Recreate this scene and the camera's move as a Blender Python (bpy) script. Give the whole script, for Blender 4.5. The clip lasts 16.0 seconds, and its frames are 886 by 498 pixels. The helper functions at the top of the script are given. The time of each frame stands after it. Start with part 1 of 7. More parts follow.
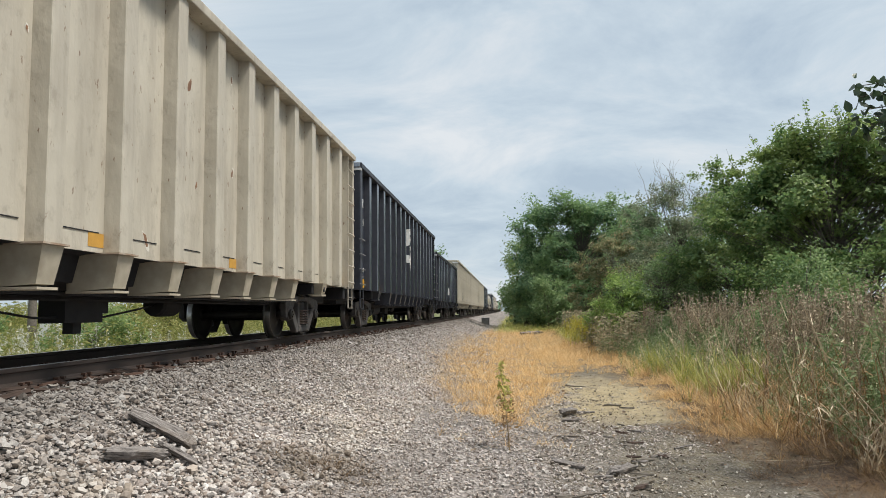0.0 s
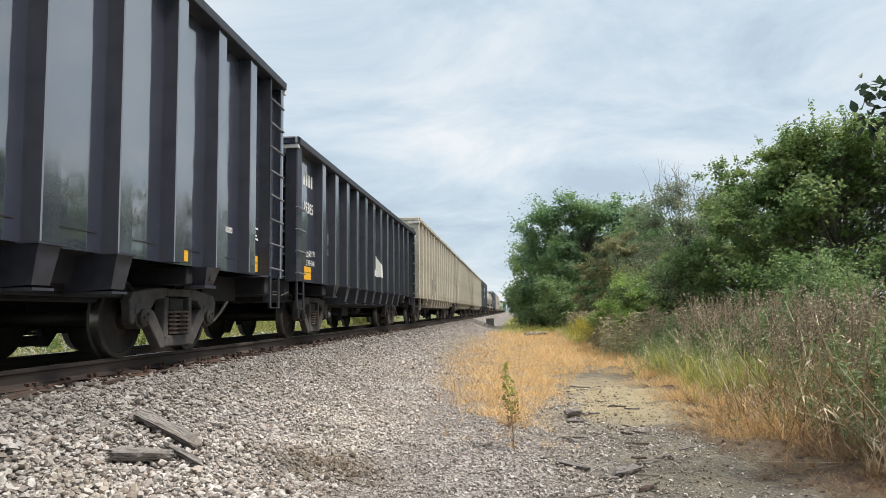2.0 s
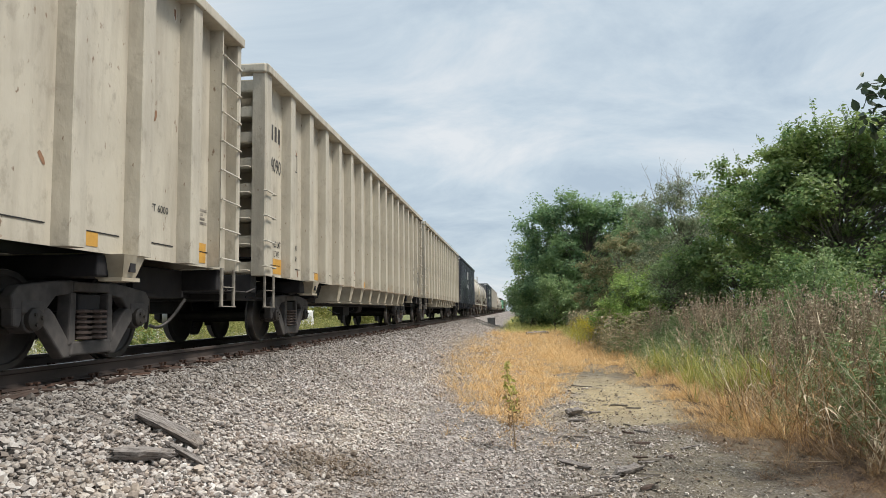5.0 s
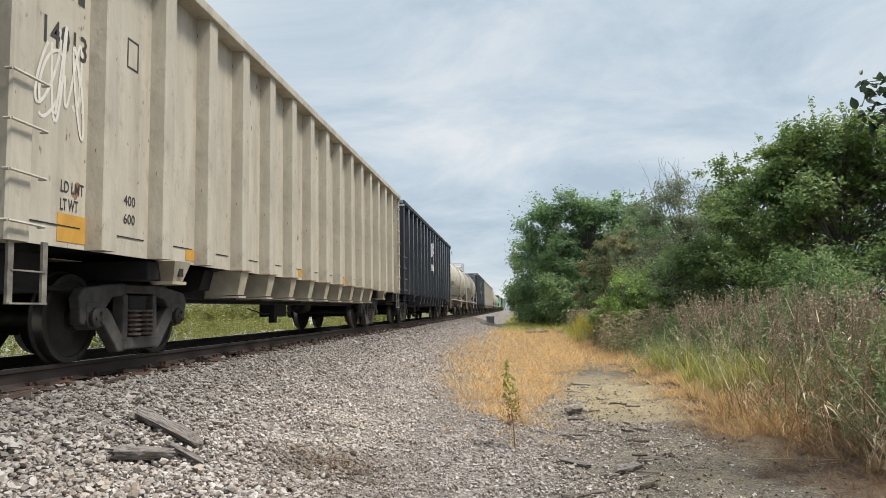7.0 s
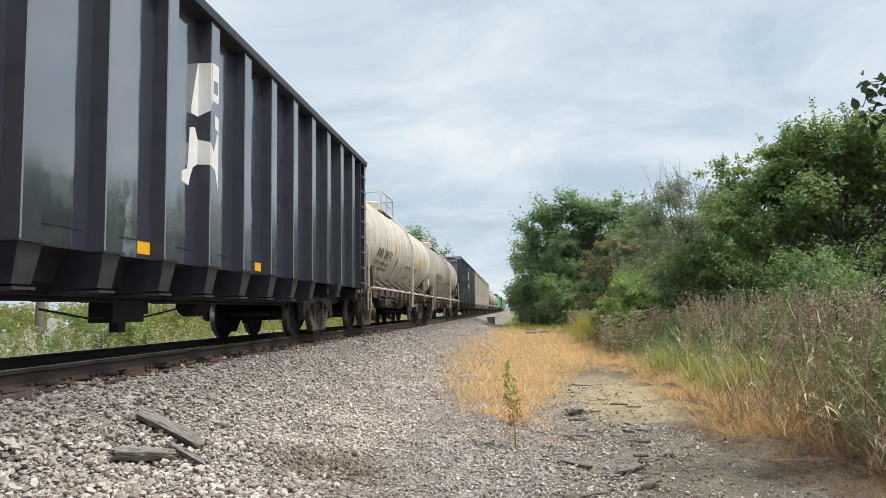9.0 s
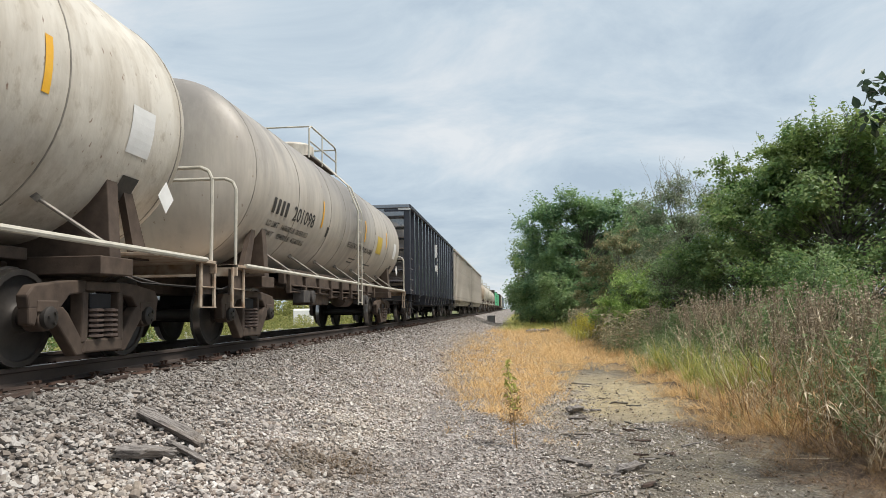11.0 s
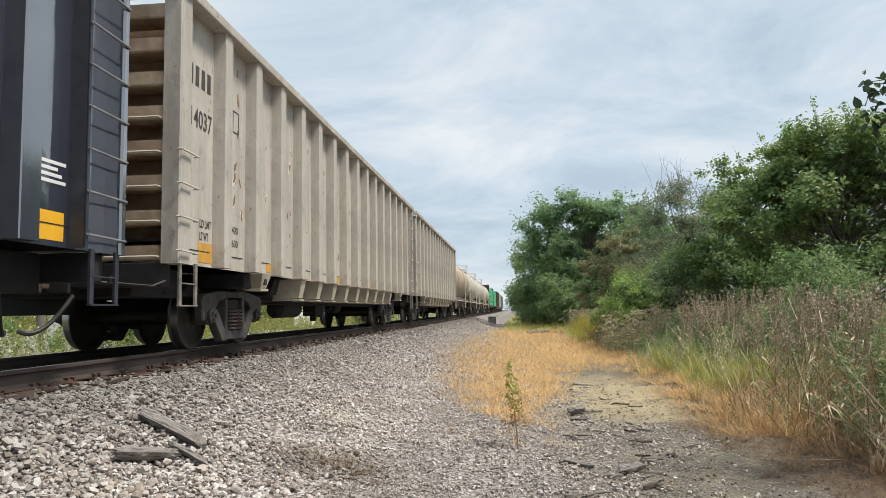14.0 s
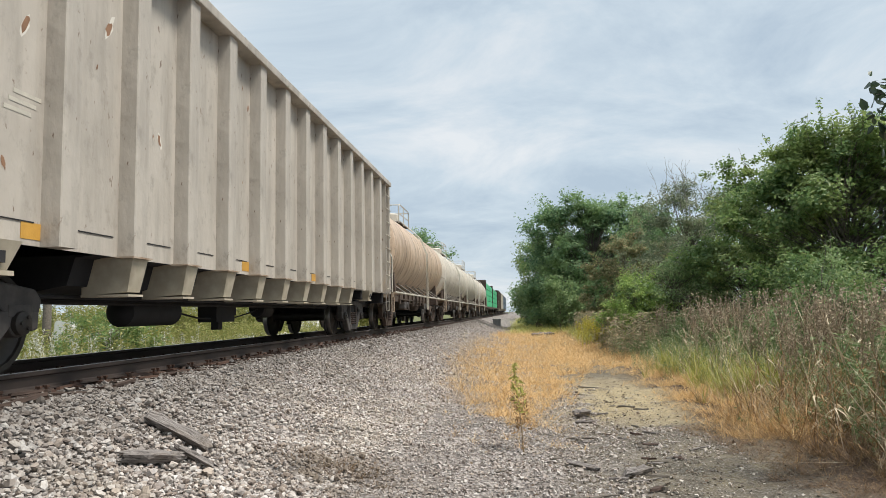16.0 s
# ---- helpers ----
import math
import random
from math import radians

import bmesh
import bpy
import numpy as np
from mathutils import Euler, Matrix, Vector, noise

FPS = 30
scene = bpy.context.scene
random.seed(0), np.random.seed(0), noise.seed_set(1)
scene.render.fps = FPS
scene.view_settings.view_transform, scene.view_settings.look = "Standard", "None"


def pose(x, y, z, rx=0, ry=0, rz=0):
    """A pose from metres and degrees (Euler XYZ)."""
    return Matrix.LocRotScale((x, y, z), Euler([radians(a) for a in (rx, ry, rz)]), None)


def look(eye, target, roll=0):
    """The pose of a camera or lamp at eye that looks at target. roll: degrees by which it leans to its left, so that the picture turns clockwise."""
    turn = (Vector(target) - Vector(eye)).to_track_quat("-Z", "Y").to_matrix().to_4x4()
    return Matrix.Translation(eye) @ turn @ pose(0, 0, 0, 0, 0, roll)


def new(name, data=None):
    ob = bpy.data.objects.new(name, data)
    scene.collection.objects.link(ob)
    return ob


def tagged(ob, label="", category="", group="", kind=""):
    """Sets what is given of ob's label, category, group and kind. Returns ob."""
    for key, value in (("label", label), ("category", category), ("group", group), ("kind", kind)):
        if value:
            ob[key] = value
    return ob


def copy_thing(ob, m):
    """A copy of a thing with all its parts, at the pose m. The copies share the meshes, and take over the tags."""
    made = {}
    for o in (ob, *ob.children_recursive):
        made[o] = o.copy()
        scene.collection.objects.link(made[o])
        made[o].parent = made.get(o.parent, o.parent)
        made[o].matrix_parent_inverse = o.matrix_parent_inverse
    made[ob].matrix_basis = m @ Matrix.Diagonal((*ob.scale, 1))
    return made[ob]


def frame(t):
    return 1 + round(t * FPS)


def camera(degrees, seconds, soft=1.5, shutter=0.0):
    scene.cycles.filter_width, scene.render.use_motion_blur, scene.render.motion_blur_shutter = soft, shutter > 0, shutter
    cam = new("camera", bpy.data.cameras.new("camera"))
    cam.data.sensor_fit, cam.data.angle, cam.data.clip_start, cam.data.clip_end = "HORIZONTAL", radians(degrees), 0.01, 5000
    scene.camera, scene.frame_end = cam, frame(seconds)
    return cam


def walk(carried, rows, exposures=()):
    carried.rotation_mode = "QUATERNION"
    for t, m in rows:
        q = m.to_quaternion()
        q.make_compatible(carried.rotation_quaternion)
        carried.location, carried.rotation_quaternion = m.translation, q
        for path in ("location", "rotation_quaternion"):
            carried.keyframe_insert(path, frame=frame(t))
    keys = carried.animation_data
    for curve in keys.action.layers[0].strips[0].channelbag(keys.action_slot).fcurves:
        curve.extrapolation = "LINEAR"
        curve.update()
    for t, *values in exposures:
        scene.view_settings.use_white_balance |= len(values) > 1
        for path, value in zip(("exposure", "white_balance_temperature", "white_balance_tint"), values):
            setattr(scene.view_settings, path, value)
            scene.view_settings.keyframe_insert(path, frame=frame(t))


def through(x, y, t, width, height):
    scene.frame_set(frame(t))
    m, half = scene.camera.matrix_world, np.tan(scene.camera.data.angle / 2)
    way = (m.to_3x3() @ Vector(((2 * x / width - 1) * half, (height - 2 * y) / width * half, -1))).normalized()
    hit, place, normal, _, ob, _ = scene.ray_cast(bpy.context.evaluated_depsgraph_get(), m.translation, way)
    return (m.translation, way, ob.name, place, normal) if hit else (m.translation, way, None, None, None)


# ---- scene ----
# The camera stands beside a railway track and is held by hand. z = 0 is the top of the rails, y runs along the track.
EYE = 0.48
cam = camera(63.8, 16.0, 0.4, 0.0)
# seconds, turn to the left, tilt up, lean, shift in x, shift in z
HELD = [(0, 5.158, 4.995, 0.709, 0.004, -0.002), (0.5, 5.256, 5.001, 0.723, 0.005, -0.002), (1, 5.296, 5.018, 0.763, 0.003, -0.002),
        (1.5, 5.396, 5.050, 0.780, 0.002, -0.002), (2, 5.514, 5.057, 0.746, 0.002, 0.0), (2.5, 5.619, 5.060, 0.736, 0.002, 0.0),
        (3, 5.646, 5.000, 0.690, 0.003, 0.001), (3.5, 5.665, 5.002, 0.675, 0.008, 0.001), (4, 5.663, 5.010, 0.69, 0.008, 0.001),
        (6.5, 5.549, 4.923, 0.88, 0.0, 0.0), (7, 5.530, 4.899, 0.90, 0.0, 0.0), (7.5, 5.538, 4.890, 0.94, 0.0, 0.0),
        (8, 5.554, 4.910, 0.945, -0.001, 0.0), (8.5, 5.581, 4.920, 0.91, -0.002, 0.001), (9, 5.590, 4.945, 0.905, -0.002, 0.001),
        (11.5, 5.593, 4.820, 0.87, -0.008, 0.0), (12, 5.618, 4.810, 0.93, -0.008, 0.0), (12.5, 5.600, 4.755, 0.94, -0.009, 0.0),
        (13, 5.555, 4.766, 0.97, -0.009, -0.001), (13.5, 5.570, 4.820, 0.97, -0.010, -0.001), (14, 5.660, 4.925, 0.95, -0.011, 0.0),
        (14.5, 5.740, 4.996, 0.93, -0.014, 0.002), (15, 5.860, 5.056, 0.97, -0.015, 0.003), (15.5, 5.946, 5.100, 1.02, -0.017, 0.003),
        (16, 6.009, 5.120, 1.00, -0.020, 0.004)]
walk(cam, [(t, pose(dx, 0, EYE + dz, 90 + up, 0, turn) @ pose(0, 0, 0, 0, 0, -lean)) for t, turn, up, lean, dx, dz in HELD],
     [(0.0, -0.06), (0.5, 0.02), (1.5, 0.10), (3.0, 0.10), (3.5, 0.06), (4.0, 0.01), (6.5, -0.06), (7.5, -0.04), (8.5, 0.06), (9.0, 0.09), (10.2, 0.02),
      (11.5, -0.06), (12.5, 0.03), (13.5, 0.11), (14.5, 0.0), (16.0, 0.0)])

# ---- sky and sun ----
SUN_UP, SUN_TURN = 62, 102      # degrees over the horizon, degrees clockwise from +y


def make_world():
    w = bpy.data.worlds.new("overcast_sky")
    scene.world = w
    w.use_nodes = True
    nt = w.node_tree
    nt.nodes.clear()
    N, L = nt.nodes.new, nt.links.new
    sky = N("ShaderNodeTexSky")
    sky.sky_type, sky.sun_disc = "NISHITA", False
    sky.sun_elevation, sky.sun_rotation = radians(SUN_UP), radians(SUN_TURN)
    sky.air_density, sky.dust_density, sky.ozone_density = 1.0, 2.0, 1.5
    low = N("ShaderNodeMixRGB")
    low.blend_type = "MULTIPLY"
    low.inputs[0].default_value = 1.0
    low.inputs[2].default_value = (0.10, 0.10, 0.10, 1)
    L(sky.outputs[0], low.inputs[1])
    co = N("ShaderNodeTexCoord")
    sep = N("ShaderNodeSeparateXYZ")
    L(co.outputs["Generated"], sep.inputs[0])
    # the cloud sheet as a plane overhead: x/(z+c), y/(z+c)
    add = N("ShaderNodeMath"); add.operation = "ADD"; add.inputs[1].default_value = 0.24
    mx = N("ShaderNodeMath"); mx.operation = "MAXIMUM"; mx.inputs[1].default_value = 0.0
    L(sep.outputs[2], mx.inputs[0]); L(mx.outputs[0], add.inputs[0])
    dx = N("ShaderNodeMath"); dx.operation = "DIVIDE"
    dy = N("ShaderNodeMath"); dy.operation = "DIVIDE"
    L(sep.outputs[0], dx.inputs[0]); L(add.outputs[0], dx.inputs[1])
    L(sep.outputs[1], dy.inputs[0]); L(add.outputs[0], dy.inputs[1])
    com = N("ShaderNodeCombineXYZ")
    L(dx.outputs[0], com.inputs[0]); L(dy.outputs[0], com.inputs[1])
    mp = N("ShaderNodeMapping")
    mp.inputs["Rotation"].default_value = (0, 0, radians(24))
    mp.inputs["Scale"].default_value = (1.0, 1.2, 1.0)
    L(com.outputs[0], mp.inputs[0])
    n1 = N("ShaderNodeTexNoise"); n1.inputs["Scale"].default_value = 1.5; n1.inputs["Detail"].default_value = 9; n1.inputs["Roughness"].default_value = 0.62; n1.inputs["Distortion"].default_value = 0.45
    n2 = N("ShaderNodeTexNoise"); n2.inputs["Scale"].default_value = 0.55; n2.inputs["Detail"].default_value = 4
    L(mp.outputs[0], n1.inputs["Vector"]); L(mp.outputs[0], n2.inputs["Vector"])
    av = N("ShaderNodeMath"); av.operation = "MULTIPLY_ADD"; av.inputs[1].default_value = 0.45
    half = N("ShaderNodeMath"); half.operation = "MULTIPLY"; half.inputs[1].default_value = 0.55
    L(n1.outputs[0], half.inputs[0]); L(n2.outputs[0], av.inputs[0]); L(half.outputs[0], av.inputs[2])
    ramp = N("ShaderNodeValToRGB")
    e = ramp.color_ramp.elements
    e[0].position, e[0].color = 0.42, (0.50, 0.61, 0.72, 1)
    e[1].position, e[1].color = 0.60, (0.86, 0.90, 0.93, 1)
    m = ramp.color_ramp.elements.new(0.5); m.color = (0.64, 0.745, 0.83, 1)
    L(av.outputs[0], ramp.inputs[0])
    mix = N("ShaderNodeMixRGB")
    mix.inputs[0].default_value = 0.9
    L(low.outputs[0], mix.inputs[1]); L(ramp.outputs[0], mix.inputs[2])
    bg = N("ShaderNodeBackground")
    bg.inputs[1].default_value = 1.0
    out = N("ShaderNodeOutputWorld")
    L(mix.outputs[0], bg.inputs[0]); L(bg.outputs[0], out.inputs[0])


make_world()
sun_data = bpy.data.lights.new("sun", "SUN")
sun_data.energy, sun_data.angle, sun_data.color = 4.8, radians(14), (1.0, 0.94, 0.86)
sun = new("sun", sun_data)
_e, _a = radians(SUN_UP), radians(SUN_TURN)
sun.matrix_world = look((0, 0, 0), (-math.cos(_e) * math.sin(_a), -math.cos(_e) * math.cos(_a), -math.sin(_e))) 
sun.location = (20, -10, 30)


# ---- materials ----
class Nodes:
    """A small helper round a material's node tree."""

    def __init__(self, name, rough=0.7, metal=0.0):
        self.mat = bpy.data.materials.new(name)
        self.mat.use_nodes = True
        self.t = self.mat.node_tree
        self.b = self.t.nodes["Principled BSDF"]
        self.b.inputs["Roughness"].default_value = rough
        self.b.inputs["Metallic"].default_value = metal
        self.co = None

    def n(self, kind, **kw):
        node = self.t.nodes.new("ShaderNode" + kind)
        for k, v in kw.items():
            node.inputs[k.replace("_", " ")].default_value = v
        return node

    def l(self, a, b):
        self.t.links.new(a, b)

    def coord(self, scale=(1, 1, 1)):
        if self.co is None:
            self.co = self.n("TexCoord")
        m = self.n("Mapping")
        m.inputs["Scale"].default_value = scale
        self.l(self.co.outputs["Object"], m.inputs[0])
        return m.outputs[0]

    def noise(self, scale, detail=4, stretch=(1, 1, 1), rough=0.55):
        x = self.n("TexNoise", Scale=scale, Detail=detail, Roughness=rough)
        self.l(self.coord(stretch), x.inputs["Vector"])
        return x.outputs[0]

    def ramp(self, value, stops):
        r = self.n("ValToRGB")
        el = r.color_ramp.elements
        while len(el) < len(stops):
            el.new(0.5)
        for e, (p, c) in zip(el, stops):
            e.position = p
            e.color = (*c, 1) if len(c) == 3 else c
        self.l(value, r.inputs[0])
        return r.outputs[0]

    def mix(self, fac, a, b, mode="MIX"):
        m = self.n("MixRGB")
        m.blend_type = mode
        for s, v in zip(m.inputs, (fac, a, b)):
            if isinstance(v, (int, float)):
                s.default_value = v
            elif isinstance(v, tuple):
                s.default_value = (*v, 1)
            else:
                self.l(v, s)
        return m.outputs[0]

    def bump(self, height, strength=0.3, distance=0.02):
        b = self.n("Bump", Strength=strength, Distance=distance)
        self.l(height, b.inputs["Height"])
        self.l(b.outputs[0], self.b.inputs["Normal"])

    def color(self, out):
        self.l(out, self.b.inputs["Base Color"])
        return self.mat

    def rough(self, out):
        self.l(out, self.b.inputs["Roughness"])


def grey(v):
    return (v, v, v)


def car_paint(name, base, dark, dirt, rust, gloss, run=(1.3, 1.3, 0.16), amount=0.7, patch=5.5):
    """Old paint on a goods wagon: streaks that run down, blotches of dirt, scratches and a little rust."""
    k = Nodes(name, gloss)
    tone = k.ramp(k.noise(0.7, 5), [(0.3, dark), (0.7, base)])
    streak = k.ramp(k.noise(2.2, 6, run, 0.62), [(0.44, grey(0)), (0.68, grey(amount))])
    c = k.mix(streak, tone, dirt)
    blot = k.ramp(k.noise(patch, 7, (1, 1, 0.7), rough=0.68), [(0.55, grey(0)), (0.68, grey(0.6))])
    c = k.mix(blot, c, dirt)
    spot = k.ramp(k.noise(13, 6, (1, 1, 0.5)), [(0.66, grey(0)), (0.72, grey(0.85))])
    c = k.mix(spot, c, rust)
    k.bump(k.noise(2.2, 5, (1, 1, 0.6)), 0.62, 0.05)
    k.rough(k.ramp(k.noise(4, 5), [(0.3, grey(gloss - 0.1)), (0.7, grey(gloss + 0.12))]))
    return k.color(c)


M_CREAM = car_paint("cream_paint", (0.535, 0.495, 0.405), (0.45, 0.415, 0.34), (0.30, 0.265, 0.21), (0.16, 0.09, 0.05), 0.55)
M_GREYCREAM = car_paint("faded_cream_paint", (0.505, 0.465, 0.405), (0.415, 0.38, 0.33), (0.265, 0.24, 0.205), (0.13, 0.08, 0.05), 0.6)


def glossy_black(name, dull):
    """Dark enamel under clear lacquer that mirrors sky and trees, a little wavy and dusty."""
    k = Nodes(name, 0.35)
    c = k.ramp(k.noise(1.1, 4), [(0.3, (0.022, 0.025, 0.042)), (0.7, (0.032, 0.037, 0.057))])
    dust = k.ramp(k.noise(2.0, 5, (1.6, 1.6, 0.3)), [(0.55, grey(0)), (0.85, grey(0.4))])
    c = k.mix(dust, c, (0.06, 0.06, 0.063))
    chip = k.ramp(k.noise(16, 6), [(0.72, grey(0)), (0.75, grey(0.6))])
    c = k.mix(chip, c, (0.12, 0.11, 0.10))
    k.rough(k.ramp(k.noise(1.7, 5, (1, 1, 0.5)), [(0.3, grey(0.3)), (0.75, grey(0.5))]))
    k.bump(k.noise(1.5, 2, (1, 1, 0.7)), 0.12, 0.05)
    glance = k.n("LayerWeight", Blend=0.5)
    k.l(k.ramp(glance.outputs["Facing"], [(0.40, grey(0.75)), (0.52, grey(1.0)), (0.70, grey(1.0)), (0.93, grey(0.3))]), k.b.inputs["Coat Weight"])
    k.b.inputs["Coat IOR"].default_value = 3.5
    k.l(k.ramp(k.noise(2.6, 6, (1, 1, 0.4)), [(0.35, grey(0.03 + dull)), (0.75, grey(0.14 + dull))]), k.b.inputs["Coat Roughness"])
    cb = k.n("Bump", Strength=0.16, Distance=0.05)
    k.l(k.noise(1.9, 2, (1, 1, 0.55)), cb.inputs["Height"])
    k.l(cb.outputs[0], k.b.inputs["Coat Normal"])
    return k.color(c)


M_BLACK = glossy_black("black_enamel", 0.0)
M_BLACKRIB = glossy_black("dusty_black_enamel", 0.05)


def tank_paint():
    """Beige tank enamel: sooty streaks that have run down from the top, soft grey blotches, brown spots."""
    k = Nodes("stained_tank_paint", 0.5)
    tone = k.ramp(k.noise(0.5, 5), [(0.3, (0.40, 0.36, 0.305)), (0.7, (0.51, 0.47, 0.41))])
    fine = k.ramp(k.noise(3.0, 6, (1.4, 1.4, 0.10), 0.6), [(0.45, grey(0)), (0.75, grey(0.5))])
    c = k.mix(fine, tone, (0.26, 0.23, 0.195))
    sep = k.n("SeparateXYZ")
    k.l(k.co.outputs["Object"], sep.inputs[0])
    drip = k.n("Math"); drip.operation = "MULTIPLY_ADD"; drip.inputs[1].default_value = 3.2
    k.l(k.noise(1.6, 6, (1.0, 1.6, 0.22), 0.66), drip.inputs[0]); k.l(sep.outputs[2], drip.inputs[2])
    away = k.n("Math"); away.operation = "ABSOLUTE"
    k.l(sep.outputs[1], away.inputs[0])
    spill = k.n("MapRange"); spill.inputs["From Min"].default_value = 3.0; spill.inputs["From Max"].default_value = 0.4; spill.inputs["To Max"].default_value = 1.25
    k.l(away.outputs[0], spill.inputs[0])
    more = k.n("Math"); more.operation = "ADD"
    k.l(drip.outputs[0], more.inputs[0]); k.l(spill.outputs[0], more.inputs[1])
    soot_shade = k.n("MapRange"); soot_shade.inputs["From Min"].default_value = 4.25; soot_shade.inputs["From Max"].default_value = 5.7; soot_shade.inputs["To Max"].default_value = 0.8
    k.l(more.outputs[0], soot_shade.inputs[0])
    c = k.mix(soot_shade.outputs[0], c, (0.175, 0.165, 0.155))
    blot = k.ramp(k.noise(0.85, 6, (1, 1, 0.6), rough=0.6), [(0.54, grey(0)), (0.70, grey(0.6))])
    c = k.mix(blot, c, (0.22, 0.20, 0.18))
    spot = k.ramp(k.noise(13, 6, (1, 1, 0.5)), [(0.68, grey(0)), (0.74, grey(0.8))])
    c = k.mix(spot, c, (0.15, 0.09, 0.05))
    k.bump(k.noise(2.2, 3), 0.2, 0.03)
    return k.color(c)


M_TANK = tank_paint()
M_TANKWHITE = car_paint("white_tank_paint", (0.64, 0.60, 0.52), (0.54, 0.50, 0.43), (0.34, 0.29, 0.22), (0.18, 0.10, 0.06), 0.5)
M_TANKPEACH = car_paint("peach_tank_paint", (0.56, 0.43, 0.31), (0.50, 0.39, 0.29), (0.22, 0.15, 0.10), (0.15, 0.08, 0.05), 0.5, (1.0, 1.4, 0.25), 0.8, 1.1)
M_BLUEGREY = car_paint("blue_grey_paint", (0.14, 0.19, 0.25), (0.10, 0.14, 0.19), (0.15, 0.16, 0.17), (0.12, 0.08, 0.05), 0.5)


def grime(name, base, other, rough=0.8, metal=0.0, scale=6.0):
    k = Nodes(name, rough, metal)
    c = k.ramp(k.noise(scale, 6), [(0.3, base), (0.7, other)])
    k.bump(k.noise(scale * 8, 4), 0.3, 0.004)
    return k.color(c)


M_BLACKDULL = grime("dusty_black_steel", (0.019, 0.021, 0.029), (0.038, 0.041, 0.054), 0.5)
# black without lacquer: rib flanks and corner posts stay dark and mirror nothing
M_BLACKFLANK = grime("matte_black_flank", (0.024, 0.027, 0.038), (0.040, 0.044, 0.058), 0.5)
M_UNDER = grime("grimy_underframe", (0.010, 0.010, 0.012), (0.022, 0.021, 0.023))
M_TRUCK = grime("dusty_cast_steel", (0.036, 0.033, 0.033), (0.088, 0.080, 0.074))
M_TRUCKRUST = grime("rusty_cast_steel", (0.045, 0.030, 0.022), (0.095, 0.068, 0.05))
M_WHEEL = grime("wheel_steel", (0.03, 0.027, 0.025), (0.055, 0.048, 0.042), 0.6, 0.3)
M_TREAD = grime("polished_tread", (0.35, 0.34, 0.33), (0.45, 0.44, 0.43), 0.3, 1.0)
M_SPRING = grime("spring_steel", (0.09, 0.06, 0.05), (0.13, 0.10, 0.085))
M_WHITE = grime("white_lettering", (0.66, 0.66, 0.64), (0.74, 0.74, 0.72), 0.6)
M_DARKLETTER = grime("black_lettering", (0.03, 0.03, 0.03), (0.06, 0.055, 0.05), 0.6)
M_YELLOW = grime("reflector_yellow", (0.72, 0.36, 0.02), (0.80, 0.44, 0.03), 0.4)
M_DULLYELLOW = grime("dull_reflector", (0.46, 0.25, 0.05), (0.60, 0.33, 0.06), 0.5)
M_GRAB = grime("painted_steel_rod", (0.42, 0.40, 0.34), (0.55, 0.52, 0.44), 0.5)
M_CREAMDIRT = grime("grimy_cream_paint", (0.25, 0.215, 0.155), (0.47, 0.42, 0.325), 0.7, 0, 3.0)
M_STEP = grime("dirty_step", (0.12, 0.11, 0.095), (0.34, 0.31, 0.26), 0.6)
M_RUSTSTEP = grime("rusty_painted_step", (0.24, 0.15, 0.09), (0.46, 0.40, 0.32), 0.7)
M_GRABDARK = grime("dark_steel_rod", (0.10, 0.10, 0.11), (0.20, 0.20, 0.20), 0.35)
M_GRAFFITI = grime("spray_paint", (0.06, 0.05, 0.05), (0.10, 0.09, 0.085), 0.6)
M_HOSE = grime("hose_rubber", (0.02, 0.02, 0.02), (0.05, 0.045, 0.04), 0.6)


def rail_steel():
    k = Nodes("rusty_rail_steel", 0.75, 0.15)
    c = k.ramp(k.noise(3, 6, (1, 0.4, 1)), [(0.3, (0.040, 0.030, 0.026)), (0.7, (0.080, 0.060, 0.050))])
    k.bump(k.noise(50, 4), 0.3, 0.003)
    return k.color(c)


M_RAIL = rail_steel()
M_RAILTOP = grime("worn_rail_head", (0.22, 0.20, 0.19), (0.32, 0.30, 0.29), 0.32, 0.9)
M_TIE = grime("weathered_sleeper", (0.038, 0.025, 0.019), (0.085, 0.056, 0.043), 0.9)
M_RUST = grime("rusty_plate", (0.06, 0.034, 0.024), (0.11, 0.06, 0.04), 0.85)


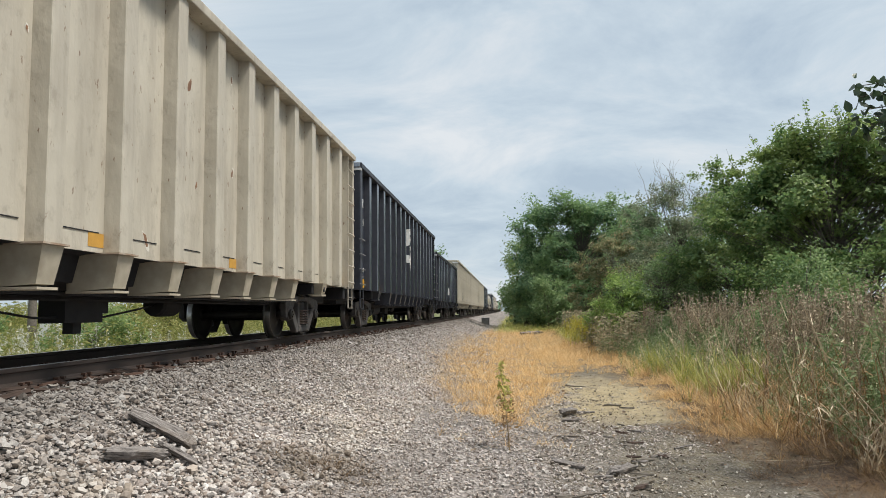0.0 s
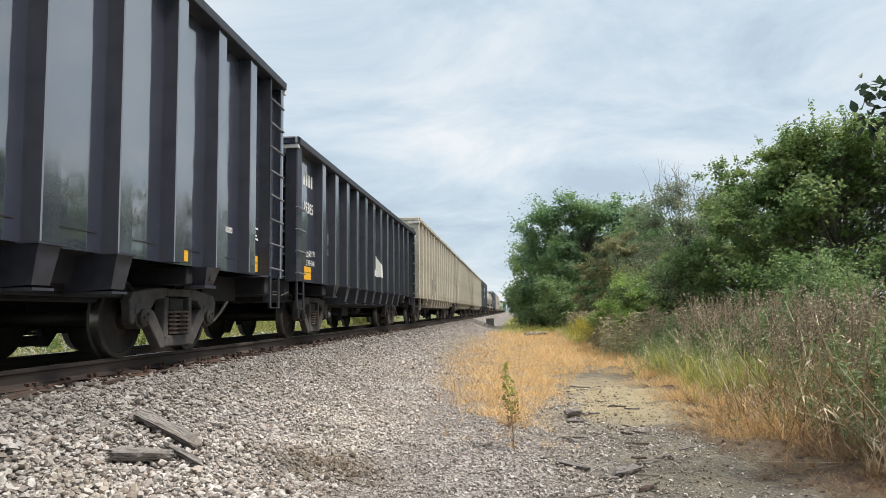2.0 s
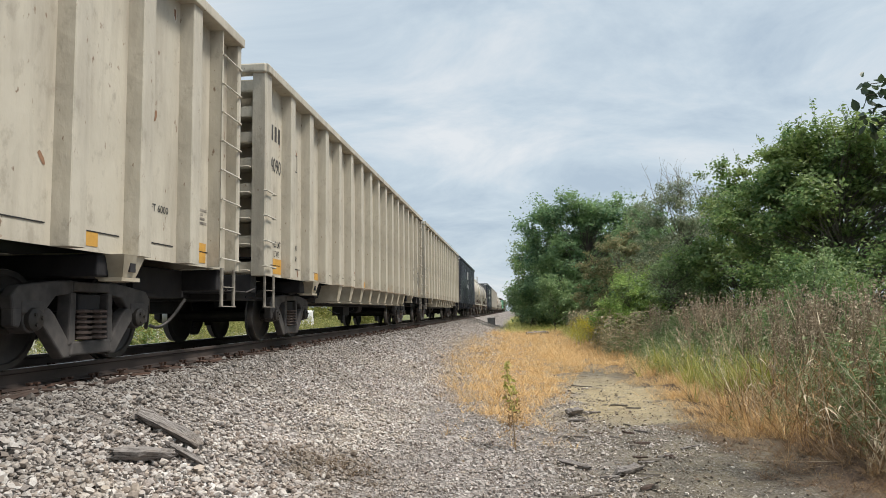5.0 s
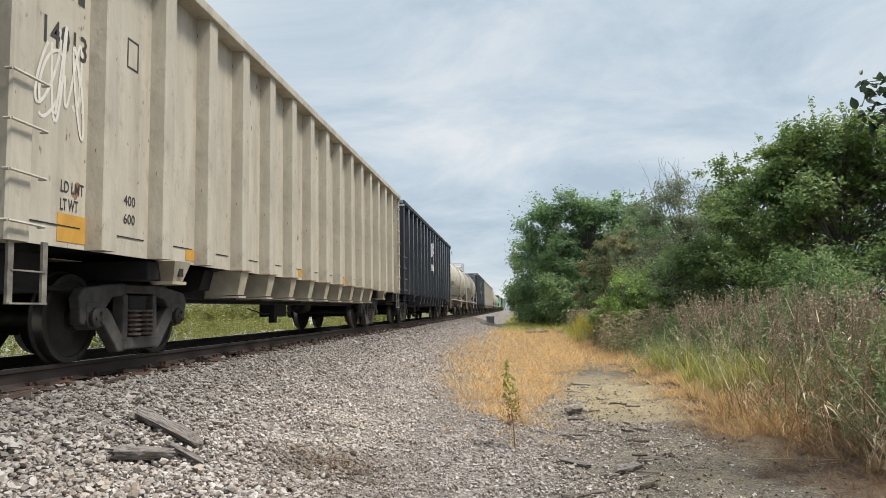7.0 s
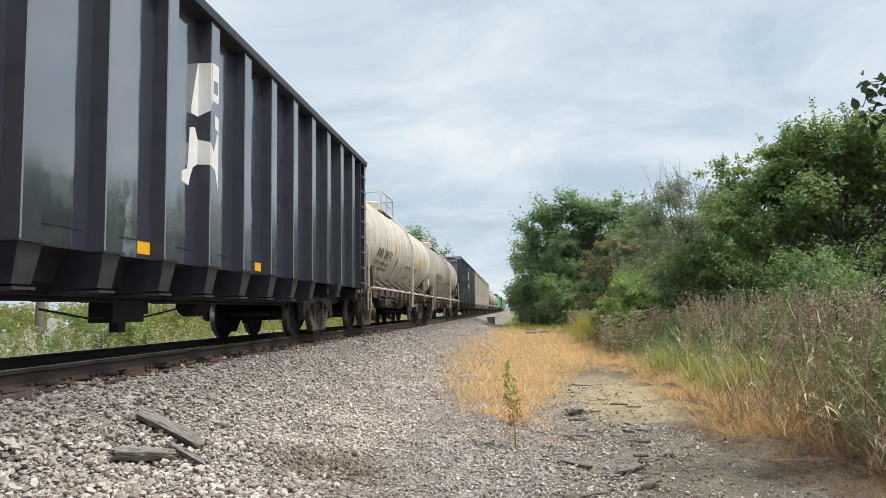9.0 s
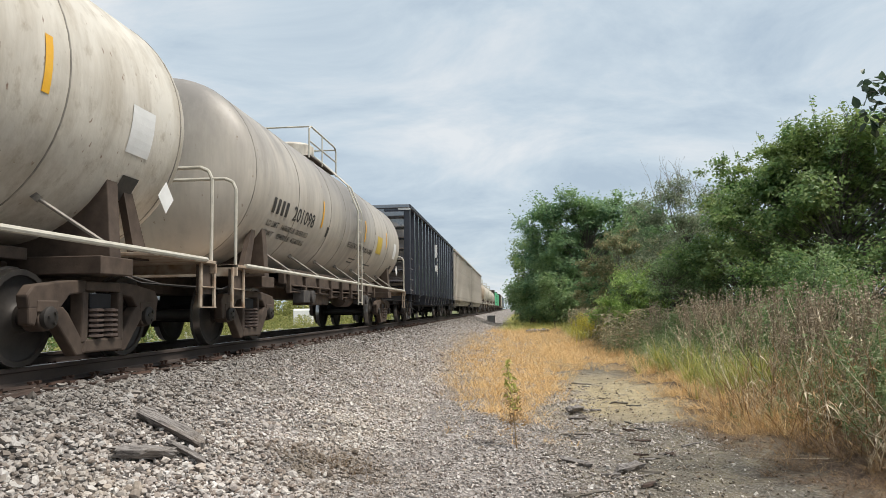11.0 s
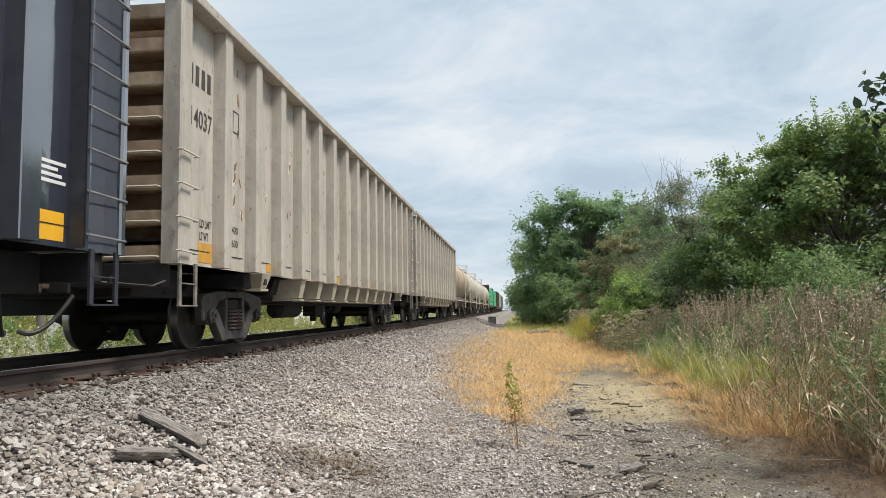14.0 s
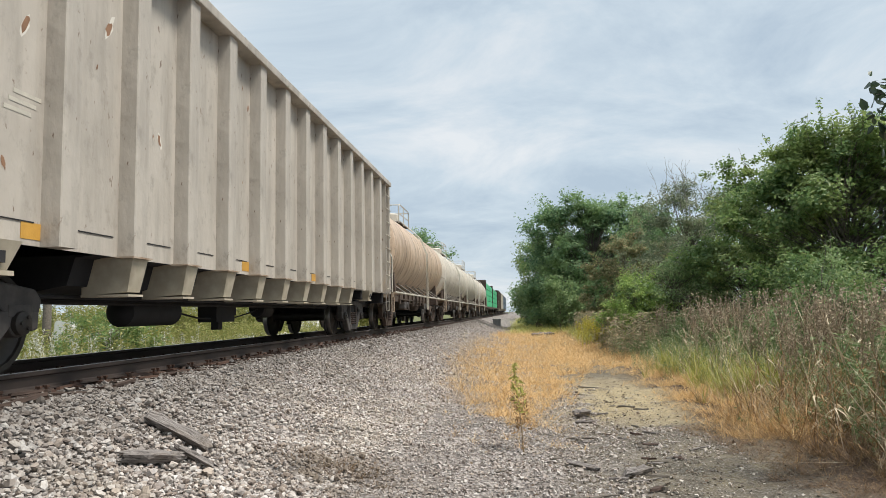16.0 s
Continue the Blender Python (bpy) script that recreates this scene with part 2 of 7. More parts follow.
def ground_mat():
    """Gravel towards the track, bare trodden dirt, dry orange litter, and soil under the weeds, told apart by place."""
    k = Nodes("ground", 0.95)
    sep = k.n("SeparateXYZ")
    wob = k.noise(0.9, 4)
    base = k.co.outputs["Object"]
    k.l(base, sep.inputs[0])
    add = k.n("Math"); add.operation = "MULTIPLY_ADD"; add.inputs[1].default_value = 2.4
    k.l(wob, add.inputs[0]); k.l(sep.outputs[0], add.inputs[2])
    gx = add.outputs[0]                       # x plus 0 to 2.4 m of wander
    mr = k.n("MapRange"); mr.inputs["From Min"].default_value = 1.3; mr.inputs["From Max"].default_value = 2.5
    k.l(gx, mr.inputs[0])
    vor = k.n("TexVoronoi", Scale=22.0)
    k.l(k.coord(), vor.inputs["Vector"])
    stone = k.ramp(vor.outputs["Color"], [(0.1, (0.13, 0.112, 0.10)), (0.6, (0.33, 0.295, 0.27)), (0.95, (0.50, 0.46, 0.43))])
    # shade between the pattern's stones, multiplied into the gravel colour
    gap = k.ramp(vor.outputs["Distance"], [(0.3, grey(1)), (0.7, grey(0.5))])
    gravel = k.mix(1.0, stone, gap, "MULTIPLY")
    dirt = k.ramp(k.noise(2.3, 8), [(0.32, (0.055, 0.046, 0.034)), (0.46, (0.10, 0.086, 0.062)), (0.58, (0.145, 0.122, 0.08)), (0.70, (0.21, 0.18, 0.115))])
    grit = k.ramp(k.noise(45, 4), [(0.5, grey(0)), (0.62, grey(0.8))])
    dirt = k.mix(grit, dirt, (0.27, 0.25, 0.22))
    dark = k.ramp(k.noise(7, 7, (1, 1.6, 1)), [(0.56, grey(0)), (0.64, grey(0.8))])
    dirt = k.mix(dark, dirt, (0.085, 0.068, 0.052))
    # a smoother tan stretch where feet have packed the dirt
    tan0 = k.n("MapRange"); tan0.inputs["From Min"].default_value = 9.6; tan0.inputs["From Max"].default_value = 11.6
    tan1 = k.n("MapRange"); tan1.inputs["From Min"].default_value = 19.0; tan1.inputs["From Max"].default_value = 15.0
    k.l(sep.outputs[1], tan0.inputs[0]); k.l(sep.outputs[1], tan1.inputs[0])
    tan = k.mix(1.0, tan0.outputs[0], tan1.outputs[0], "MULTIPLY")
    tan = k.mix(1.0, tan, k.ramp(k.noise(1.6, 6), [(0.32, grey(0)), (0.45, grey(0.9))]), "MULTIPLY")
    dirt = k.mix(tan, dirt, k.ramp(k.noise(5, 6), [(0.3, (0.29, 0.235, 0.135)), (0.7, (0.43, 0.355, 0.215))]))
    c = k.mix(mr.outputs[0], gravel, dirt)
    mr2 = k.n("MapRange"); mr2.inputs["From Min"].default_value = 3.4; mr2.inputs["From Max"].default_value = 4.3
    k.l(gx, mr2.inputs[0])
    litter = k.ramp(k.noise(9, 8), [(0.3, (0.055, 0.036, 0.024)), (0.7, (0.12, 0.08, 0.05))])
    c = k.mix(mr2.outputs[0], c, litter)
    mr3 = k.n("MapRange"); mr3.inputs["From Min"].default_value = -7.2; mr3.inputs["From Max"].default_value = -8.4
    k.l(gx, mr3.inputs[0])
    green = k.ramp(k.noise(1.2, 6), [(0.3, (0.07, 0.09, 0.03)), (0.7, (0.16, 0.16, 0.06))])
    c = k.mix(mr3.outputs[0], c, green)
    rough = k.n("Bump", Strength=0.9, Distance=0.07)
    k.l(k.noise(5, 9, (1, 1.5, 1), 0.65), rough.inputs["Height"])
    small = k.n("Bump", Strength=0.6, Distance=0.03)
    k.l(vor.outputs["Distance"], small.inputs["Height"])
    k.l(rough.outputs[0], small.inputs["Normal"])
    k.l(small.outputs[0], k.b.inputs["Normal"])
    return k.color(c)


M_GROUND = ground_mat()


def stone_mat(name, fade):
    k = Nodes(name, 0.9)
    g = k.n("NewGeometry")
    c = k.ramp(g.outputs["Random Per Island"], [(0.0, (0.11, 0.085, 0.07)), (0.16, (0.23, 0.185, 0.155)), (0.30, (0.34, 0.315, 0.30)), (0.44, (0.40, 0.335, 0.28)), (0.60, (0.44, 0.42, 0.405)), (0.75, (0.53, 0.475, 0.42)), (0.9, (0.58, 0.555, 0.53)), (1.0, (0.68, 0.65, 0.61))])
    c = k.mix(k.ramp(k.noise(30, 5), [(0.4, grey(0)), (0.7, grey(0.5))]), c, (0.30, 0.255, 0.22))
    c = k.mix(k.ramp(k.noise(0.8, 5), [(0.45, grey(0)), (0.7, grey(0.35))]), c, (0.40, 0.35, 0.27))
    c = k.mix(fade, c, (0.33, 0.30, 0.28))
    # the train's shade near the sleepers' ends, put into the stones' colour
    sep = k.n("SeparateXYZ")
    k.l(k.co.outputs["Object"], sep.inputs[0])
    w = k.n("Math"); w.operation = "MULTIPLY_ADD"; w.inputs[1].default_value = 1.3
    k.l(k.noise(1.1, 4), w.inputs[0]); k.l(sep.outputs[0], w.inputs[2])
    mr = k.n("MapRange"); mr.inputs["From Min"].default_value = -1.7; mr.inputs["From Max"].default_value = -3.0
    k.l(w.outputs[0], mr.inputs[0])
    soot_shade = k.mix(mr.outputs[0], grey(0), grey(0.6))
    c = k.mix(soot_shade, c, (0.095, 0.09, 0.082))
    # a trampled patch where earth and rotten litter lie on the stones
    far = k.n("VectorMath"); far.operation = "DISTANCE"; far.inputs[1].default_value = (-1.55, 6.25, -0.85)
    k.l(k.co.outputs["Object"], far.inputs[0])
    near = k.n("MapRange"); near.inputs["From Min"].default_value = 1.1; near.inputs["From Max"].default_value = 0.35
    k.l(far.outputs["Value"], near.inputs[0])
    earth = k.mix(1.0, near.outputs[0], k.ramp(k.noise(3.2, 6), [(0.40, grey(0.1)), (0.58, grey(0.85))]), "MULTIPLY")
    c = k.mix(earth, c, (0.15, 0.12, 0.09))
    k.bump(k.noise(70, 4), 0.5, 0.008)
    return k.color(c)


M_STONE = stone_mat("limestone_ballast", 0.0)
M_GRAVEL = stone_mat("dusty_grey_gravel", 0.25)


def leaf_mat(name, stops, rough=0.55, through=0.35, bough=None):
    """Leaves that differ one from another and let some light through."""
    k = Nodes(name, rough)
    g = k.n("NewGeometry")
    c = k.ramp(g.outputs["Random Per Island"], stops)
    if bough:
        c = k.mix(k.ramp(k.noise(0.55, 4), [(0.46, grey(0)), (0.62, grey(0.85))]), c, bough)
    k.color(c)
    tr = k.n("BsdfTranslucent")
    k.l(c, tr.inputs[0])
    mx = k.n("MixShader")
    mx.inputs[0].default_value = through
    k.l(k.b.outputs[0], mx.inputs[1]); k.l(tr.outputs[0], mx.inputs[2])
    k.l(mx.outputs[0], k.t.nodes["Material Output"].inputs[0])
    return k.mat


M_LEAF = leaf_mat("tree_leaf", [(0, (0.0894, 0.165, 0.0616)), (0.5, (0.165, 0.275, 0.0924)), (0.85, (0.234, 0.343, 0.116)), (1.0, (0.372, 0.427, 0.169))], 0.45, 0.5, (0.289, 0.358, 0.116))
M_LEAFDARK = leaf_mat("dark_tree_leaf", [(0, (0.101, 0.197, 0.103)), (0.6, (0.189, 0.314, 0.159)), (1.0, (0.307, 0.432, 0.207))], 0.5, 0.55, (0.288, 0.414, 0.176))
M_LEAFGREY = leaf_mat("grey_green_leaf", [(0, (0.151, 0.197, 0.116)), (0.6, (0.245, 0.3, 0.174)), (1.0, (0.428, 0.442, 0.296))], 0.5, 0.45)
M_LEAFBRIGHT = leaf_mat("fresh_shrub_leaf", [(0, (0.185, 0.296, 0.078)), (0.6, (0.302, 0.437, 0.117)), (1.0, (0.487, 0.593, 0.203))], 0.5, 0.5)
M_LEAFNEAR = leaf_mat("broad_dark_leaf", [(0, (0.030, 0.055, 0.032)), (0.6, (0.05, 0.085, 0.045)), (1.0, (0.09, 0.13, 0.06))], 0.4, 0.3)
M_LEAFMID = leaf_mat("hedge_leaf", [(0, (0.131, 0.219, 0.0875)), (0.6, (0.227, 0.333, 0.14)), (1.0, (0.367, 0.455, 0.21))], 0.5, 0.5)
M_LEAFDRYISH = leaf_mat("withering_leaf", [(0, (0.152, 0.187, 0.0858)), (0.5, (0.248, 0.274, 0.133)), (0.85, (0.386, 0.331, 0.172)), (1.0, (0.469, 0.36, 0.203))], 0.6, 0.45)
M_DOCK = leaf_mat("rusty_seed_head", [(0, (0.19, 0.145, 0.095)), (0.6, (0.39, 0.315, 0.22)), (1.0, (0.60, 0.51, 0.385))], 0.85, 0.3)
M_BROWNLEAF = leaf_mat("brown_dry_leaf", [(0, (0.10, 0.06, 0.035)), (0.6, (0.19, 0.12, 0.065)), (1.0, (0.30, 0.21, 0.12))])
M_DRY = leaf_mat("dry_orange_grass", [(0, (0.45, 0.27, 0.11)), (0.4, (0.66, 0.43, 0.19)), (0.8, (0.78, 0.56, 0.28)), (1.0, (0.82, 0.66, 0.40))], 0.8)
M_STRAW = leaf_mat("pale_straw", [(0, (0.38, 0.30, 0.19)), (0.6, (0.56, 0.46, 0.32)), (1.0, (0.72, 0.63, 0.47))], 0.8, 0.2)
M_DEADHERB = leaf_mat("greyish_dead_herb", [(0, (0.34, 0.26, 0.20)), (0.6, (0.50, 0.41, 0.33)), (1.0, (0.62, 0.54, 0.45))], 0.85, 0.3)
M_RUSSET = leaf_mat("russet_dead_grass", [(0, (0.20, 0.115, 0.05)), (0.5, (0.36, 0.225, 0.105)), (0.85, (0.50, 0.345, 0.18)), (1.0, (0.58, 0.46, 0.29))], 0.85, 0.3)
M_WEEDSTALK = leaf_mat("dead_weed_stalk", [(0, (0.20, 0.135, 0.08)), (0.6, (0.34, 0.25, 0.15)), (1.0, (0.50, 0.40, 0.26))], 0.85, 0.2)
M_WEEDLEAF = leaf_mat("weed_leaf", [(0, (0.122, 0.193, 0.072)), (0.5, (0.209, 0.285, 0.12)), (0.8, (0.317, 0.368, 0.192)), (1.0, (0.418, 0.442, 0.264))], 0.55, 0.45)
M_GRASS = leaf_mat("green_grass", [(0, (0.24, 0.27, 0.05)), (0.6, (0.40, 0.40, 0.10)), (1.0, (0.58, 0.52, 0.22))], 0.5, 0.45)
M_FIELD = leaf_mat("field_weed_leaf", [(0, (0.17, 0.20, 0.05)), (0.6, (0.30, 0.31, 0.09)), (1.0, (0.46, 0.42, 0.17))], 0.5, 0.45)
M_VERGE = leaf_mat("withered_verge_grass", [(0, (0.16, 0.12, 0.06)), (0.5, (0.30, 0.235, 0.125)), (0.8, (0.42, 0.35, 0.20)), (1.0, (0.30, 0.33, 0.13))], 0.8, 0.3)
M_YOUNGLEAF = leaf_mat("young_leaf", [(0, (0.33, 0.35, 0.08)), (1.0, (0.60, 0.55, 0.18))], 0.6, 0.45)
M_FARWEED = leaf_mat("grey_brown_weed", [(0, (0.22, 0.22, 0.12)), (0.5, (0.34, 0.31, 0.19)), (1.0, (0.50, 0.41, 0.28))], 0.7, 0.4)
M_FLAKE = grime("rust_under_peeling_paint", (0.16, 0.085, 0.05), (0.30, 0.17, 0.10), 0.9)
M_PEBBLE = leaf_mat("dusty_pebble", [(0, (0.14, 0.115, 0.09)), (0.6, (0.30, 0.26, 0.21)), (1.0, (0.58, 0.54, 0.48))], 0.95, 0.0)
M_CLOD = grime("dark_clod", (0.14, 0.115, 0.085), (0.25, 0.21, 0.16), 0.95)
M_YELLOWFLOWER = leaf_mat("goldenrod_flower", [(0, (0.34, 0.34, 0.07)), (0.6, (0.52, 0.46, 0.06)), (1.0, (0.70, 0.58, 0.08))])
M_WHITEFLOWER = leaf_mat("white_flower", [(0, (0.5, 0.5, 0.44)), (1.0, (0.75, 0.75, 0.68))])
M_BARK = grime("grey_bark", (0.10, 0.085, 0.07), (0.18, 0.16, 0.135), 0.9, 0, 12)
M_DEADWOOD = grime("bleached_twig", (0.26, 0.24, 0.21), (0.34, 0.31, 0.28), 0.9, 0, 12)


def split_timber():
    """Grey weathered wood with dark cracks along its grain, which runs along x."""
    k = Nodes("weathered_timber", 0.92)
    grain = k.noise(6, 6, (1.2, 14, 14), 0.65)
    c = k.ramp(grain, [(0.34, (0.035, 0.03, 0.027)), (0.47, (0.15, 0.135, 0.125)), (0.72, (0.35, 0.325, 0.305))])
    c = k.mix(k.ramp(k.noise(5, 4), [(0.5, grey(0)), (0.7, grey(0.4))]), c, (0.20, 0.16, 0.12))
    k.bump(grain, 0.8, 0.012)
    return k.color(c)


M_LOG = split_timber()


# ---- mesh building ----
class Shape:
    """Collects vertices and faces of one part."""

    def __init__(self):
        self.v, self.f = [], []

    def add(self, vs, fs):
        o = len(self.v)
        self.v.extend(tuple(p) for p in vs)
        self.f.extend(tuple(i + o for i in f) for f in fs)
        return self

    def box(self, x0, x1, y0, y1, z0, z1):
        return self.hexa([(x0, y0, z0), (x1, y0, z0), (x1, y1, z0), (x0, y1, z0), (x0, y0, z1), (x1, y0, z1), (x1, y1, z1), (x0, y1, z1)])

    def hexa(self, p):
        return self.add(p, [(0, 3, 2, 1), (4, 5, 6, 7), (0, 1, 5, 4), (1, 2, 6, 5), (2, 3, 7, 6), (3, 0, 4, 7)])

    def prism(self, outline, axis, a, b):
        """An outline in the two other axes, pushed from a to b along an axis (0, 1 or 2)."""
        n = len(outline)
        put = {0: lambda u, v, w: (w, u, v), 1: lambda u, v, w: (u, w, v), 2: lambda u, v, w: (u, v, w)}[axis]
        vs = [put(u, v, a) for u, v in outline] + [put(u, v, b) for u, v in outline]
        fs = [tuple(range(n))[::-1], tuple(range(n, 2 * n))] + [(i, (i + 1) % n, n + (i + 1) % n, n + i) for i in range(n)]
        return self.add(vs, fs)

    def rod(self, p, q, r, n=6, r2=None):
        p, q = Vector(p), Vector(q)
        d = (q - p).normalized()
        u = d.orthogonal().normalized()
        w = d.cross(u)
        r2 = r if r2 is None else r2
        ring = [(u * math.cos(2 * math.pi * i / n) + w * math.sin(2 * math.pi * i / n)) for i in range(n)]
        vs = [p + k * r for k in ring] + [q + k * r2 for k in ring]
        fs = [tuple(range(n))[::-1], tuple(range(n, 2 * n))] + [(i, (i + 1) % n, n + (i + 1) % n, n + i) for i in range(n)]
        return self.add(vs, fs)

    def tube(self, pts, r, n=6):
        for p, q in zip(pts, pts[1:]):
            self.rod(p, q, r, n)
        return self

    def lathe(self, profile, axis, centre=(0, 0, 0), n=28):
        """Profile rows (radius, along), turned round an axis."""
        m = len(profile)
        vs = []
        for i in range(n):
            c, s = math.cos(2 * math.pi * i / n), math.sin(2 * math.pi * i / n)
            for r, a in profile:
                p = {0: (a, r * c, r * s), 1: (r * c, a, r * s), 2: (r * c, r * s, a)}[axis]
                vs.append((p[0] + centre[0], p[1] + centre[1], p[2] + centre[2]))
        fs = [(i * m + j, ((i + 1) % n) * m + j, ((i + 1) % n) * m + j + 1, i * m + j + 1) for i in range(n) for j in range(m - 1)]
        return self.add(vs, fs)

    def mesh(self, name, mat, smooth=False):
        me = bpy.data.meshes.new(name)
        me.from_pydata(self.v, [], self.f)
        bm = bmesh.new()
        bm.from_mesh(me)
        bmesh.ops.recalc_face_normals(bm, faces=bm.faces)
        if smooth:
            for f in bm.faces:
                f.smooth = True
        bm.to_mesh(me)
        bm.free()
        me.materials.append(mat)
        return me


def part(name, shape, mat, parent, label="", smooth=False, bevel=0.0):
    """One mesh object under a thing or a part."""
    ob = new(name, shape.mesh(name, mat, smooth) if isinstance(shape, Shape) else shape)
    ob.parent = parent
    if bevel:
        b = ob.modifiers.new("worn edge", "BEVEL")
        b.width, b.segments, b.limit_method = bevel, 2, "ANGLE"
    if smooth:
        s = ob.modifiers.new("edges", "EDGE_SPLIT")
        s.split_angle = radians(40)
    if label:
        tagged(ob, label)
    return ob


def thing(name, label, category, group="", m=None):
    ob = new(name)
    ob.empty_display_size = 0.2
    if m is not None:
        ob.matrix_basis = m
    return tagged(ob, label, category, group)


def quick_mesh(name, verts, faces, mat, smooth=False):
    """A mesh from arrays: verts (n, 3) and faces (m, 3 or 4)."""
    verts, faces = np.asarray(verts, np.float32), np.asarray(faces, np.int32)
    me = bpy.data.meshes.new(name)
    me.vertices.add(len(verts))
    me.vertices.foreach_set("co", verts.ravel())
    k = faces.shape[1]
    me.loops.add(faces.size)
    me.loops.foreach_set("vertex_index", faces.ravel())
    me.polygons.add(len(faces))
    me.polygons.foreach_set("loop_start", np.arange(0, faces.size, k, dtype=np.int32))
    me.update(calc_edges=True)
    if smooth:
        me.polygons.foreach_set("use_smooth", np.ones(len(faces), bool))
    me.materials.append(mat)
    me.validate()
    if not smooth:
        me.shade_flat()
    return me


def stuff(name, me, label, category, parent=None):
    ob = new(name, me)
    ob.parent = parent
    return tagged(ob, label, category, "", "stuff")


TEXTS = {}


def text_mesh(text, size, mat, width):
    """The letters as a flat mesh; asked for again, the same mesh."""
    key = (text, size, mat.name, width)
    if key not in TEXTS:
        cu = bpy.data.curves.new("lettering", "FONT")
        cu.body, cu.size, cu.resolution_u, cu.offset = text, size, 2, 0.012 * size
        tmp = bpy.data.objects.new("lettering", cu)
        me = bpy.data.meshes.new_from_object(tmp)
        bpy.data.objects.remove(tmp)
        bpy.data.curves.remove(cu)
        me.materials.clear()
        me.materials.append(mat)
        if width:
            w = max(v.co.x for v in me.vertices)
            for v in me.vertices:
                v.co.x *= width / w
        TEXTS[key] = me
    return TEXTS[key]


def lettering(text, size, mat, parent, x, y, z, name="lettering", width=None):
    """Text that stands on a side which faces +x: it runs towards +y, upright."""
    ob = new(name, text_mesh(text, size, mat, width))
    ob.parent = parent
    ob.matrix_basis = pose(x, y, z, 90, 0, 90)
    return ob

# ---- the lie of the land ----
TRACK = -5.35                # x of the track's middle
RAIL = 0.75                  # half the spacing of the rails


def land(x, y):
    """Height of the ground: the bank that carries the track, a trodden strip beside it, a low rise under the weeds."""
    x = np.asarray(x, float)
    y = np.asarray(y, float)
    knots = np.array([-60, -30, -14, -10, -8.6, -7.6, -6.95, -3.75, -3.35, -2.5, -1.7, -0.9, 0.3, 2.0, 3.0, 4.5, 8, 20, 80])
    level = np.array([-1.9, -1.5, -1.15, -0.95, -0.75, -0.5, -0.215, -0.215, -0.27, -0.64, -0.95, -1.08, -1.14, -1.14, -1.08, -0.95, -0.8, -0.6, -0.4])
    z = np.interp(x, knots, level)
    wave = 0.035 * np.sin(x * 1.7 + y * 0.9) * np.sin(y * 1.3 - x * 0.6) + 0.02 * np.sin(x * 4.1 - y * 3.3)
    free = np.clip((x + 3.2) / 0.8, 0, 1) + np.clip((-7.5 - x) / 1.0, 0, 1)
    far = np.clip((y - 30) / 80, 0, 1) * np.clip((x + 3.0) / 2.0, 0, 1)
    return z + wave * np.clip(free, 0, 1) + 0.25 * far


def ground_sheet():
    """One sheet from under the camera to the horizon, fine near the camera."""
    def steps(fine, limit, first, grow):
        out = list(fine)
        d = first
        while out[-1] < limit:
            out.append(out[-1] + d)
            d *= grow
        return out
    xs = steps(np.arange(-8.5, 6.01, 0.12), 1500, 0.2, 1.25)
    back = [-8.5]
    d = 0.2
    while back[-1] > -1500:
        back.append(back[-1] - d)
        d *= 1.25
    xs = np.array(sorted(back[1:]) + xs)
    ys = steps(np.arange(-6, 20.01, 0.14), 3000, 0.2, 1.16)
    neg = [-6]
    d = 0.4
    while neg[-1] > -300:
        neg.append(neg[-1] - d)
        d *= 1.4
    ys = np.array(sorted(neg[1:]) + ys)
    X, Y = np.meshgrid(xs, ys)
    Z = land(X, Y)
    near = (np.abs(X) < 12) & (Y < 25)
    Z = Z + np.where(near, np.random.RandomState(3).normal(0, 0.008, X.shape), 0)
    n, m = len(xs), len(ys)
    idx = np.arange(n * m).reshape(m, n)
    F = np.stack([idx[:-1, :-1], idx[:-1, 1:], idx[1:, 1:], idx[1:, :-1]], -1).reshape(-1, 4)
    me = quick_mesh("ground", np.stack([X, Y, Z], -1).reshape(-1, 3), F, M_GROUND, True)
    return tagged(new("ground", me), "stony railway bank with trodden dirt strip and weedy verge", "ground", "", "structure")


ground = ground_sheet()


# ---- track ----
def make_rail(x, near):
    ob = thing("rail", "brown rusted steel rail with worn shiny head", "rail", "rails of the track", pose(x, 0, 0))
    prof = [(-0.037, -0.006), (-0.031, 0.0), (0.031, 0.0), (0.037, -0.006), (0.037, -0.036), (0.012, -0.050), (0.010, -0.135), (0.030, -0.155), (0.076, -0.166), (0.076, -0.178),
            (-0.076, -0.178), (-0.076, -0.166), (-0.030, -0.155), (-0.010, -0.135), (-0.012, -0.050), (-0.037, -0.036)]
    part("rail_bar", Shape().prism(prof, 1, -40, 420), M_RAIL, ob)
    part("running_surface", Shape().box(-0.029, 0.029, -40, 420, -0.002, 0.0015), M_RAILTOP, ob, "worn bright running surface")
    return ob


make_rail(TRACK + RAIL, True)
make_rail(TRACK - RAIL, False)


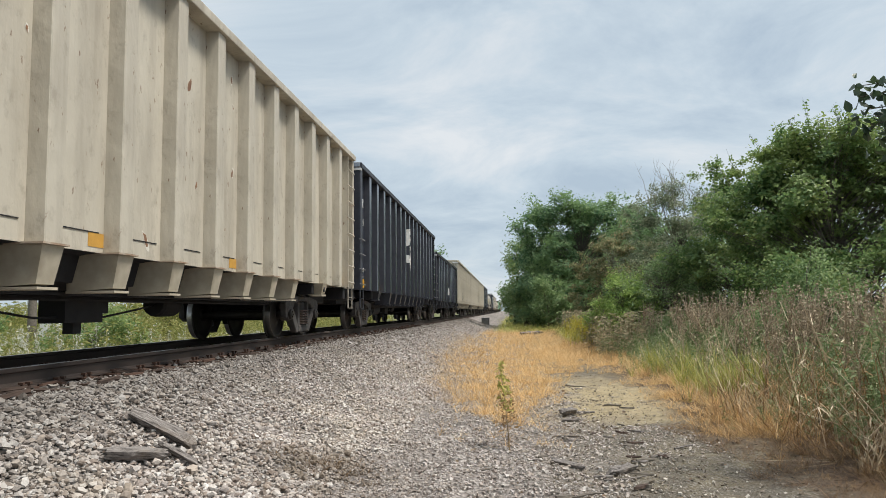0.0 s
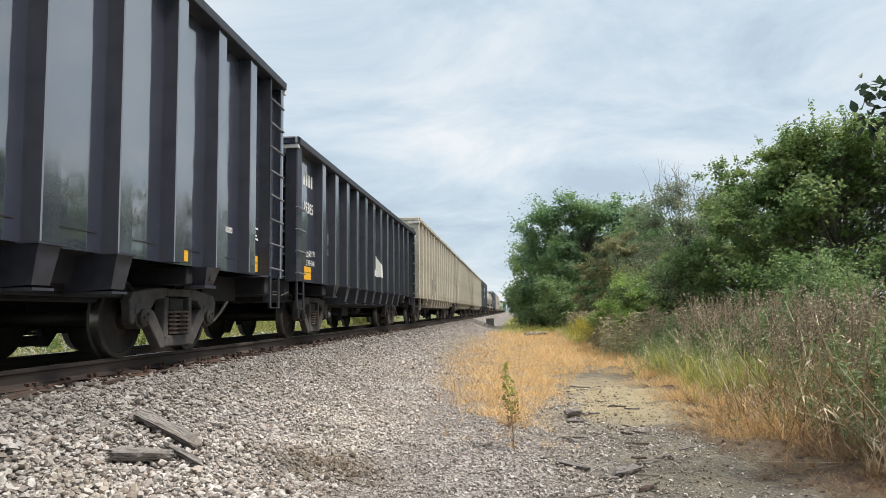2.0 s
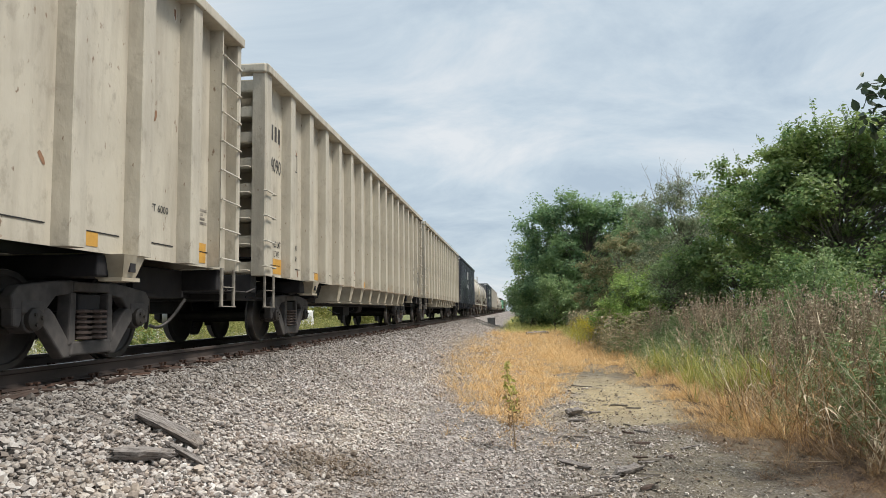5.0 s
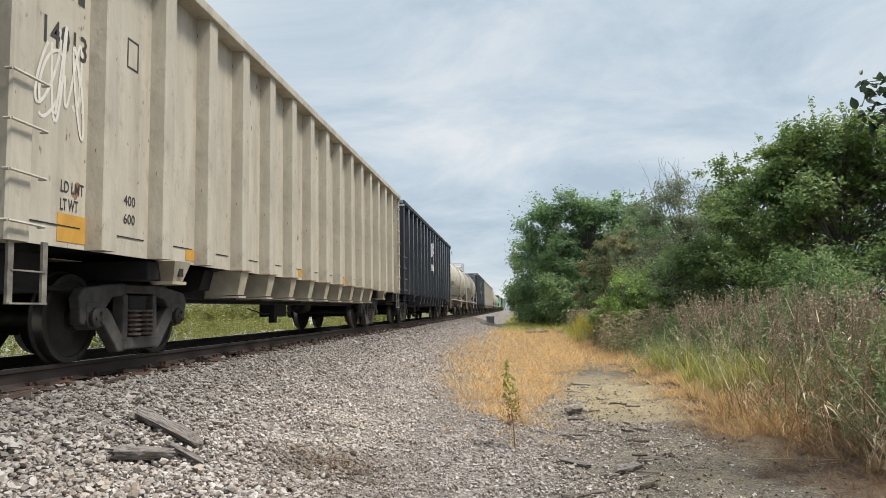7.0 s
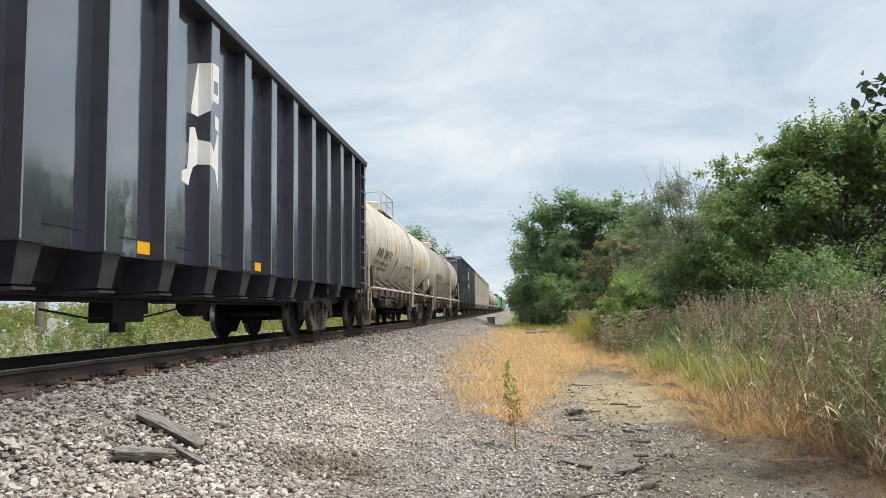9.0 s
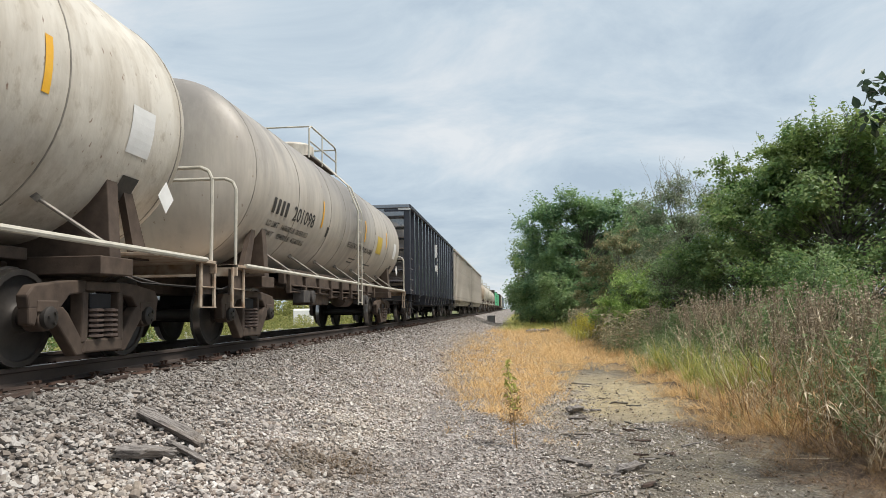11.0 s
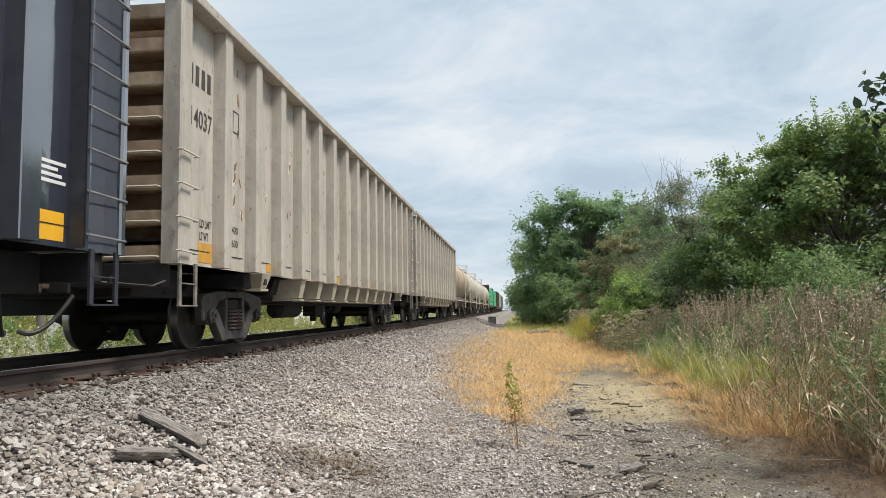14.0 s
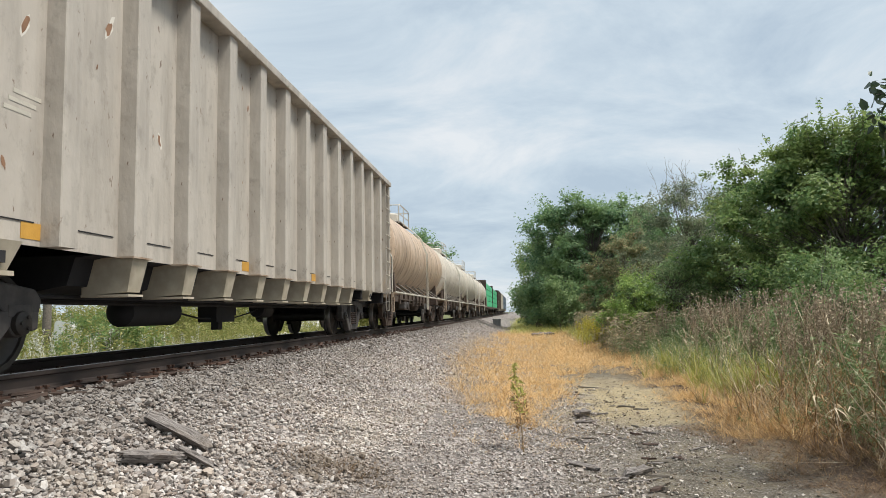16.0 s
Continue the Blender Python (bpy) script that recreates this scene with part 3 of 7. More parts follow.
def sleepers():
    rs = random.Random(5)
    meshes = []
    for k in range(4):
        s = Shape()
        rr = random.Random(50 + k)
        e = [rr.uniform(-0.012, 0.012) for _ in range(8)]
        s.hexa([(-1.32 + e[0], -0.115, -0.20), (1.30 + e[1], -0.115 + e[4], -0.20), (1.30 + e[2], 0.115, -0.20), (-1.32, 0.115 + e[5], -0.20),
                (-1.32 + e[3], -0.112, 0), (1.31 + e[1], -0.110 + e[6], 0), (1.305, 0.112 + e[7], -0.004), (-1.32, 0.11, -0.002)])
        meshes.append(s.mesh("sleeper", M_TIE))
    plate = Shape().box(-0.19, 0.19, -0.09, 0.09, -0.004, 0.014).mesh("tie_plate", M_RUST)
    spike = Shape().box(-0.012, 0.012, -0.012, 0.012, 0, 0.035).box(-0.028, 0.02, -0.018, 0.018, 0.03, 0.05).mesh("spike", M_RUST)
    y = -3.0
    while y < 34:
        tie = thing("sleeper", "dark weathered timber sleeper set in ballast", "sleeper", "sleepers under the rails",
                    pose(TRACK + rs.uniform(-0.05, 0.05), y, -0.186 + rs.uniform(-0.006, 0.004), 0, 0, rs.uniform(-1.5, 1.5)))
        part("timber", rs.choice(meshes), None, tie)
        for sx in (RAIL, -RAIL):
            p = part("tie_plate", plate, None, tie, "rust-red steel plate")
            p.location = (sx, 0, 0)
            for dx, dy in ((0.115, -0.05), (0.115, 0.05), (-0.115, 0.05)):
                q = part("spike", spike, None, p)
                q.location = (dx, dy, 0.010)
        y += 0.52 + rs.uniform(-0.03, 0.03)
    far = Shape()
    while y < 300:
        far.box(TRACK - 1.3, TRACK + 1.3, y - 0.11, y + 0.11, -0.3, -0.185)
        y += 0.52
    stuff("far_sleepers", far.mesh("far_sleepers", M_TIE), "dark timber sleepers set in ballast far along the track", "sleepers")


sleepers()


# ---- the goods train ----
def wheelset_mesh():
    s = Shape()
    prof = [(0.10, 0.66), (0.12, 0.66), (0.13, 0.69), (0.30, 0.735), (0.39, 0.70), (0.405, 0.685), (0.457, 0.682), (0.484, 0.69), (0.486, 0.705), (0.462, 0.722), (0.457, 0.80), (0.452, 0.822),
            (0.40, 0.822), (0.392, 0.80), (0.30, 0.765), (0.16, 0.80), (0.135, 0.83), (0.10, 0.83), (0.09, 0.83)]
    for sx in (1, -1):
        s.lathe([(r, sx * a) for r, a in prof], 0, n=24)
        s.lathe([(0.0, sx * 1.135), (0.085, sx * 1.135), (0.105, sx * 1.12), (0.105, sx * 1.05)], 0, n=12)
        for i in range(3):
            a = 2 * math.pi * i / 3
            s.rod((sx * 1.13, 0.055 * math.cos(a), 0.055 * math.sin(a)), (sx * 1.152, 0.055 * math.cos(a), 0.055 * math.sin(a)), 0.018, 6)
    s.rod((-1.1, 0, 0), (1.1, 0, 0), 0.085, 12)
    me = s.mesh("wheelset", M_WHEEL, True)
    me.materials.append(M_TREAD)
    for p in me.polygons:
        c = p.center
        r = math.hypot(c.y, c.z)
        if 0.44 < r < 0.475 and 0.70 < abs(c.x) < 0.83 and abs(p.normal.x) < 0.5:
            p.material_index = 1
    return me


WHEELSET = wheelset_mesh()


def side_frame_shape():
    """A cast side frame seen from its side, in y and z; the plate is 0.13 m thick."""
    s = Shape()
    for k in (1, -1):
        q = lambda pts: [(k * y, z) for y, z in (pts if k == 1 else pts[::-1])]
        s.prism(q([(0.30, 0.70), (0.56, 0.67), (0.70, 0.54), (1.14, 0.54), (1.17, 0.66), (1.08, 0.755), (0.62, 0.81), (0.30, 0.83)]), 0, -0.06, 0.06)
        s.prism(q([(0.66, 0.56), (0.80, 0.56), (0.78, 0.43), (0.44, 0.08), (0.30, 0.08), (0.30, 0.24), (0.37, 0.26), (0.58, 0.50)]), 0, -0.065, 0.065)
        s.prism(q([(1.02, 0.56), (1.14, 0.56), (1.13, 0.40), (1.05, 0.38), (1.02, 0.46)]), 0, -0.06, 0.06)
        s.prism(q([(0.27, 0.20), (0.38, 0.20), (0.36, 0.71), (0.27, 0.71)]), 0, -0.075, 0.075)
    s.prism([(-0.31, 0.72), (0.31, 0.72), (0.31, 0.82), (-0.31, 0.82)], 0, -0.07, 0.07)
    s.prism([(-0.36, 0.10), (0.36, 0.10), (0.32, 0.235), (-0.32, 0.235)], 0, -0.085, 0.085)
    return s


def spring_shape():
    s = Shape()
    prof = []
    for i in range(6):
        z = 0.245 + i * 0.052
        prof += [(0.05, z), (0.10, z + 0.010), (0.10, z + 0.030), (0.05, z + 0.040)]
    s.lathe(prof, 2, (0, 0, 0), 9)
    return s


SIDE_FRAME = side_frame_shape()
SPRINGS = spring_shape()


def add_truck(car, y, mat):
    """A two-axle truck: bolster with side frames, springs, brake beams and two wheelsets."""
    t = part("truck", Shape().box(-1.06, 1.06, -0.19, 0.19, 0.53, 0.70).box(-0.35, 0.35, -0.25, 0.25, 0.6, 0.85), M_UNDER, car, "grimy cast steel truck", bevel=0.02)
    t.location = (0, y, 0)
    for sx in (1.02, -1.02):
        part("side_frame", SIDE_FRAME, mat, t, "dusty cast steel side frame", bevel=0.018).location = (sx, 0, 0)
        for y in (-0.13, 0.13):
            part("spring", SPRINGS, M_SPRING, t, "rusty coil spring").location = (sx + (0.04 if sx > 0 else -0.04), y, 0)
        sg = 1 if sx > 0 else -1
        for k in (1, -1):
            a = Shape().box(-0.09, 0.09, -0.15, 0.15, 0.05, 0.16).rod((-0.1, 0, 0), (0.075, 0, 0), 0.125, 16)
            part("bearing", a, mat, t, "roller bearing and adapter", bevel=0.012).location = (sg * 1.0, 0.89 * k, 0.457)
    for k in (1, -1):
        b = Shape().box(-0.72, 0.72, -0.05, 0.05, 0.34, 0.42)
        for sx in (0.74, -0.74):
            b.hexa([(sx - 0.05, -0.03, 0.26), (sx + 0.05, -0.03, 0.26), (sx + 0.05, 0.05 * k, 0.26), (sx - 0.05, 0.05 * k, 0.26),
                    (sx - 0.05, -0.03, 0.56), (sx + 0.05, -0.03, 0.56), (sx + 0.05, 0.03 * k, 0.56), (sx - 0.05, 0.03 * k, 0.56)])
        part("brake_beam", b, M_UNDER, t).location = (0, 0.36 * k, 0)
        w = part("wheelset", WHEELSET, None, t, "steel wheels on an axle", True)
        w.location = (0, 0.89 * k, 0.457)
    return t


def add_coupler(car, end, sg, hl):
    s = Shape().box(-0.07, 0.07, sg * (hl - 0.3), sg * (hl + 0.28), 0.79, 0.93)
    s.hexa([(-0.13, sg * (hl + 0.22), 0.74), (0.13, sg * (hl + 0.22), 0.74), (0.17, sg * (hl + 0.5), 0.74), (-0.10, sg * (hl + 0.44), 0.74),
            (-0.13, sg * (hl + 0.22), 0.99), (0.13, sg * (hl + 0.22), 0.99), (0.17, sg * (hl + 0.5), 0.99), (-0.10, sg * (hl + 0.44), 0.99)])
    part("coupler", s, M_TRUCKRUST, car, "rusty knuckle coupler", bevel=0.02)
    h = Shape()
    pts = [(0.32, sg * (hl - 0.05), 0.72)]
    for i in range(1, 9):
        a = i / 8
        pts.append((0.32 - 0.3 * a, sg * (hl - 0.05 + 0.5 * a), 0.72 - 0.42 * math.sin(math.pi * a * 0.62)))
    h.tube(pts, 0.026, 7)
    part("air_hose", h, M_HOSE, car, "hanging rubber brake hose", True)
    lever = Shape().tube([(1.45, sg * (hl + 0.02), 0.86), (1.35, sg * (hl + 0.12), 0.80), (0.5, sg * (hl + 0.14), 0.88), (0.12, sg * (hl + 0.3), 1.0)], 0.014, 5)
    part("uncoupling_lever", lever, M_TRUCK, car)


def add_stirrup(car, y, mat, x=1.5, top=1.08, low=0.56):
    s = Shape()
    for d in (-0.2, 0.2):
        s.box(x - 0.012, x + 0.012, y + d - 0.03, y + d + 0.03, low, top)
    s.box(x - 0.025, x + 0.025, y - 0.22, y + 0.22, low - 0.006, low + 0.008)
    s.box(x - 0.02, x + 0.02, y - 0.2, y + 0.2, low + 0.25, low + 0.262)
    part("sill_step", s, mat, car, "bent steel step")


def add_rungs(car, y0, y1, zs, mat, x=1.6):
    for z in zs:
        s = Shape().tube([(x - 0.02, y0, z), (x + 0.04, y0, z), (x + 0.04, y1, z - 0.01), (x - 0.02, y1, z - 0.01)], 0.013, 6)
        part("ladder_rung", s, mat, car)


RIB = Shape().prism([(1.41, -0.138), (1.59, -0.120), (1.60, -0.110), (1.60, 0.110), (1.59, 0.120), (1.41, 0.138)], 2, 0.0, 1.0)


def hopper_car(name, label, category, body, paint, frame_mat, group, top=4.37, low=1.08, ribs=15, pods=9, first=1.38, truck=2.75, grab=None):
    """An open-top steel hopper wagon: sheets, outside ribs, end beams, sloped bottom with rib feet, frame, trucks, ladders."""
    car = thing(name, label, category, group)
    hl = body / 2
    grab = grab or M_GRAB
    # middle of the car: inside width 2.82
    for sx in (1, -1):
        part("side_sheet", Shape().box(sx * 1.415, sx * 1.43, -hl + 0.02, hl - 0.02, low, top - 0.1), paint, car)
        ch = Shape().prism([(sx * 1.38, top - 0.155), (sx * 1.645, top - 0.145), (sx * 1.65, top - 0.03), (sx * 1.62, top), (sx * 1.40, top)][::sx], 1, -hl, hl)
        part("top_chord", ch, M_BLACKDULL if paint is M_BLACK else paint, car, bevel=0.01)
    gap = (body - 2 * first) / (ribs - 1)
    centres = [-hl + first + i * gap for i in range(ribs)]
    sh = Shape()
    sh.v = [(x, y, low + z * (top - 0.15 - low)) for x, y, z in RIB.v]
    sh.f = RIB.f
    rib_me = sh.mesh("rib", M_BLACKRIB if paint is M_BLACK else paint)
    if paint is M_BLACK:
        rib_me.materials.append(M_BLACKFLANK)
        for f in rib_me.polygons:
            f.material_index = 1 if abs(f.normal.y) > 0.9 else 0
    post = Shape()
    post.prism([(1.38, 0.0), (1.58, 0.0), (1.60, 0.02), (1.60, 0.25), (1.58, 0.28), (1.41, 0.30), (1.38, 0.30)], 2, low - 0.02, top - 0.14)
    post_me = post.mesh("corner_post", M_BLACKFLANK if paint is M_BLACK else paint)
    thin_me = Shape().prism([(1.38, 0.0), (1.58, 0.0), (1.60, 0.02), (1.60, 0.08), (1.58, 0.10), (1.38, 0.10)], 2, low - 0.02, top - 0.14).mesh("corner_post", paint)
    for sx in (0, 180):
        for y in centres:
            r = part("rib", rib_me, None, car)
            r.matrix_basis = pose(0, y, 0, 0, 0, sx)
    for sx in (1, -1):
        for e in (-1, 1):
            p = new("corner_post", thin_me if sx == e else post_me)
            p.parent = car
            # the outline starts at the end plane and runs inwards; turned copies serve the other corners
            if e == -1:
                p.matrix_basis = pose(0, -hl, 0) if sx == 1 else pose(0, -hl + 0.10, 0, 0, 0, 180)
            else:
                p.matrix_basis = pose(0, hl, 0, 0, 0, 180) if sx == -1 else pose(0, hl - 0.10, 0)
    part("panel_edge", Shape().box(1.425, 1.462, -hl + 0.42, -hl + 0.445, low, top - 0.15), paint, car)
    # ends: a sheet set back, with beams across it
    for e in (-1, 1):
        part("end_sheet", Shape().box(-1.41, 1.41, e * (hl - 0.46), e * (hl - 0.445), low, top - 0.1), paint, car)
        part("end_plate", Shape().box(-0.64, 0.64, e * (hl - 0.16), e * (hl - 0.012), low, top - 0.15), paint, car)
        n = max(6, round((top - low) / 0.40))
        pitch = (top - low - 0.05) / n
        for i in range(n):
            z = low + 0.02 + i * pitch
            s = Shape().prism([(e * (hl - 0.40), z + 0.01), (e * (hl - 0.03), z), (e * (hl - 0.02), z + 0.02), (e * (hl - 0.02), z + 0.17), (e * (hl - 0.40), z + 0.19)], 0, -1.39, 1.39)
            part("end_beam", s, paint, car)
        part("end_chord", Shape().box(-1.60, 1.60, e * (hl - 0.17), e * (hl + 0.05), top - 0.15, top - 0.001), paint, car, bevel=0.03)
        for z in [low + 0.06 + 0.40 * i for i in range(5)]:
            g = Shape().tube([(0.74, e * (hl - 0.02), z), (0.74, e * (hl + 0.05), z), (1.35, e * (hl + 0.05), z), (1.35, e * (hl - 0.02), z)], 0.012, 5)
            part("end_grab_iron", g, grab, car)
    # bottom
    half = (pods - 1) / 2 * gap + 0.45
    mid = Shape().prism([(-1.40, low), (-1.20, low - 0.02), (-1.12, 0.80), (-0.75, 0.74), (0.75, 0.74), (1.12, 0.80), (1.20, low - 0.02), (1.40, low)], 1, -half, half)
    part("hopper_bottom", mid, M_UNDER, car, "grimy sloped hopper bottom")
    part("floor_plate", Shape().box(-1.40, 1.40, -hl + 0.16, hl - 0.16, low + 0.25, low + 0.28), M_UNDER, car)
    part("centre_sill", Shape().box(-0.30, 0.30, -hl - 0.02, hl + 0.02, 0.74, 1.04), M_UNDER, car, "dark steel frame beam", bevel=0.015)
    pod = Shape().hexa([(1.06, -0.12, low - 0.37), (1.53, -0.115, low - 0.34), (1.53, 0.115, low - 0.34), (1.06, 0.12, low - 0.37),
                        (1.06, -0.15, low), (1.60, -0.145, low), (1.60, 0.145, low), (1.06, 0.15, low)])
    pod.box(1.06, 1.555, -0.135, 0.135, low - 0.385, low - 0.362)
    foot_mat = M_BLACKDULL if paint is M_BLACK else M_CREAMDIRT
    pod_me = pod.mesh("rib_foot", foot_mat)
    flange_me = Shape().box(1.06, 1.625, -0.18, 0.18, low - 0.013, low + 0.004).mesh("foot_flange", M_BLACKDULL if paint is M_BLACK else M_RUSTSTEP)
    inner = sorted(centres, key=abs)[:pods]
    for y in inner:
        for sx in (0, 180):
            part("rib_foot", pod_me, None, car).matrix_basis = pose(0, y, 0, 0, 0, sx)
            part("foot_flange", flange_me, None, car).matrix_basis = pose(0, y, 0, 0, 0, sx)
    pad = Shape().hexa([(1.25, -0.12, low - 0.24), (1.52, -0.12, low - 0.22), (1.52, 0.12, low - 0.22), (1.25, 0.12, low - 0.24),
                        (1.05, -0.2, low), (1.58, -0.2, low), (1.58, 0.2, low), (1.05, 0.2, low)]).box(1.30, 1.54, -0.17, 0.17, low - 0.262, low - 0.225)
    pad_me = pad.mesh("jacking_pad", foot_mat)
    # no opening is cut: a near-black block gives the hole's inner shade as colour
    hole = Shape().box(1.42, 1.56, -0.05, 0.05, low - 0.17, low - 0.08).mesh("jacking_hole", M_UNDER)
    for e in (-1, 1):
        y = e * (hl - truck - 0.05) + 0.12
        for sx in (0, 180):
            part("jacking_pad", pad_me, None, car).matrix_basis = pose(0, y, 0, 0, 0, sx)
            part("jacking_hole", hole, None, car).matrix_basis = pose(0, y, 0, 0, 0, sx)
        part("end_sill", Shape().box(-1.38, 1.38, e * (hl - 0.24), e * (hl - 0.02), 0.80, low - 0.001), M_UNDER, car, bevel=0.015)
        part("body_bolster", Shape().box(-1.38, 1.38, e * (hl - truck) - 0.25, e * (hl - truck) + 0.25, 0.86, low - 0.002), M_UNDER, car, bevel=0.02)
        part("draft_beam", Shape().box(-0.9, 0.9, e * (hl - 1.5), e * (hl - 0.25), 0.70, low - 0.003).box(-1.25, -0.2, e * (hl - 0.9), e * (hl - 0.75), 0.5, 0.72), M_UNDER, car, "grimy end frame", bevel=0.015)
        add_truck(car, e * (hl - truck) + 0.15, frame_mat)
        add_coupler(car, e, e, hl)
        zs = [low + 0.12 + 0.385 * i for i in range(8) if low + 0.12 + 0.385 * i < top - 0.25]
        if e == 1:
            add_rungs(car, hl - 0.645, hl - 0.03, zs, grab, 1.575)
            part("ladder_stile", Shape().box(1.425, 1.60, hl - 0.67, hl - 0.655, low, top - 0.15).box(1.59, 1.60, hl - 0.67, hl - 0.62, low, top - 0.15), M_BLACKDULL if paint is M_BLACK else paint, car)
        else:
            add_rungs(car, -hl - 0.04, -hl + 0.38, zs[:4], grab)
        add_stirrup(car, e * (hl - 0.30), M_BLACKDULL if paint is M_BLACK else M_STEP, 1.56, low, 0.58)
    # brake gear under the middle
    tankm = Shape().lathe([(0.0, -0.68), (0.11, -0.66), (0.18, -0.60), (0.18, 0.60), (0.11, 0.66), (0.0, 0.68)], 1, (0.60, -2.6, 0.56), 18)
    part("air_reservoir", tankm, M_UNDER, car, "dark steel air tank", True)
    cyl = Shape().lathe([(0.0, -0.26), (0.15, -0.26), (0.17, -0.2), (0.17, 0.25), (0.0, 0.25)], 1, (0.45, 1.9, 0.62), 16)
    valve = Shape().box(0.42, 0.72, -0.75, -0.05, 0.40, 0.80).box(0.5, 0.62, -0.45, -0.3, 0.28, 0.42).box(0.36, 0.66, -0.06, 0.16, 0.5, 0.8)
    part("brake_cylinder", cyl, M_UNDER, car, "dark brake cylinder")
    part("brake_valve", valve, M_UNDER, car, "dark brake valve")
    pipe = Shape().tube([(0.9, -hl + 1.0, 0.76), (0.95, -half, 0.70), (0.95, half, 0.70), (0.9, hl - 1.0, 0.76)], 0.022, 6)
    pipe.tube([(0.62, -1.9, 0.56), (0.62, -1.1, 0.46), (0.62, 0.15, 0.46), (0.62, 1.0, 0.56), (0.45, 1.7, 0.62)], 0.013, 5)
    pipe.tube([(0.75, -hl + 3.0, 0.66), (0.75, hl - 3.0, 0.66)], 0.03, 6)
    part("brake_pipe", pipe, M_UNDER, car)
    # yellow reflector strips low on the sides
    yel = M_YELLOW if paint is M_BLACK else M_DULLYELLOW
    for i, w in ((-1, 0.48), (2, 0.24), (6, 0.26), (9, 0.26), (12, 0.36), (15, 0.44)) if ribs == 15 else ((-1, 0.46), (1, 0.34), (5, 0.36), (9, 0.46), (15, 0.46)):
        if i == -1:
            y0 = -hl + (0.84 if ribs == 15 else 0.98)
        elif i >= ribs:
            y0 = hl - 0.72 - w
        elif ribs == 15 and i < 12:
            y0 = centres[i] - 0.13 - w
        else:
            y0 = centres[i] + 0.2
        h = 0.25 if i in (-1, 15) else 0.135
        part("reflector", Shape().box(1.425, 1.4345, y0, y0 + w, low + 0.05, low + 0.05 + h), yel, car, "orange-yellow reflector strip")
    # a seam along the foot of every panel
    for a, b in zip([-hl + 0.3] + [c + 0.19 for c in centres], [c - 0.19 for c in centres] + [hl - 0.3]):
        part("panel_seam", Shape().box(1.425, 1.438, a + 0.03, b - 0.03, low + 0.185, low + 0.195), M_UNDER, car)
    return car, centres


def tank_car(label, paint, group, body=15.2, r=1.48, zc=2.66):
    """A tank wagon: shell with rings, top platform with railing, side ladder, running pipe, end platforms and trucks."""
    car = thing("tank_car", label, "tank car", group)
    hl = body / 2
    prof = [(0.0, -hl + 0.25)]
    for i in range(1, 9):
        a = math.pi / 2 * i / 8
        prof.append((r * math.sin(a), -hl + 0.25 + 0.5 * (1 - math.cos(a))))
    n = 16
    for i in range(1, n):
        prof.append((r, -hl + 0.75 + (body - 1.5) * i / n))
    prof += [(a, -b) for a, b in prof[:9]][::-1]
    part("tank_shell", Shape().lathe(prof, 1, (0, 0, zc), 56), paint, car, "", True)
    for i, y in enumerate((-4.6, -2.3, -0.95, 0.95, 2.6, 4.7, hl - 0.8, -hl + 0.8)):
        part("seam_ring", Shape().lathe([(r - 0.01, y - 0.012), (r + 0.005, y - 0.009), (r + 0.005, y + 0.009), (r - 0.01, y + 0.012)], 1, (0, 0, zc), 56), M_STEP, car, "thin dark weld seam", True)
    part("centre_sill", Shape().box(-0.33, 0.33, -hl - 0.05, hl + 0.05, 0.76, 1.02).box(-0.62, 0.62, -hl + 2.2, hl - 2.2, 1.02, 1.14), M_TRUCKRUST, car, bevel=0.01)
    for e in (-1, 1):
        y = e * (hl - 1.8)
        sad = Shape().prism([(-1.30, 1.02), (-1.22, 2.15), (-1.15, 2.15), (-0.95, 1.80), (-0.6, 1.55), (0.6, 1.55), (0.95, 1.80), (1.15, 2.15), (1.22, 2.15), (1.30, 1.02)], 1, y - 0.10, y + 0.10)
        sad.box(-1.32, 1.32, y - 0.3, y + 0.3, 0.88, 1.06)
        part("saddle", sad, M_TRUCKRUST, car, "rusty cradle under the tank", bevel=0.01)
        for sx in (1, -1):
            brace = Shape().hexa([(sx * 1.12, y + e * 0.55, 1.08), (sx * 1.2, y + e * 0.55, 1.08), (sx * 1.2, y + e * 0.85, 1.08), (sx * 1.12, y + e * 0.85, 1.08),
                                  (sx * 1.12, y + e * 0.15, 2.15), (sx * 1.2, y + e * 0.15, 2.15), (sx * 1.2, y + e * 0.27, 2.15), (sx * 1.12, y + e * 0.27, 2.15)])
            part("end_brace", brace, M_TRUCKRUST, car)
        plat = Shape().box(-1.55, 1.55, e * (hl - 1.5), e * (hl + 0.12), 1.10, 1.14).box(-1.55, 1.55, e * (hl + 0.08), e * (hl + 0.12), 0.98, 1.14)
        part("end_platform", plat, M_RUSTSTEP, car, "steel end platform", bevel=0.006)
        rail = Shape().tube([(sx * a, e * (hl + 0.05), z) for sx, a, z in ((-1, 1.5, 1.14), (-1, 1.5, 2.2), (-1, 1.45, 2.31), (-1, 1.34, 2.36), (1, 1.34, 2.36), (1, 1.45, 2.31), (1, 1.5, 2.2), (1, 1.5, 1.14))], 0.024, 8)
        part("end_railing", rail, M_GRAB, car, "bent pipe railing", True)
        add_stirrup(car, e * (hl - 0.05), M_RUSTSTEP, 1.5, 1.10, 0.55)
        part("step_plate", Shape().box(1.44, 1.47, e * (hl - 0.05) - 0.2, e * (hl - 0.05) + 0.2, 0.72, 1.08), M_TRUCKRUST, car)
        add_truck(car, e * (hl - 1.65), M_TRUCKRUST)
        add_coupler(car, e, e, hl + 0.05)
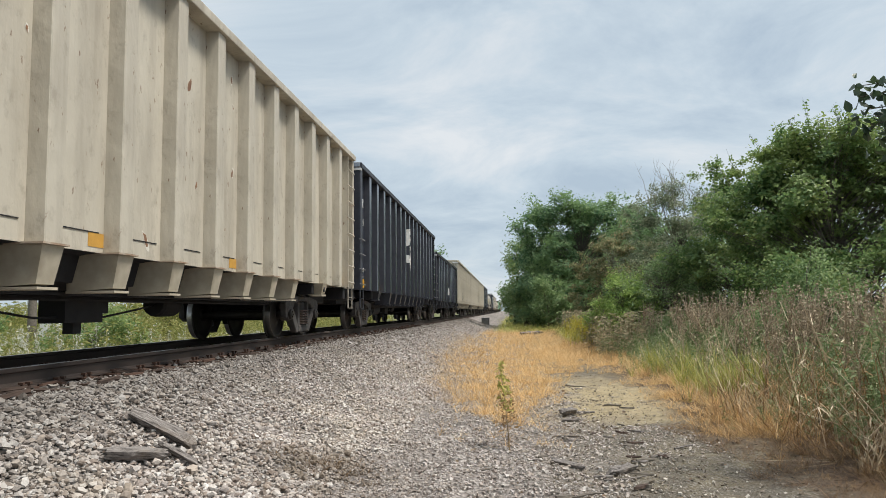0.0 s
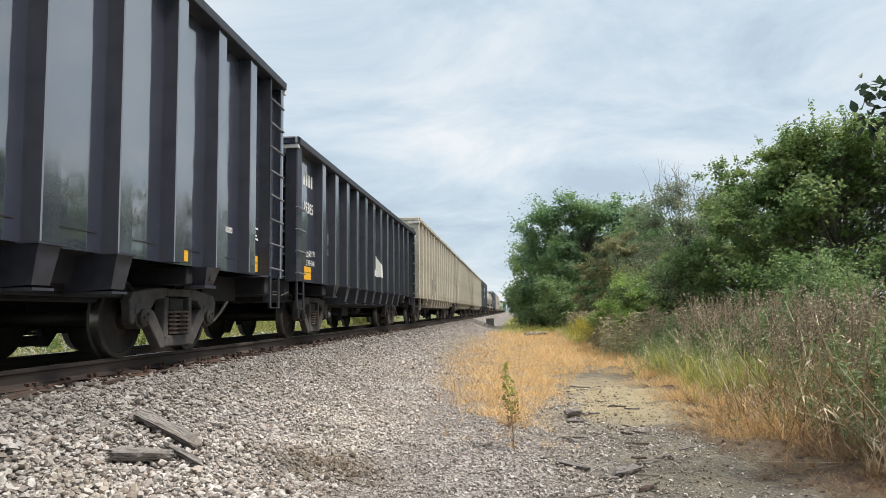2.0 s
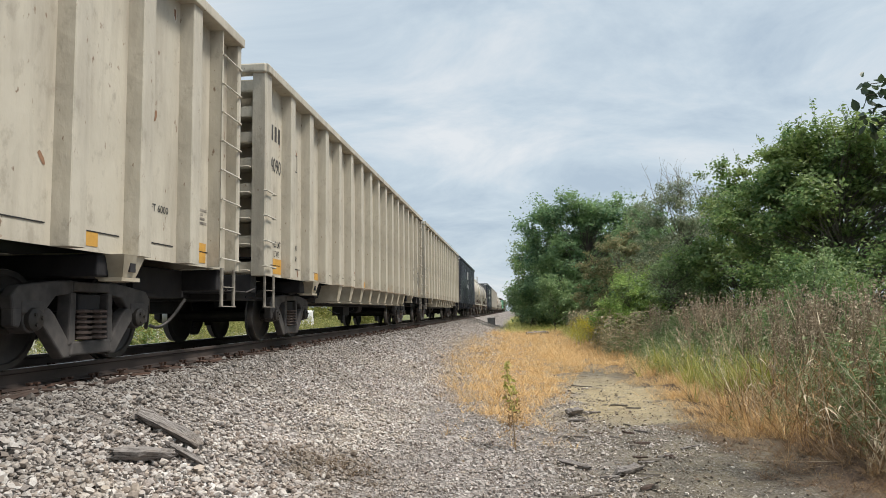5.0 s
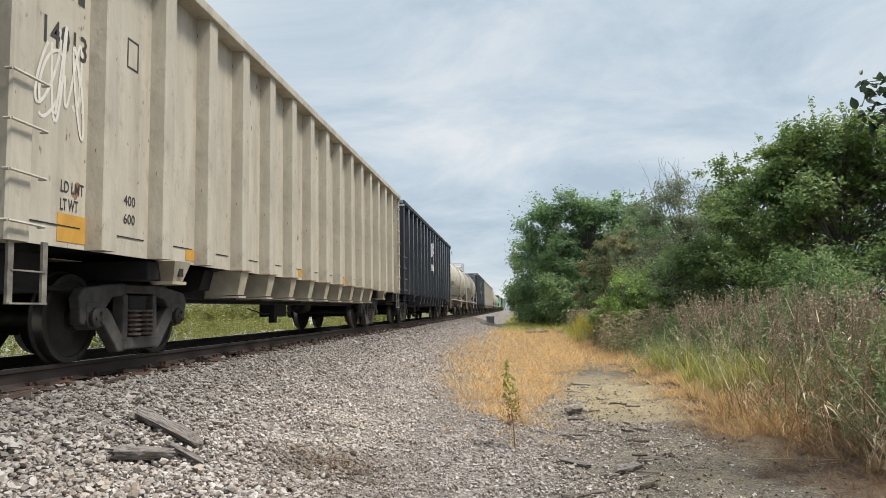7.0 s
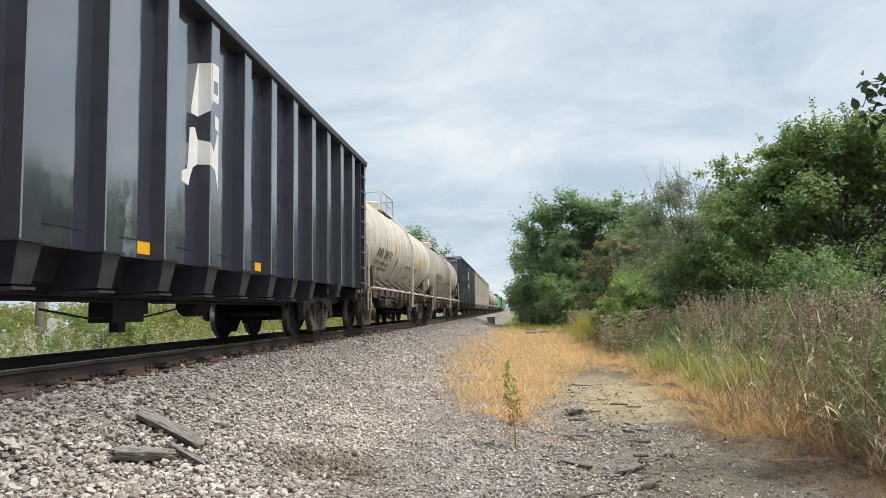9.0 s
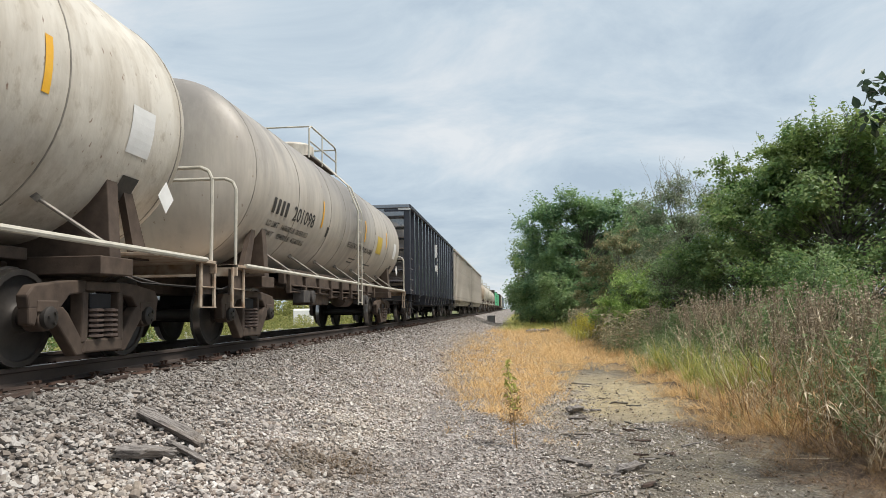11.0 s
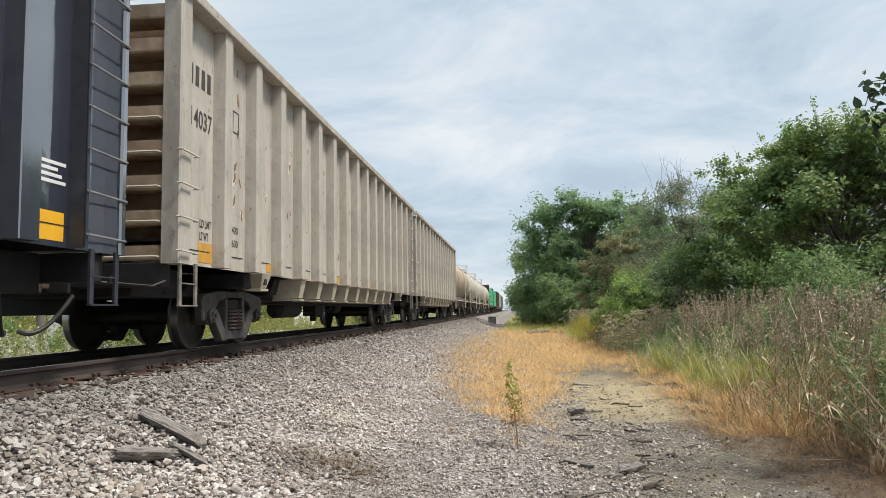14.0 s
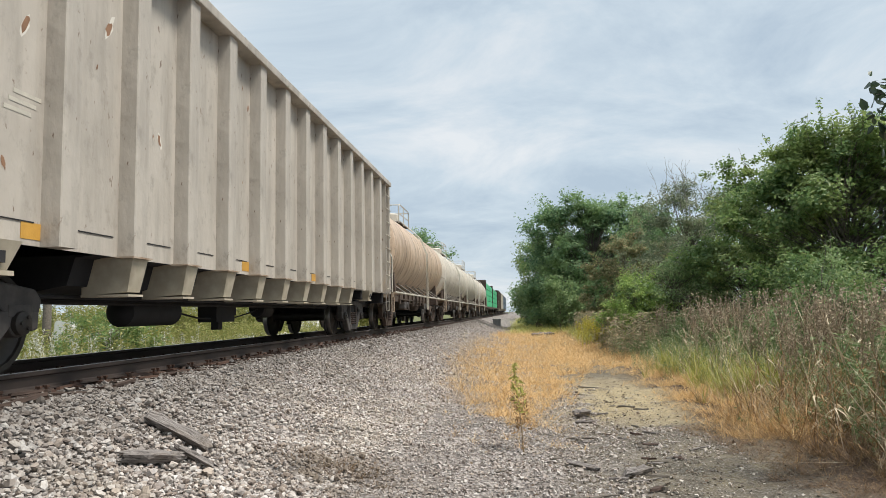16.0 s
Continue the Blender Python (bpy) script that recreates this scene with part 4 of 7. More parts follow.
    for sx in (1, -1):
        pipe = Shape().tube([(sx * 1.55, -hl + 0.2, 1.14), (sx * 1.55, hl - 0.2, 1.14)], 0.03, 8)
        part("running_pipe", pipe, M_GRAB, car, "long pale handrail pipe", True)
        for y in np.linspace(-hl + 2.4, hl - 2.4, 7):
            part("pipe_bracket", Shape().tube([(sx * 0.99, y - 0.24, zc - 1.09), (sx * 1.55, y, 1.14)], 0.021, 6).rod((sx * 0.97, y - 0.25, zc - 1.11), (sx * 1.01, y - 0.23, zc - 1.06), 0.06, 8), M_STEP, car)
    lad = Shape()
    for d in (-0.2, 0.2):
        lad.tube([(1.60, d, 0.62), (1.60, d, 2.9), (1.34, d, 3.55), (0.72, d, 4.12), (0.5, d, 4.3)], 0.02, 6)
    part("ladder", lad, M_GRAB, car, "pale steel ladder over the tank", True)
    for i in range(12):
        z = 0.68 + 0.29 * i
        x = 1.60 if z < 2.9 else (1.60 - (z - 2.9) * 0.40 if z < 3.55 else 1.34 - (z - 3.55) * 1.05)
        part("ladder_rung", Shape().rod((x, -0.2, z), (x, 0.2, z), 0.013, 6), M_GRAB, car)
    dome = Shape().lathe([(0.0, 4.58), (0.44, 4.56), (0.52, 4.50), (0.52, 3.9)], 2, (0, -0.35, 0), 28)
    part("dome", dome, M_TANKWHITE, car, "rust-stained valve housing", True)
    lid = Shape().lathe([(0.0, 4.40), (0.26, 4.38), (0.28, 4.32), (0.28, 3.95)], 2, (0, 0.75, 0), 20).box(-0.06, 0.06, 0.40, 1.1, 4.38, 4.45)
    part("hatch", lid, M_TRUCKRUST, car, "rusty filling hatch")
    plat = Shape().box(-0.62, 0.62, -0.95, 1.45, 4.15, 4.18)
    part("top_platform", plat, M_TRUCKRUST, car, "grating round the dome")
    rl = Shape()
    for x in (-0.62, 0.62):
        rl.tube([(x, -1.05, 4.10), (x, -1.05, 4.78), (x, -0.90, 4.88), (x, 1.35, 4.88), (x, 1.5, 4.78), (x, 1.5, 4.10)], 0.022, 6)
        rl.tube([(x, -1.05, 4.50), (x, 1.5, 4.50)], 0.018, 6)
        rl.tube([(x, 0.1, 4.10), (x, 0.1, 4.88)], 0.018, 6)
    for y in (-1.05, 1.5):
        rl.tube([(-0.62, y, 4.84), (0.62, y, 4.84)], 0.02, 6)
    part("top_railing", rl, M_GRAB, car, "pipe railing on top of the tank", True)
    under = Shape().tube([(0.9, -hl + 3.4, 0.95), (0.9, hl - 3.4, 0.95)], 0.025, 6).box(0.5, 0.95, -1.9, -0.6, 0.62, 1.0).lathe([(0.0, -0.5), (0.2, -0.45), (0.2, 0.45), (0.0, 0.5)], 1, (0.75, 1.6, 0.78), 16)
    under.box(0.36, 0.9, 2.6, 3.2, 0.7, 0.98)
    for sx in (1, -1):
        beam = Shape().box(sx * 0.98, sx * 1.10, -hl + 3.3, hl - 3.3, 1.0, 1.30).box(sx * 0.3, sx * 1.0, -hl + 3.3, hl - 3.3, 1.26, 1.30)
        part("side_beam", beam, M_TRUCKRUST, car, "rust-brown steel side beam", bevel=0.01)
    part("brake_gear", under, M_TRUCKRUST, car, "rusty brake gear and air tank")
    rr = random.Random(12)
    for i in range(9):
        y = -hl + 3.5 + i * (body - 7) / 8
        hang = Shape().box(1.08, 1.16, y - 0.05, y + 0.05, rr.uniform(0.74, 0.92), 1.24).box(0.98, 1.17, y - 0.11, y + 0.11, 1.18, 1.23)
        part("hanger", hang, M_TRUCKRUST, car, "", bevel=0.008)
    for z, x, r in ((0.98, 1.14, 0.022), (0.86, 1.10, 0.016), (0.92, 1.02, 0.028)):
        part("brake_rod", Shape().tube([(x, -hl + 3.6, z), (x, -1.2, z), (x - 0.05, -0.9, z - 0.05), (x - 0.05, hl - 3.8, z - 0.04)], r, 6), M_TRUCKRUST, car)
    for y in (-3.1, 2.3):
        valve = Shape().box(0.95, 1.18, y - 0.22, y + 0.22, 0.66, 0.90).lathe([(0.0, -0.14), (0.13, -0.12), (0.13, 0.12), (0.0, 0.14)], 0, (1.1, y + 0.36, 0.78), 14)
        part("brake_valve", valve, M_TRUCK, car, "dusty brake valve", bevel=0.012)
    return car


def panel_bars(car, x, y, z, w, h, n, mat, name="stencil"):
    """Small writing that cannot be read: rows of bars."""
    s = Shape()
    step = h / n
    for i in range(n):
        s.box(x, x + 0.003, y, y + w * (1.0 - 0.12 * ((i * 7) % 3)), z + i * step, z + i * step + step * 0.55)
    part(name, s, mat, car)


def white_emblem(car, centres, mid=0.0, drop=0.0, between=False):
    """The owner's sign as plain white shapes, painted over ribs, their flanks and the panels between."""
    shapes = [  # lower edge, upper edge
        ([(-0.33, 2.97), (-0.14, 2.97), (-0.07, 3.24)], [(-0.33, 3.06), (-0.16, 3.66), (-0.07, 3.68)]),
        ([(0.07, 3.24), (0.14, 2.97), (0.33, 2.97)], [(0.07, 3.68), (0.16, 3.66), (0.33, 3.06)]),
        ([(-0.0695, 3.18), (0.0695, 3.18)], [(-0.0695, 3.29), (0.0695, 3.29)]),
        ([(-0.0695, 3.46), (0.0695, 3.46)], [(-0.0695, 3.68), (0.0695, 3.68)]),
        ([(-0.02, 2.84), (0.10, 2.82)], [(-0.02, 3.02), (0.10, 3.0)]),
        ([(-0.56, 2.08), (-0.37, 2.05), (-0.35, 2.14), (-0.26, 2.30), (-0.14, 2.36), (0.0, 2.30), (0.10, 2.04), (0.30, 2.02)],
         [(-0.56, 2.20), (-0.41, 2.26), (-0.36, 2.78), (-0.22, 2.82), (-0.05, 2.52), (0.06, 2.80), (0.17, 2.72), (0.30, 2.15)])]
    if between:
        shapes = [
            ([(-0.18, 2.97), (-0.05, 2.97), (0.04, 3.24)], [(-0.18, 3.06), (0.0, 3.66), (0.04, 3.68)]),
            ([(0.16, 3.24), (0.20, 2.97), (0.335, 2.97)], [(0.16, 3.68), (0.19, 3.66), (0.335, 3.06)]),
            ([(0.0405, 3.18), (0.1595, 3.18)], [(0.0405, 3.29), (0.1595, 3.29)]),
            ([(0.0405, 3.46), (0.1595, 3.46)], [(0.0405, 3.68), (0.1595, 3.68)]),
            ([(0.0, 2.62), (0.04, 2.62), (0.042, 2.72), (0.13, 2.72), (0.132, 2.62), (0.18, 2.62)], [(0.0, 2.72), (0.04, 2.73), (0.042, 2.92), (0.06, 3.02), (0.13, 3.02), (0.18, 2.72)]),
            ([(-0.60, 2.05), (-0.42, 2.05), (-0.30, 2.08), (-0.02, 2.32), (0.10, 2.04), (0.24, 2.46), (0.30, 2.50)], [(-0.60, 2.21), (-0.42, 2.22), (-0.36, 2.76), (-0.12, 2.76), (0.10, 2.34), (0.23, 2.74), (0.30, 2.75)]),
            ([(0.3005, 2.14), (0.34, 2.06), (0.50, 2.04), (0.66, 2.03)], [(0.3005, 2.75), (0.36, 2.70), (0.38, 2.44), (0.55, 2.40), (0.60, 2.15), (0.66, 2.13)])]
    cuts = sorted(c + d for c in centres for d in (-0.139, -0.120, 0.120, 0.139))

    def depth(y):
        m = min(abs(y - c) for c in centres)
        return 1.6015 if m < 0.115 else float(np.interp(m, [0.120, 0.138], [1.592, 1.4315]))
    for low, up in shapes:
        a, b = low[0][0] + mid, low[-1][0] + mid
        stops = [a] + [q for q in cuts if a + 0.005 < q < b - 0.005] + [b]
        for y0, y1 in zip(stops, stops[1:]):
            n = max(2, int((y1 - y0) / 0.02))
            vs = []
            for i in range(n + 1):
                y = y0 + (y1 - y0) * (0.001 + 0.998 * i / n)
                x = depth(y)
                d = 0.003 if 1.44 < x < 1.595 else 0.0
                lo, hi = np.interp(y - mid, *zip(*low)), np.interp(y - mid, *zip(*up))
                vs += [(x + 0.001, y - d, lo - drop), (x + 0.001, y - d, hi - drop)]
            part("emblem", Shape().add(vs, [(2 * i, 2 * i + 2, 2 * i + 3, 2 * i + 1) for i in range(n)]), M_WHITE, car, "white painted shape")


# trains of things: rear end of each body at 0 s, in metres along the track
V = 12.653
train = []


def place(car, rear, body):
    train.append((car, rear - body / 2))


BODY = 18.7
cream, ribs_c = hopper_car("hopper_car", "dirty cream-painted open hopper car with outside ribs", "railcar", BODY, M_CREAM, M_TRUCK, "hopper cars in the goods train")
pale, _ = hopper_car("hopper_car", "weathered grey-beige open hopper car with outside ribs", "railcar", BODY, M_GREYCREAM, M_TRUCK, "hopper cars in the goods train")
black, ribs_b = hopper_car("hopper_car", "glossy black open hopper car with white emblem", "railcar", BODY, M_BLACK, M_TRUCK, "hopper cars in the goods train", grab=M_GRABDARK)
short, ribs_s = hopper_car("hopper_car", "short black open hopper car with white emblem", "railcar", 15.3, M_BLACK, M_TRUCK, "hopper cars in the goods train", top=3.64, ribs=12, pods=8, first=1.82, grab=M_GRABDARK)
here = Matrix.Identity(4)
U = 4725e-6
c1 = cream
c2, c3, c4 = copy_thing(cream, here), copy_thing(cream, here), copy_thing(cream, here)
d1 = black
d3, d4 = copy_thing(black, here), copy_thing(black, here)
c5, c6 = pale, copy_thing(pale, here)
for car, unit in ((c1, 3642), (d1, 7766), (c2, 15393), (c3, 19565), (c4, 23747), (d3, 27903), (d4, 38874), (c5, 43066), (c6, 47208)):
    place(car, unit * U, BODY)
place(short, 11202 * U - 0.15, 15.3)
t1 = tank_car("off-white tank car with rust and oil streaks", M_TANKWHITE, "tank cars in the goods train")
t2 = tank_car("dirty beige tank car streaked with black stains", M_TANK, "tank cars in the goods train")
place(t1, 27903 * U + 16.05, 15.2)
place(t2, 27903 * U + 32.15, 15.2)
for car in (d4, c2, c3, c4, d3, short):
    for o in list(car.children):
        if o.name.startswith("air_reservoir"):
            bpy.data.objects.remove(o)
end = 47208 * U + 0.5
for k in range(4):
    t = copy_thing(t2 if k == 0 else t1, here)
    if k == 0:
        t["label"] = "peach-beige tank car with brown stains"
        for o in t.children:
            if o.name.startswith("tank_shell"):
                o.material_slots[0].link = "OBJECT"
                o.material_slots[0].material = M_TANKPEACH
    end += 16.05
    place(t, end - 0.5, 15.2)


def lumber_car():
    """A flat wagon with end walls that carries stacks of timber wrapped in green sheet."""
    car = thing("flat_car", "bulkhead flat car loaded with green-wrapped timber bundles", "railcar", "flat cars in the goods train")
    hl = 10.6
    part("deck", Shape().box(-1.45, 1.45, -hl, hl, 0.95, 1.15).box(-0.3, 0.3, -hl, hl, 0.72, 0.96), M_TRUCKRUST, car, bevel=0.01)
    rr = random.Random(4)
    for e in (-1, 1):
        b = Shape().box(-1.42, 1.42, e * (hl - 0.35), e * (hl - 0.15), 1.15, 4.35)
        for x in (-1.2, -0.4, 0.4, 1.2):
            b.box(x - 0.08, x + 0.08, e * (hl - 0.15), e * (hl - 0.02), 1.15, 4.3)
        part("bulkhead", b, M_TRUCKRUST, car, "rust-brown end wall")
        add_truck(car, e * (hl - 2.2), M_TRUCKRUST)
        add_coupler(car, e, e, hl)
    part("centre_beam", Shape().box(-0.08, 0.08, -hl + 0.3, hl - 0.3, 1.15, 4.2), M_TRUCKRUST, car)
    for k in range(4):
        y0 = -hl + 0.5 + k * 4.92
        z = 1.15
        while z < 3.8:
            h = 0.72
            for sx in (1, -1):
                j = rr.uniform(-0.03, 0.03)
                s = Shape().box(sx * 0.1, sx * (1.38 + j), y0, y0 + 4.8, z + 0.04, z + h - 0.03)
                w = part("timber_bundle", s, M_WRAP, car, "timber bundle in bright green wrap", bevel=0.03)
            z += h
    return car


M_WRAP = grime("green_wrap", (0.05, 0.42, 0.20), (0.10, 0.55, 0.28), 0.4, 0, 1.2)
first_flat = lumber_car()
for car in (first_flat, copy_thing(first_flat, here)):
    end += 22.2
    place(car, end - 0.5, 21.2)
for mat, label in ((M_TRUCKRUST, "rust-brown open hopper car"), (M_CREAM, ""), (M_BLUEGREY, "blue-grey open hopper car"), (M_BLUEGREY, "blue-grey open hopper car")):
    t = copy_thing(cream, here)
    if mat is not M_CREAM:
        t["label"] = label
        for o in t.children_recursive:
            for sl in o.material_slots:
                if sl.material is M_CREAM:
                    sl.link = "OBJECT"
                    sl.material = mat
    end += 19.7
    place(t, end - 0.5, BODY)


# ---- stones of the bank ----
def random_turns(rs, n):
    q = rs.normal(size=(n, 4))
    q /= np.linalg.norm(q, axis=1)[:, None]
    w, x, y, z = q.T
    return np.stack([np.stack([1 - 2 * (y * y + z * z), 2 * (x * y - z * w), 2 * (x * z + y * w)], -1),
                     np.stack([2 * (x * y + z * w), 1 - 2 * (x * x + z * z), 2 * (y * z - x * w)], -1),
                     np.stack([2 * (x * z - y * w), 2 * (y * z + x * w), 1 - 2 * (x * x + y * y)], -1)], 1)


def lump(fine):
    """The lump that each stone is broken from: an icosahedron, or a box for the smallest."""
    if not fine:
        v = np.array([(-1, -1, -1), (1, -1, -1), (1, 1, -1), (-1, 1, -1), (-1, -1, 1), (1, -1, 1), (1, 1, 1), (-1, 1, 1)]) * 0.62
        f = np.array([(0, 3, 2), (0, 2, 1), (4, 5, 6), (4, 6, 7), (0, 1, 5), (0, 5, 4), (1, 2, 6), (1, 6, 5), (2, 3, 7), (2, 7, 6), (3, 0, 4), (3, 4, 7)])
        return v, f
    g = (1 + 5 ** 0.5) / 2
    v = np.array([(-1, g, 0), (1, g, 0), (-1, -g, 0), (1, -g, 0), (0, -1, g), (0, 1, g), (0, -1, -g), (0, 1, -g), (g, 0, -1), (g, 0, 1), (-g, 0, -1), (-g, 0, 1)]) / math.hypot(1, g)
    f = np.array([(0, 11, 5), (0, 5, 1), (0, 1, 7), (0, 7, 10), (0, 10, 11), (1, 5, 9), (5, 11, 4), (11, 10, 2), (10, 7, 6), (7, 1, 8),
                  (3, 9, 4), (3, 4, 2), (3, 2, 6), (3, 6, 8), (3, 8, 9), (4, 9, 5), (2, 4, 11), (6, 2, 10), (8, 6, 7), (9, 8, 1)])
    return v, f


def stones(name, seed, xs, ys, sizes, label, sink=0.1, mat=None, fine=False):
    """Broken stones, each an uneven lump with corners, lying on the ground."""
    rs = np.random.RandomState(seed)
    n = len(xs)
    v, f = lump(fine)
    V0 = v[None] * rs.uniform(0.62, 1.22, (n, len(v), 1)) + rs.uniform(-0.10, 0.10, (n, len(v), 3))
    V0 = V0 * rs.uniform(0.6, 1.3, (n, 1, 3))
    V0 = np.einsum("nij,nkj->nki", random_turns(rs, n), V0)
    V0[:, :, 2] *= 0.8
    V0 *= (sizes / 2)[:, None, None]
    z = land(xs, ys) + sizes * (0.25 - sink) + rs.uniform(0, 0.5, n) * sizes
    V0 += np.stack([xs, ys, z], -1)[:, None, :]
    F = f[None] + (np.arange(n) * len(v))[:, None, None]
    return stuff(name, quick_mesh(name, V0.reshape(-1, 3), F.reshape(-1, 3), mat or M_STONE), label, "gravel")


def bank_stones():
    rs = np.random.RandomState(11)
    n = 1500
    y = 3.5 + 16 * rs.uniform(0, 1, n) ** 1.3
    x = rs.uniform(-4.40, -3.85, n)
    # these stones lie where the stone colour carries the train's shade
    stones("shoulder_ballast", 12, x, y, rs.gamma(9, 0.0042, n).clip(0.02, 0.065), "ballast round the sleeper ends, darkened for the train's shade", 0.1)
    n = 19500
    y = 3.0 + 5.5 * rs.uniform(0, 1, n) ** 1.15
    x = rs.uniform(-3.95, -1.5, n)
    big = np.where(rs.uniform(0, 1, n) < 0.10, 1.5, 1.0) * np.interp(y, [3.5, 8.0], [0.88, 0.70])
    stones("ballast", 1, x, y, rs.gamma(9, 0.0042, n).clip(0.02, 0.075) * big, "pale broken limestone ballast on the track bank", 0.1, None, True)
    n = 22000
    y = 8.2 + 8.5 * rs.uniform(0, 1, n) ** 1.1
    x = rs.uniform(-3.95, -1.3, n)
    stones("ballast", 6, x, y, rs.gamma(9, 0.0038, n).clip(0.018, 0.065), "pale broken limestone ballast on the track bank", 0.1)
    n = 31000
    y = 4.0 + 12 * rs.uniform(0, 1, n) ** 1.45
    x = -1.95 + rs.beta(1.1, 1.4, n) * 3.1
    stones("gravel", 2, x, y, rs.gamma(5, 0.0047, n).clip(0.010, 0.055), "small grey gravel at the foot of the bank", 0.15, M_GRAVEL)
    n = 17000
    y = 15.5 + 50 * rs.uniform(0, 1, n) ** 1.5
    x = rs.uniform(-3.95, -0.6, n)
    stones("far_ballast", 3, x, y, rs.gamma(9, 0.0055, n).clip(0.03, 0.10), "pale limestone ballast further along the bank")
    n = 6500
    y = 5.0 + 11 * rs.uniform(0, 1, n) ** 1.5
    x = 0.4 + 2.4 * rs.beta(0.8, 1.9, n)
    stones("pebbles", 4, x, y, rs.gamma(3, 0.0060, n).clip(0.006, 0.05), "scattered pebbles on trodden dirt", 0.25, M_PEBBLE)
    n = 1500
    y = 8.1 + 2.2 * rs.uniform(0, 1, n)
    x = 0.9 + 1.5 * rs.beta(1.4, 1.6, n)
    stones("grit", 8, x, y, rs.gamma(4, 0.005, n).clip(0.008, 0.045), "pale grit washed over the trodden dirt", 0.2, M_GRAVEL)
    n = 320
    y = 5.5 + 9 * rs.uniform(0, 1, n) ** 1.3
    x = 0.3 + 2.3 * rs.uniform(0, 1, n)
    stones("clods", 7, x, y, rs.gamma(3, 0.007, n).clip(0.010, 0.055), "dark clods of earth and bark on dirt", 0.3, M_CLOD)
    n = 4500
    y = 5.2 - 9 * rs.uniform(0, 1, n) ** 1.4
    x = -3.95 + 4.8 * rs.beta(0.9, 1.3, n)
    stones("stray_ballast", 9, x, y, rs.gamma(6, 0.0062, n).clip(0.015, 0.07), "scattered pale stones on the lower bank", 0.15)
    n = 3600
    y = rs.uniform(3.0, 26, n)
    x = TRACK + rs.uniform(-1.7, 1.62, n)
    free = np.abs(np.abs(x - TRACK) - RAIL) > 0.12
    stones("track_ballast", 5, x[free], y[free], rs.gamma(9, 0.0055, free.sum()).clip(0.03, 0.08), "ballast between the sleepers", 0.35)


bank_stones()


# ---- plants ----
def leaves(rs, centres, size, up=0.4, outward=None, slim=0.5):
    """Small folded leaves, one at each centre: two triangles with a crease. Returns vertices and faces."""
    n = len(centres)
    nrm = rs.normal(size=(n, 3))
    nrm[:, 2] += up * 2
    if outward is not None:
        nrm += outward * 0.9
    nrm /= np.linalg.norm(nrm, axis=1)[:, None]
    t = np.cross(nrm, rs.normal(size=(n, 3)))
    t /= np.linalg.norm(t, axis=1)[:, None] + 1e-9
    b = np.cross(nrm, t)
    s = (size * rs.uniform(0.6, 1.35, n))[:, None]
    tip, root = centres + t * s * 0.6, centres - t * s * 0.5
    l, r = centres + b * s * slim * 0.6 + nrm * s * 0.10, centres - b * s * slim * 0.6 + nrm * s * 0.10
    V0 = np.stack([root, r, tip, l], 1).reshape(-1, 3)
    F = np.array([[0, 1, 2], [0, 2, 3]])[None] + (np.arange(n) * 4)[:, None, None]
    return V0, F.reshape(-1, 3)


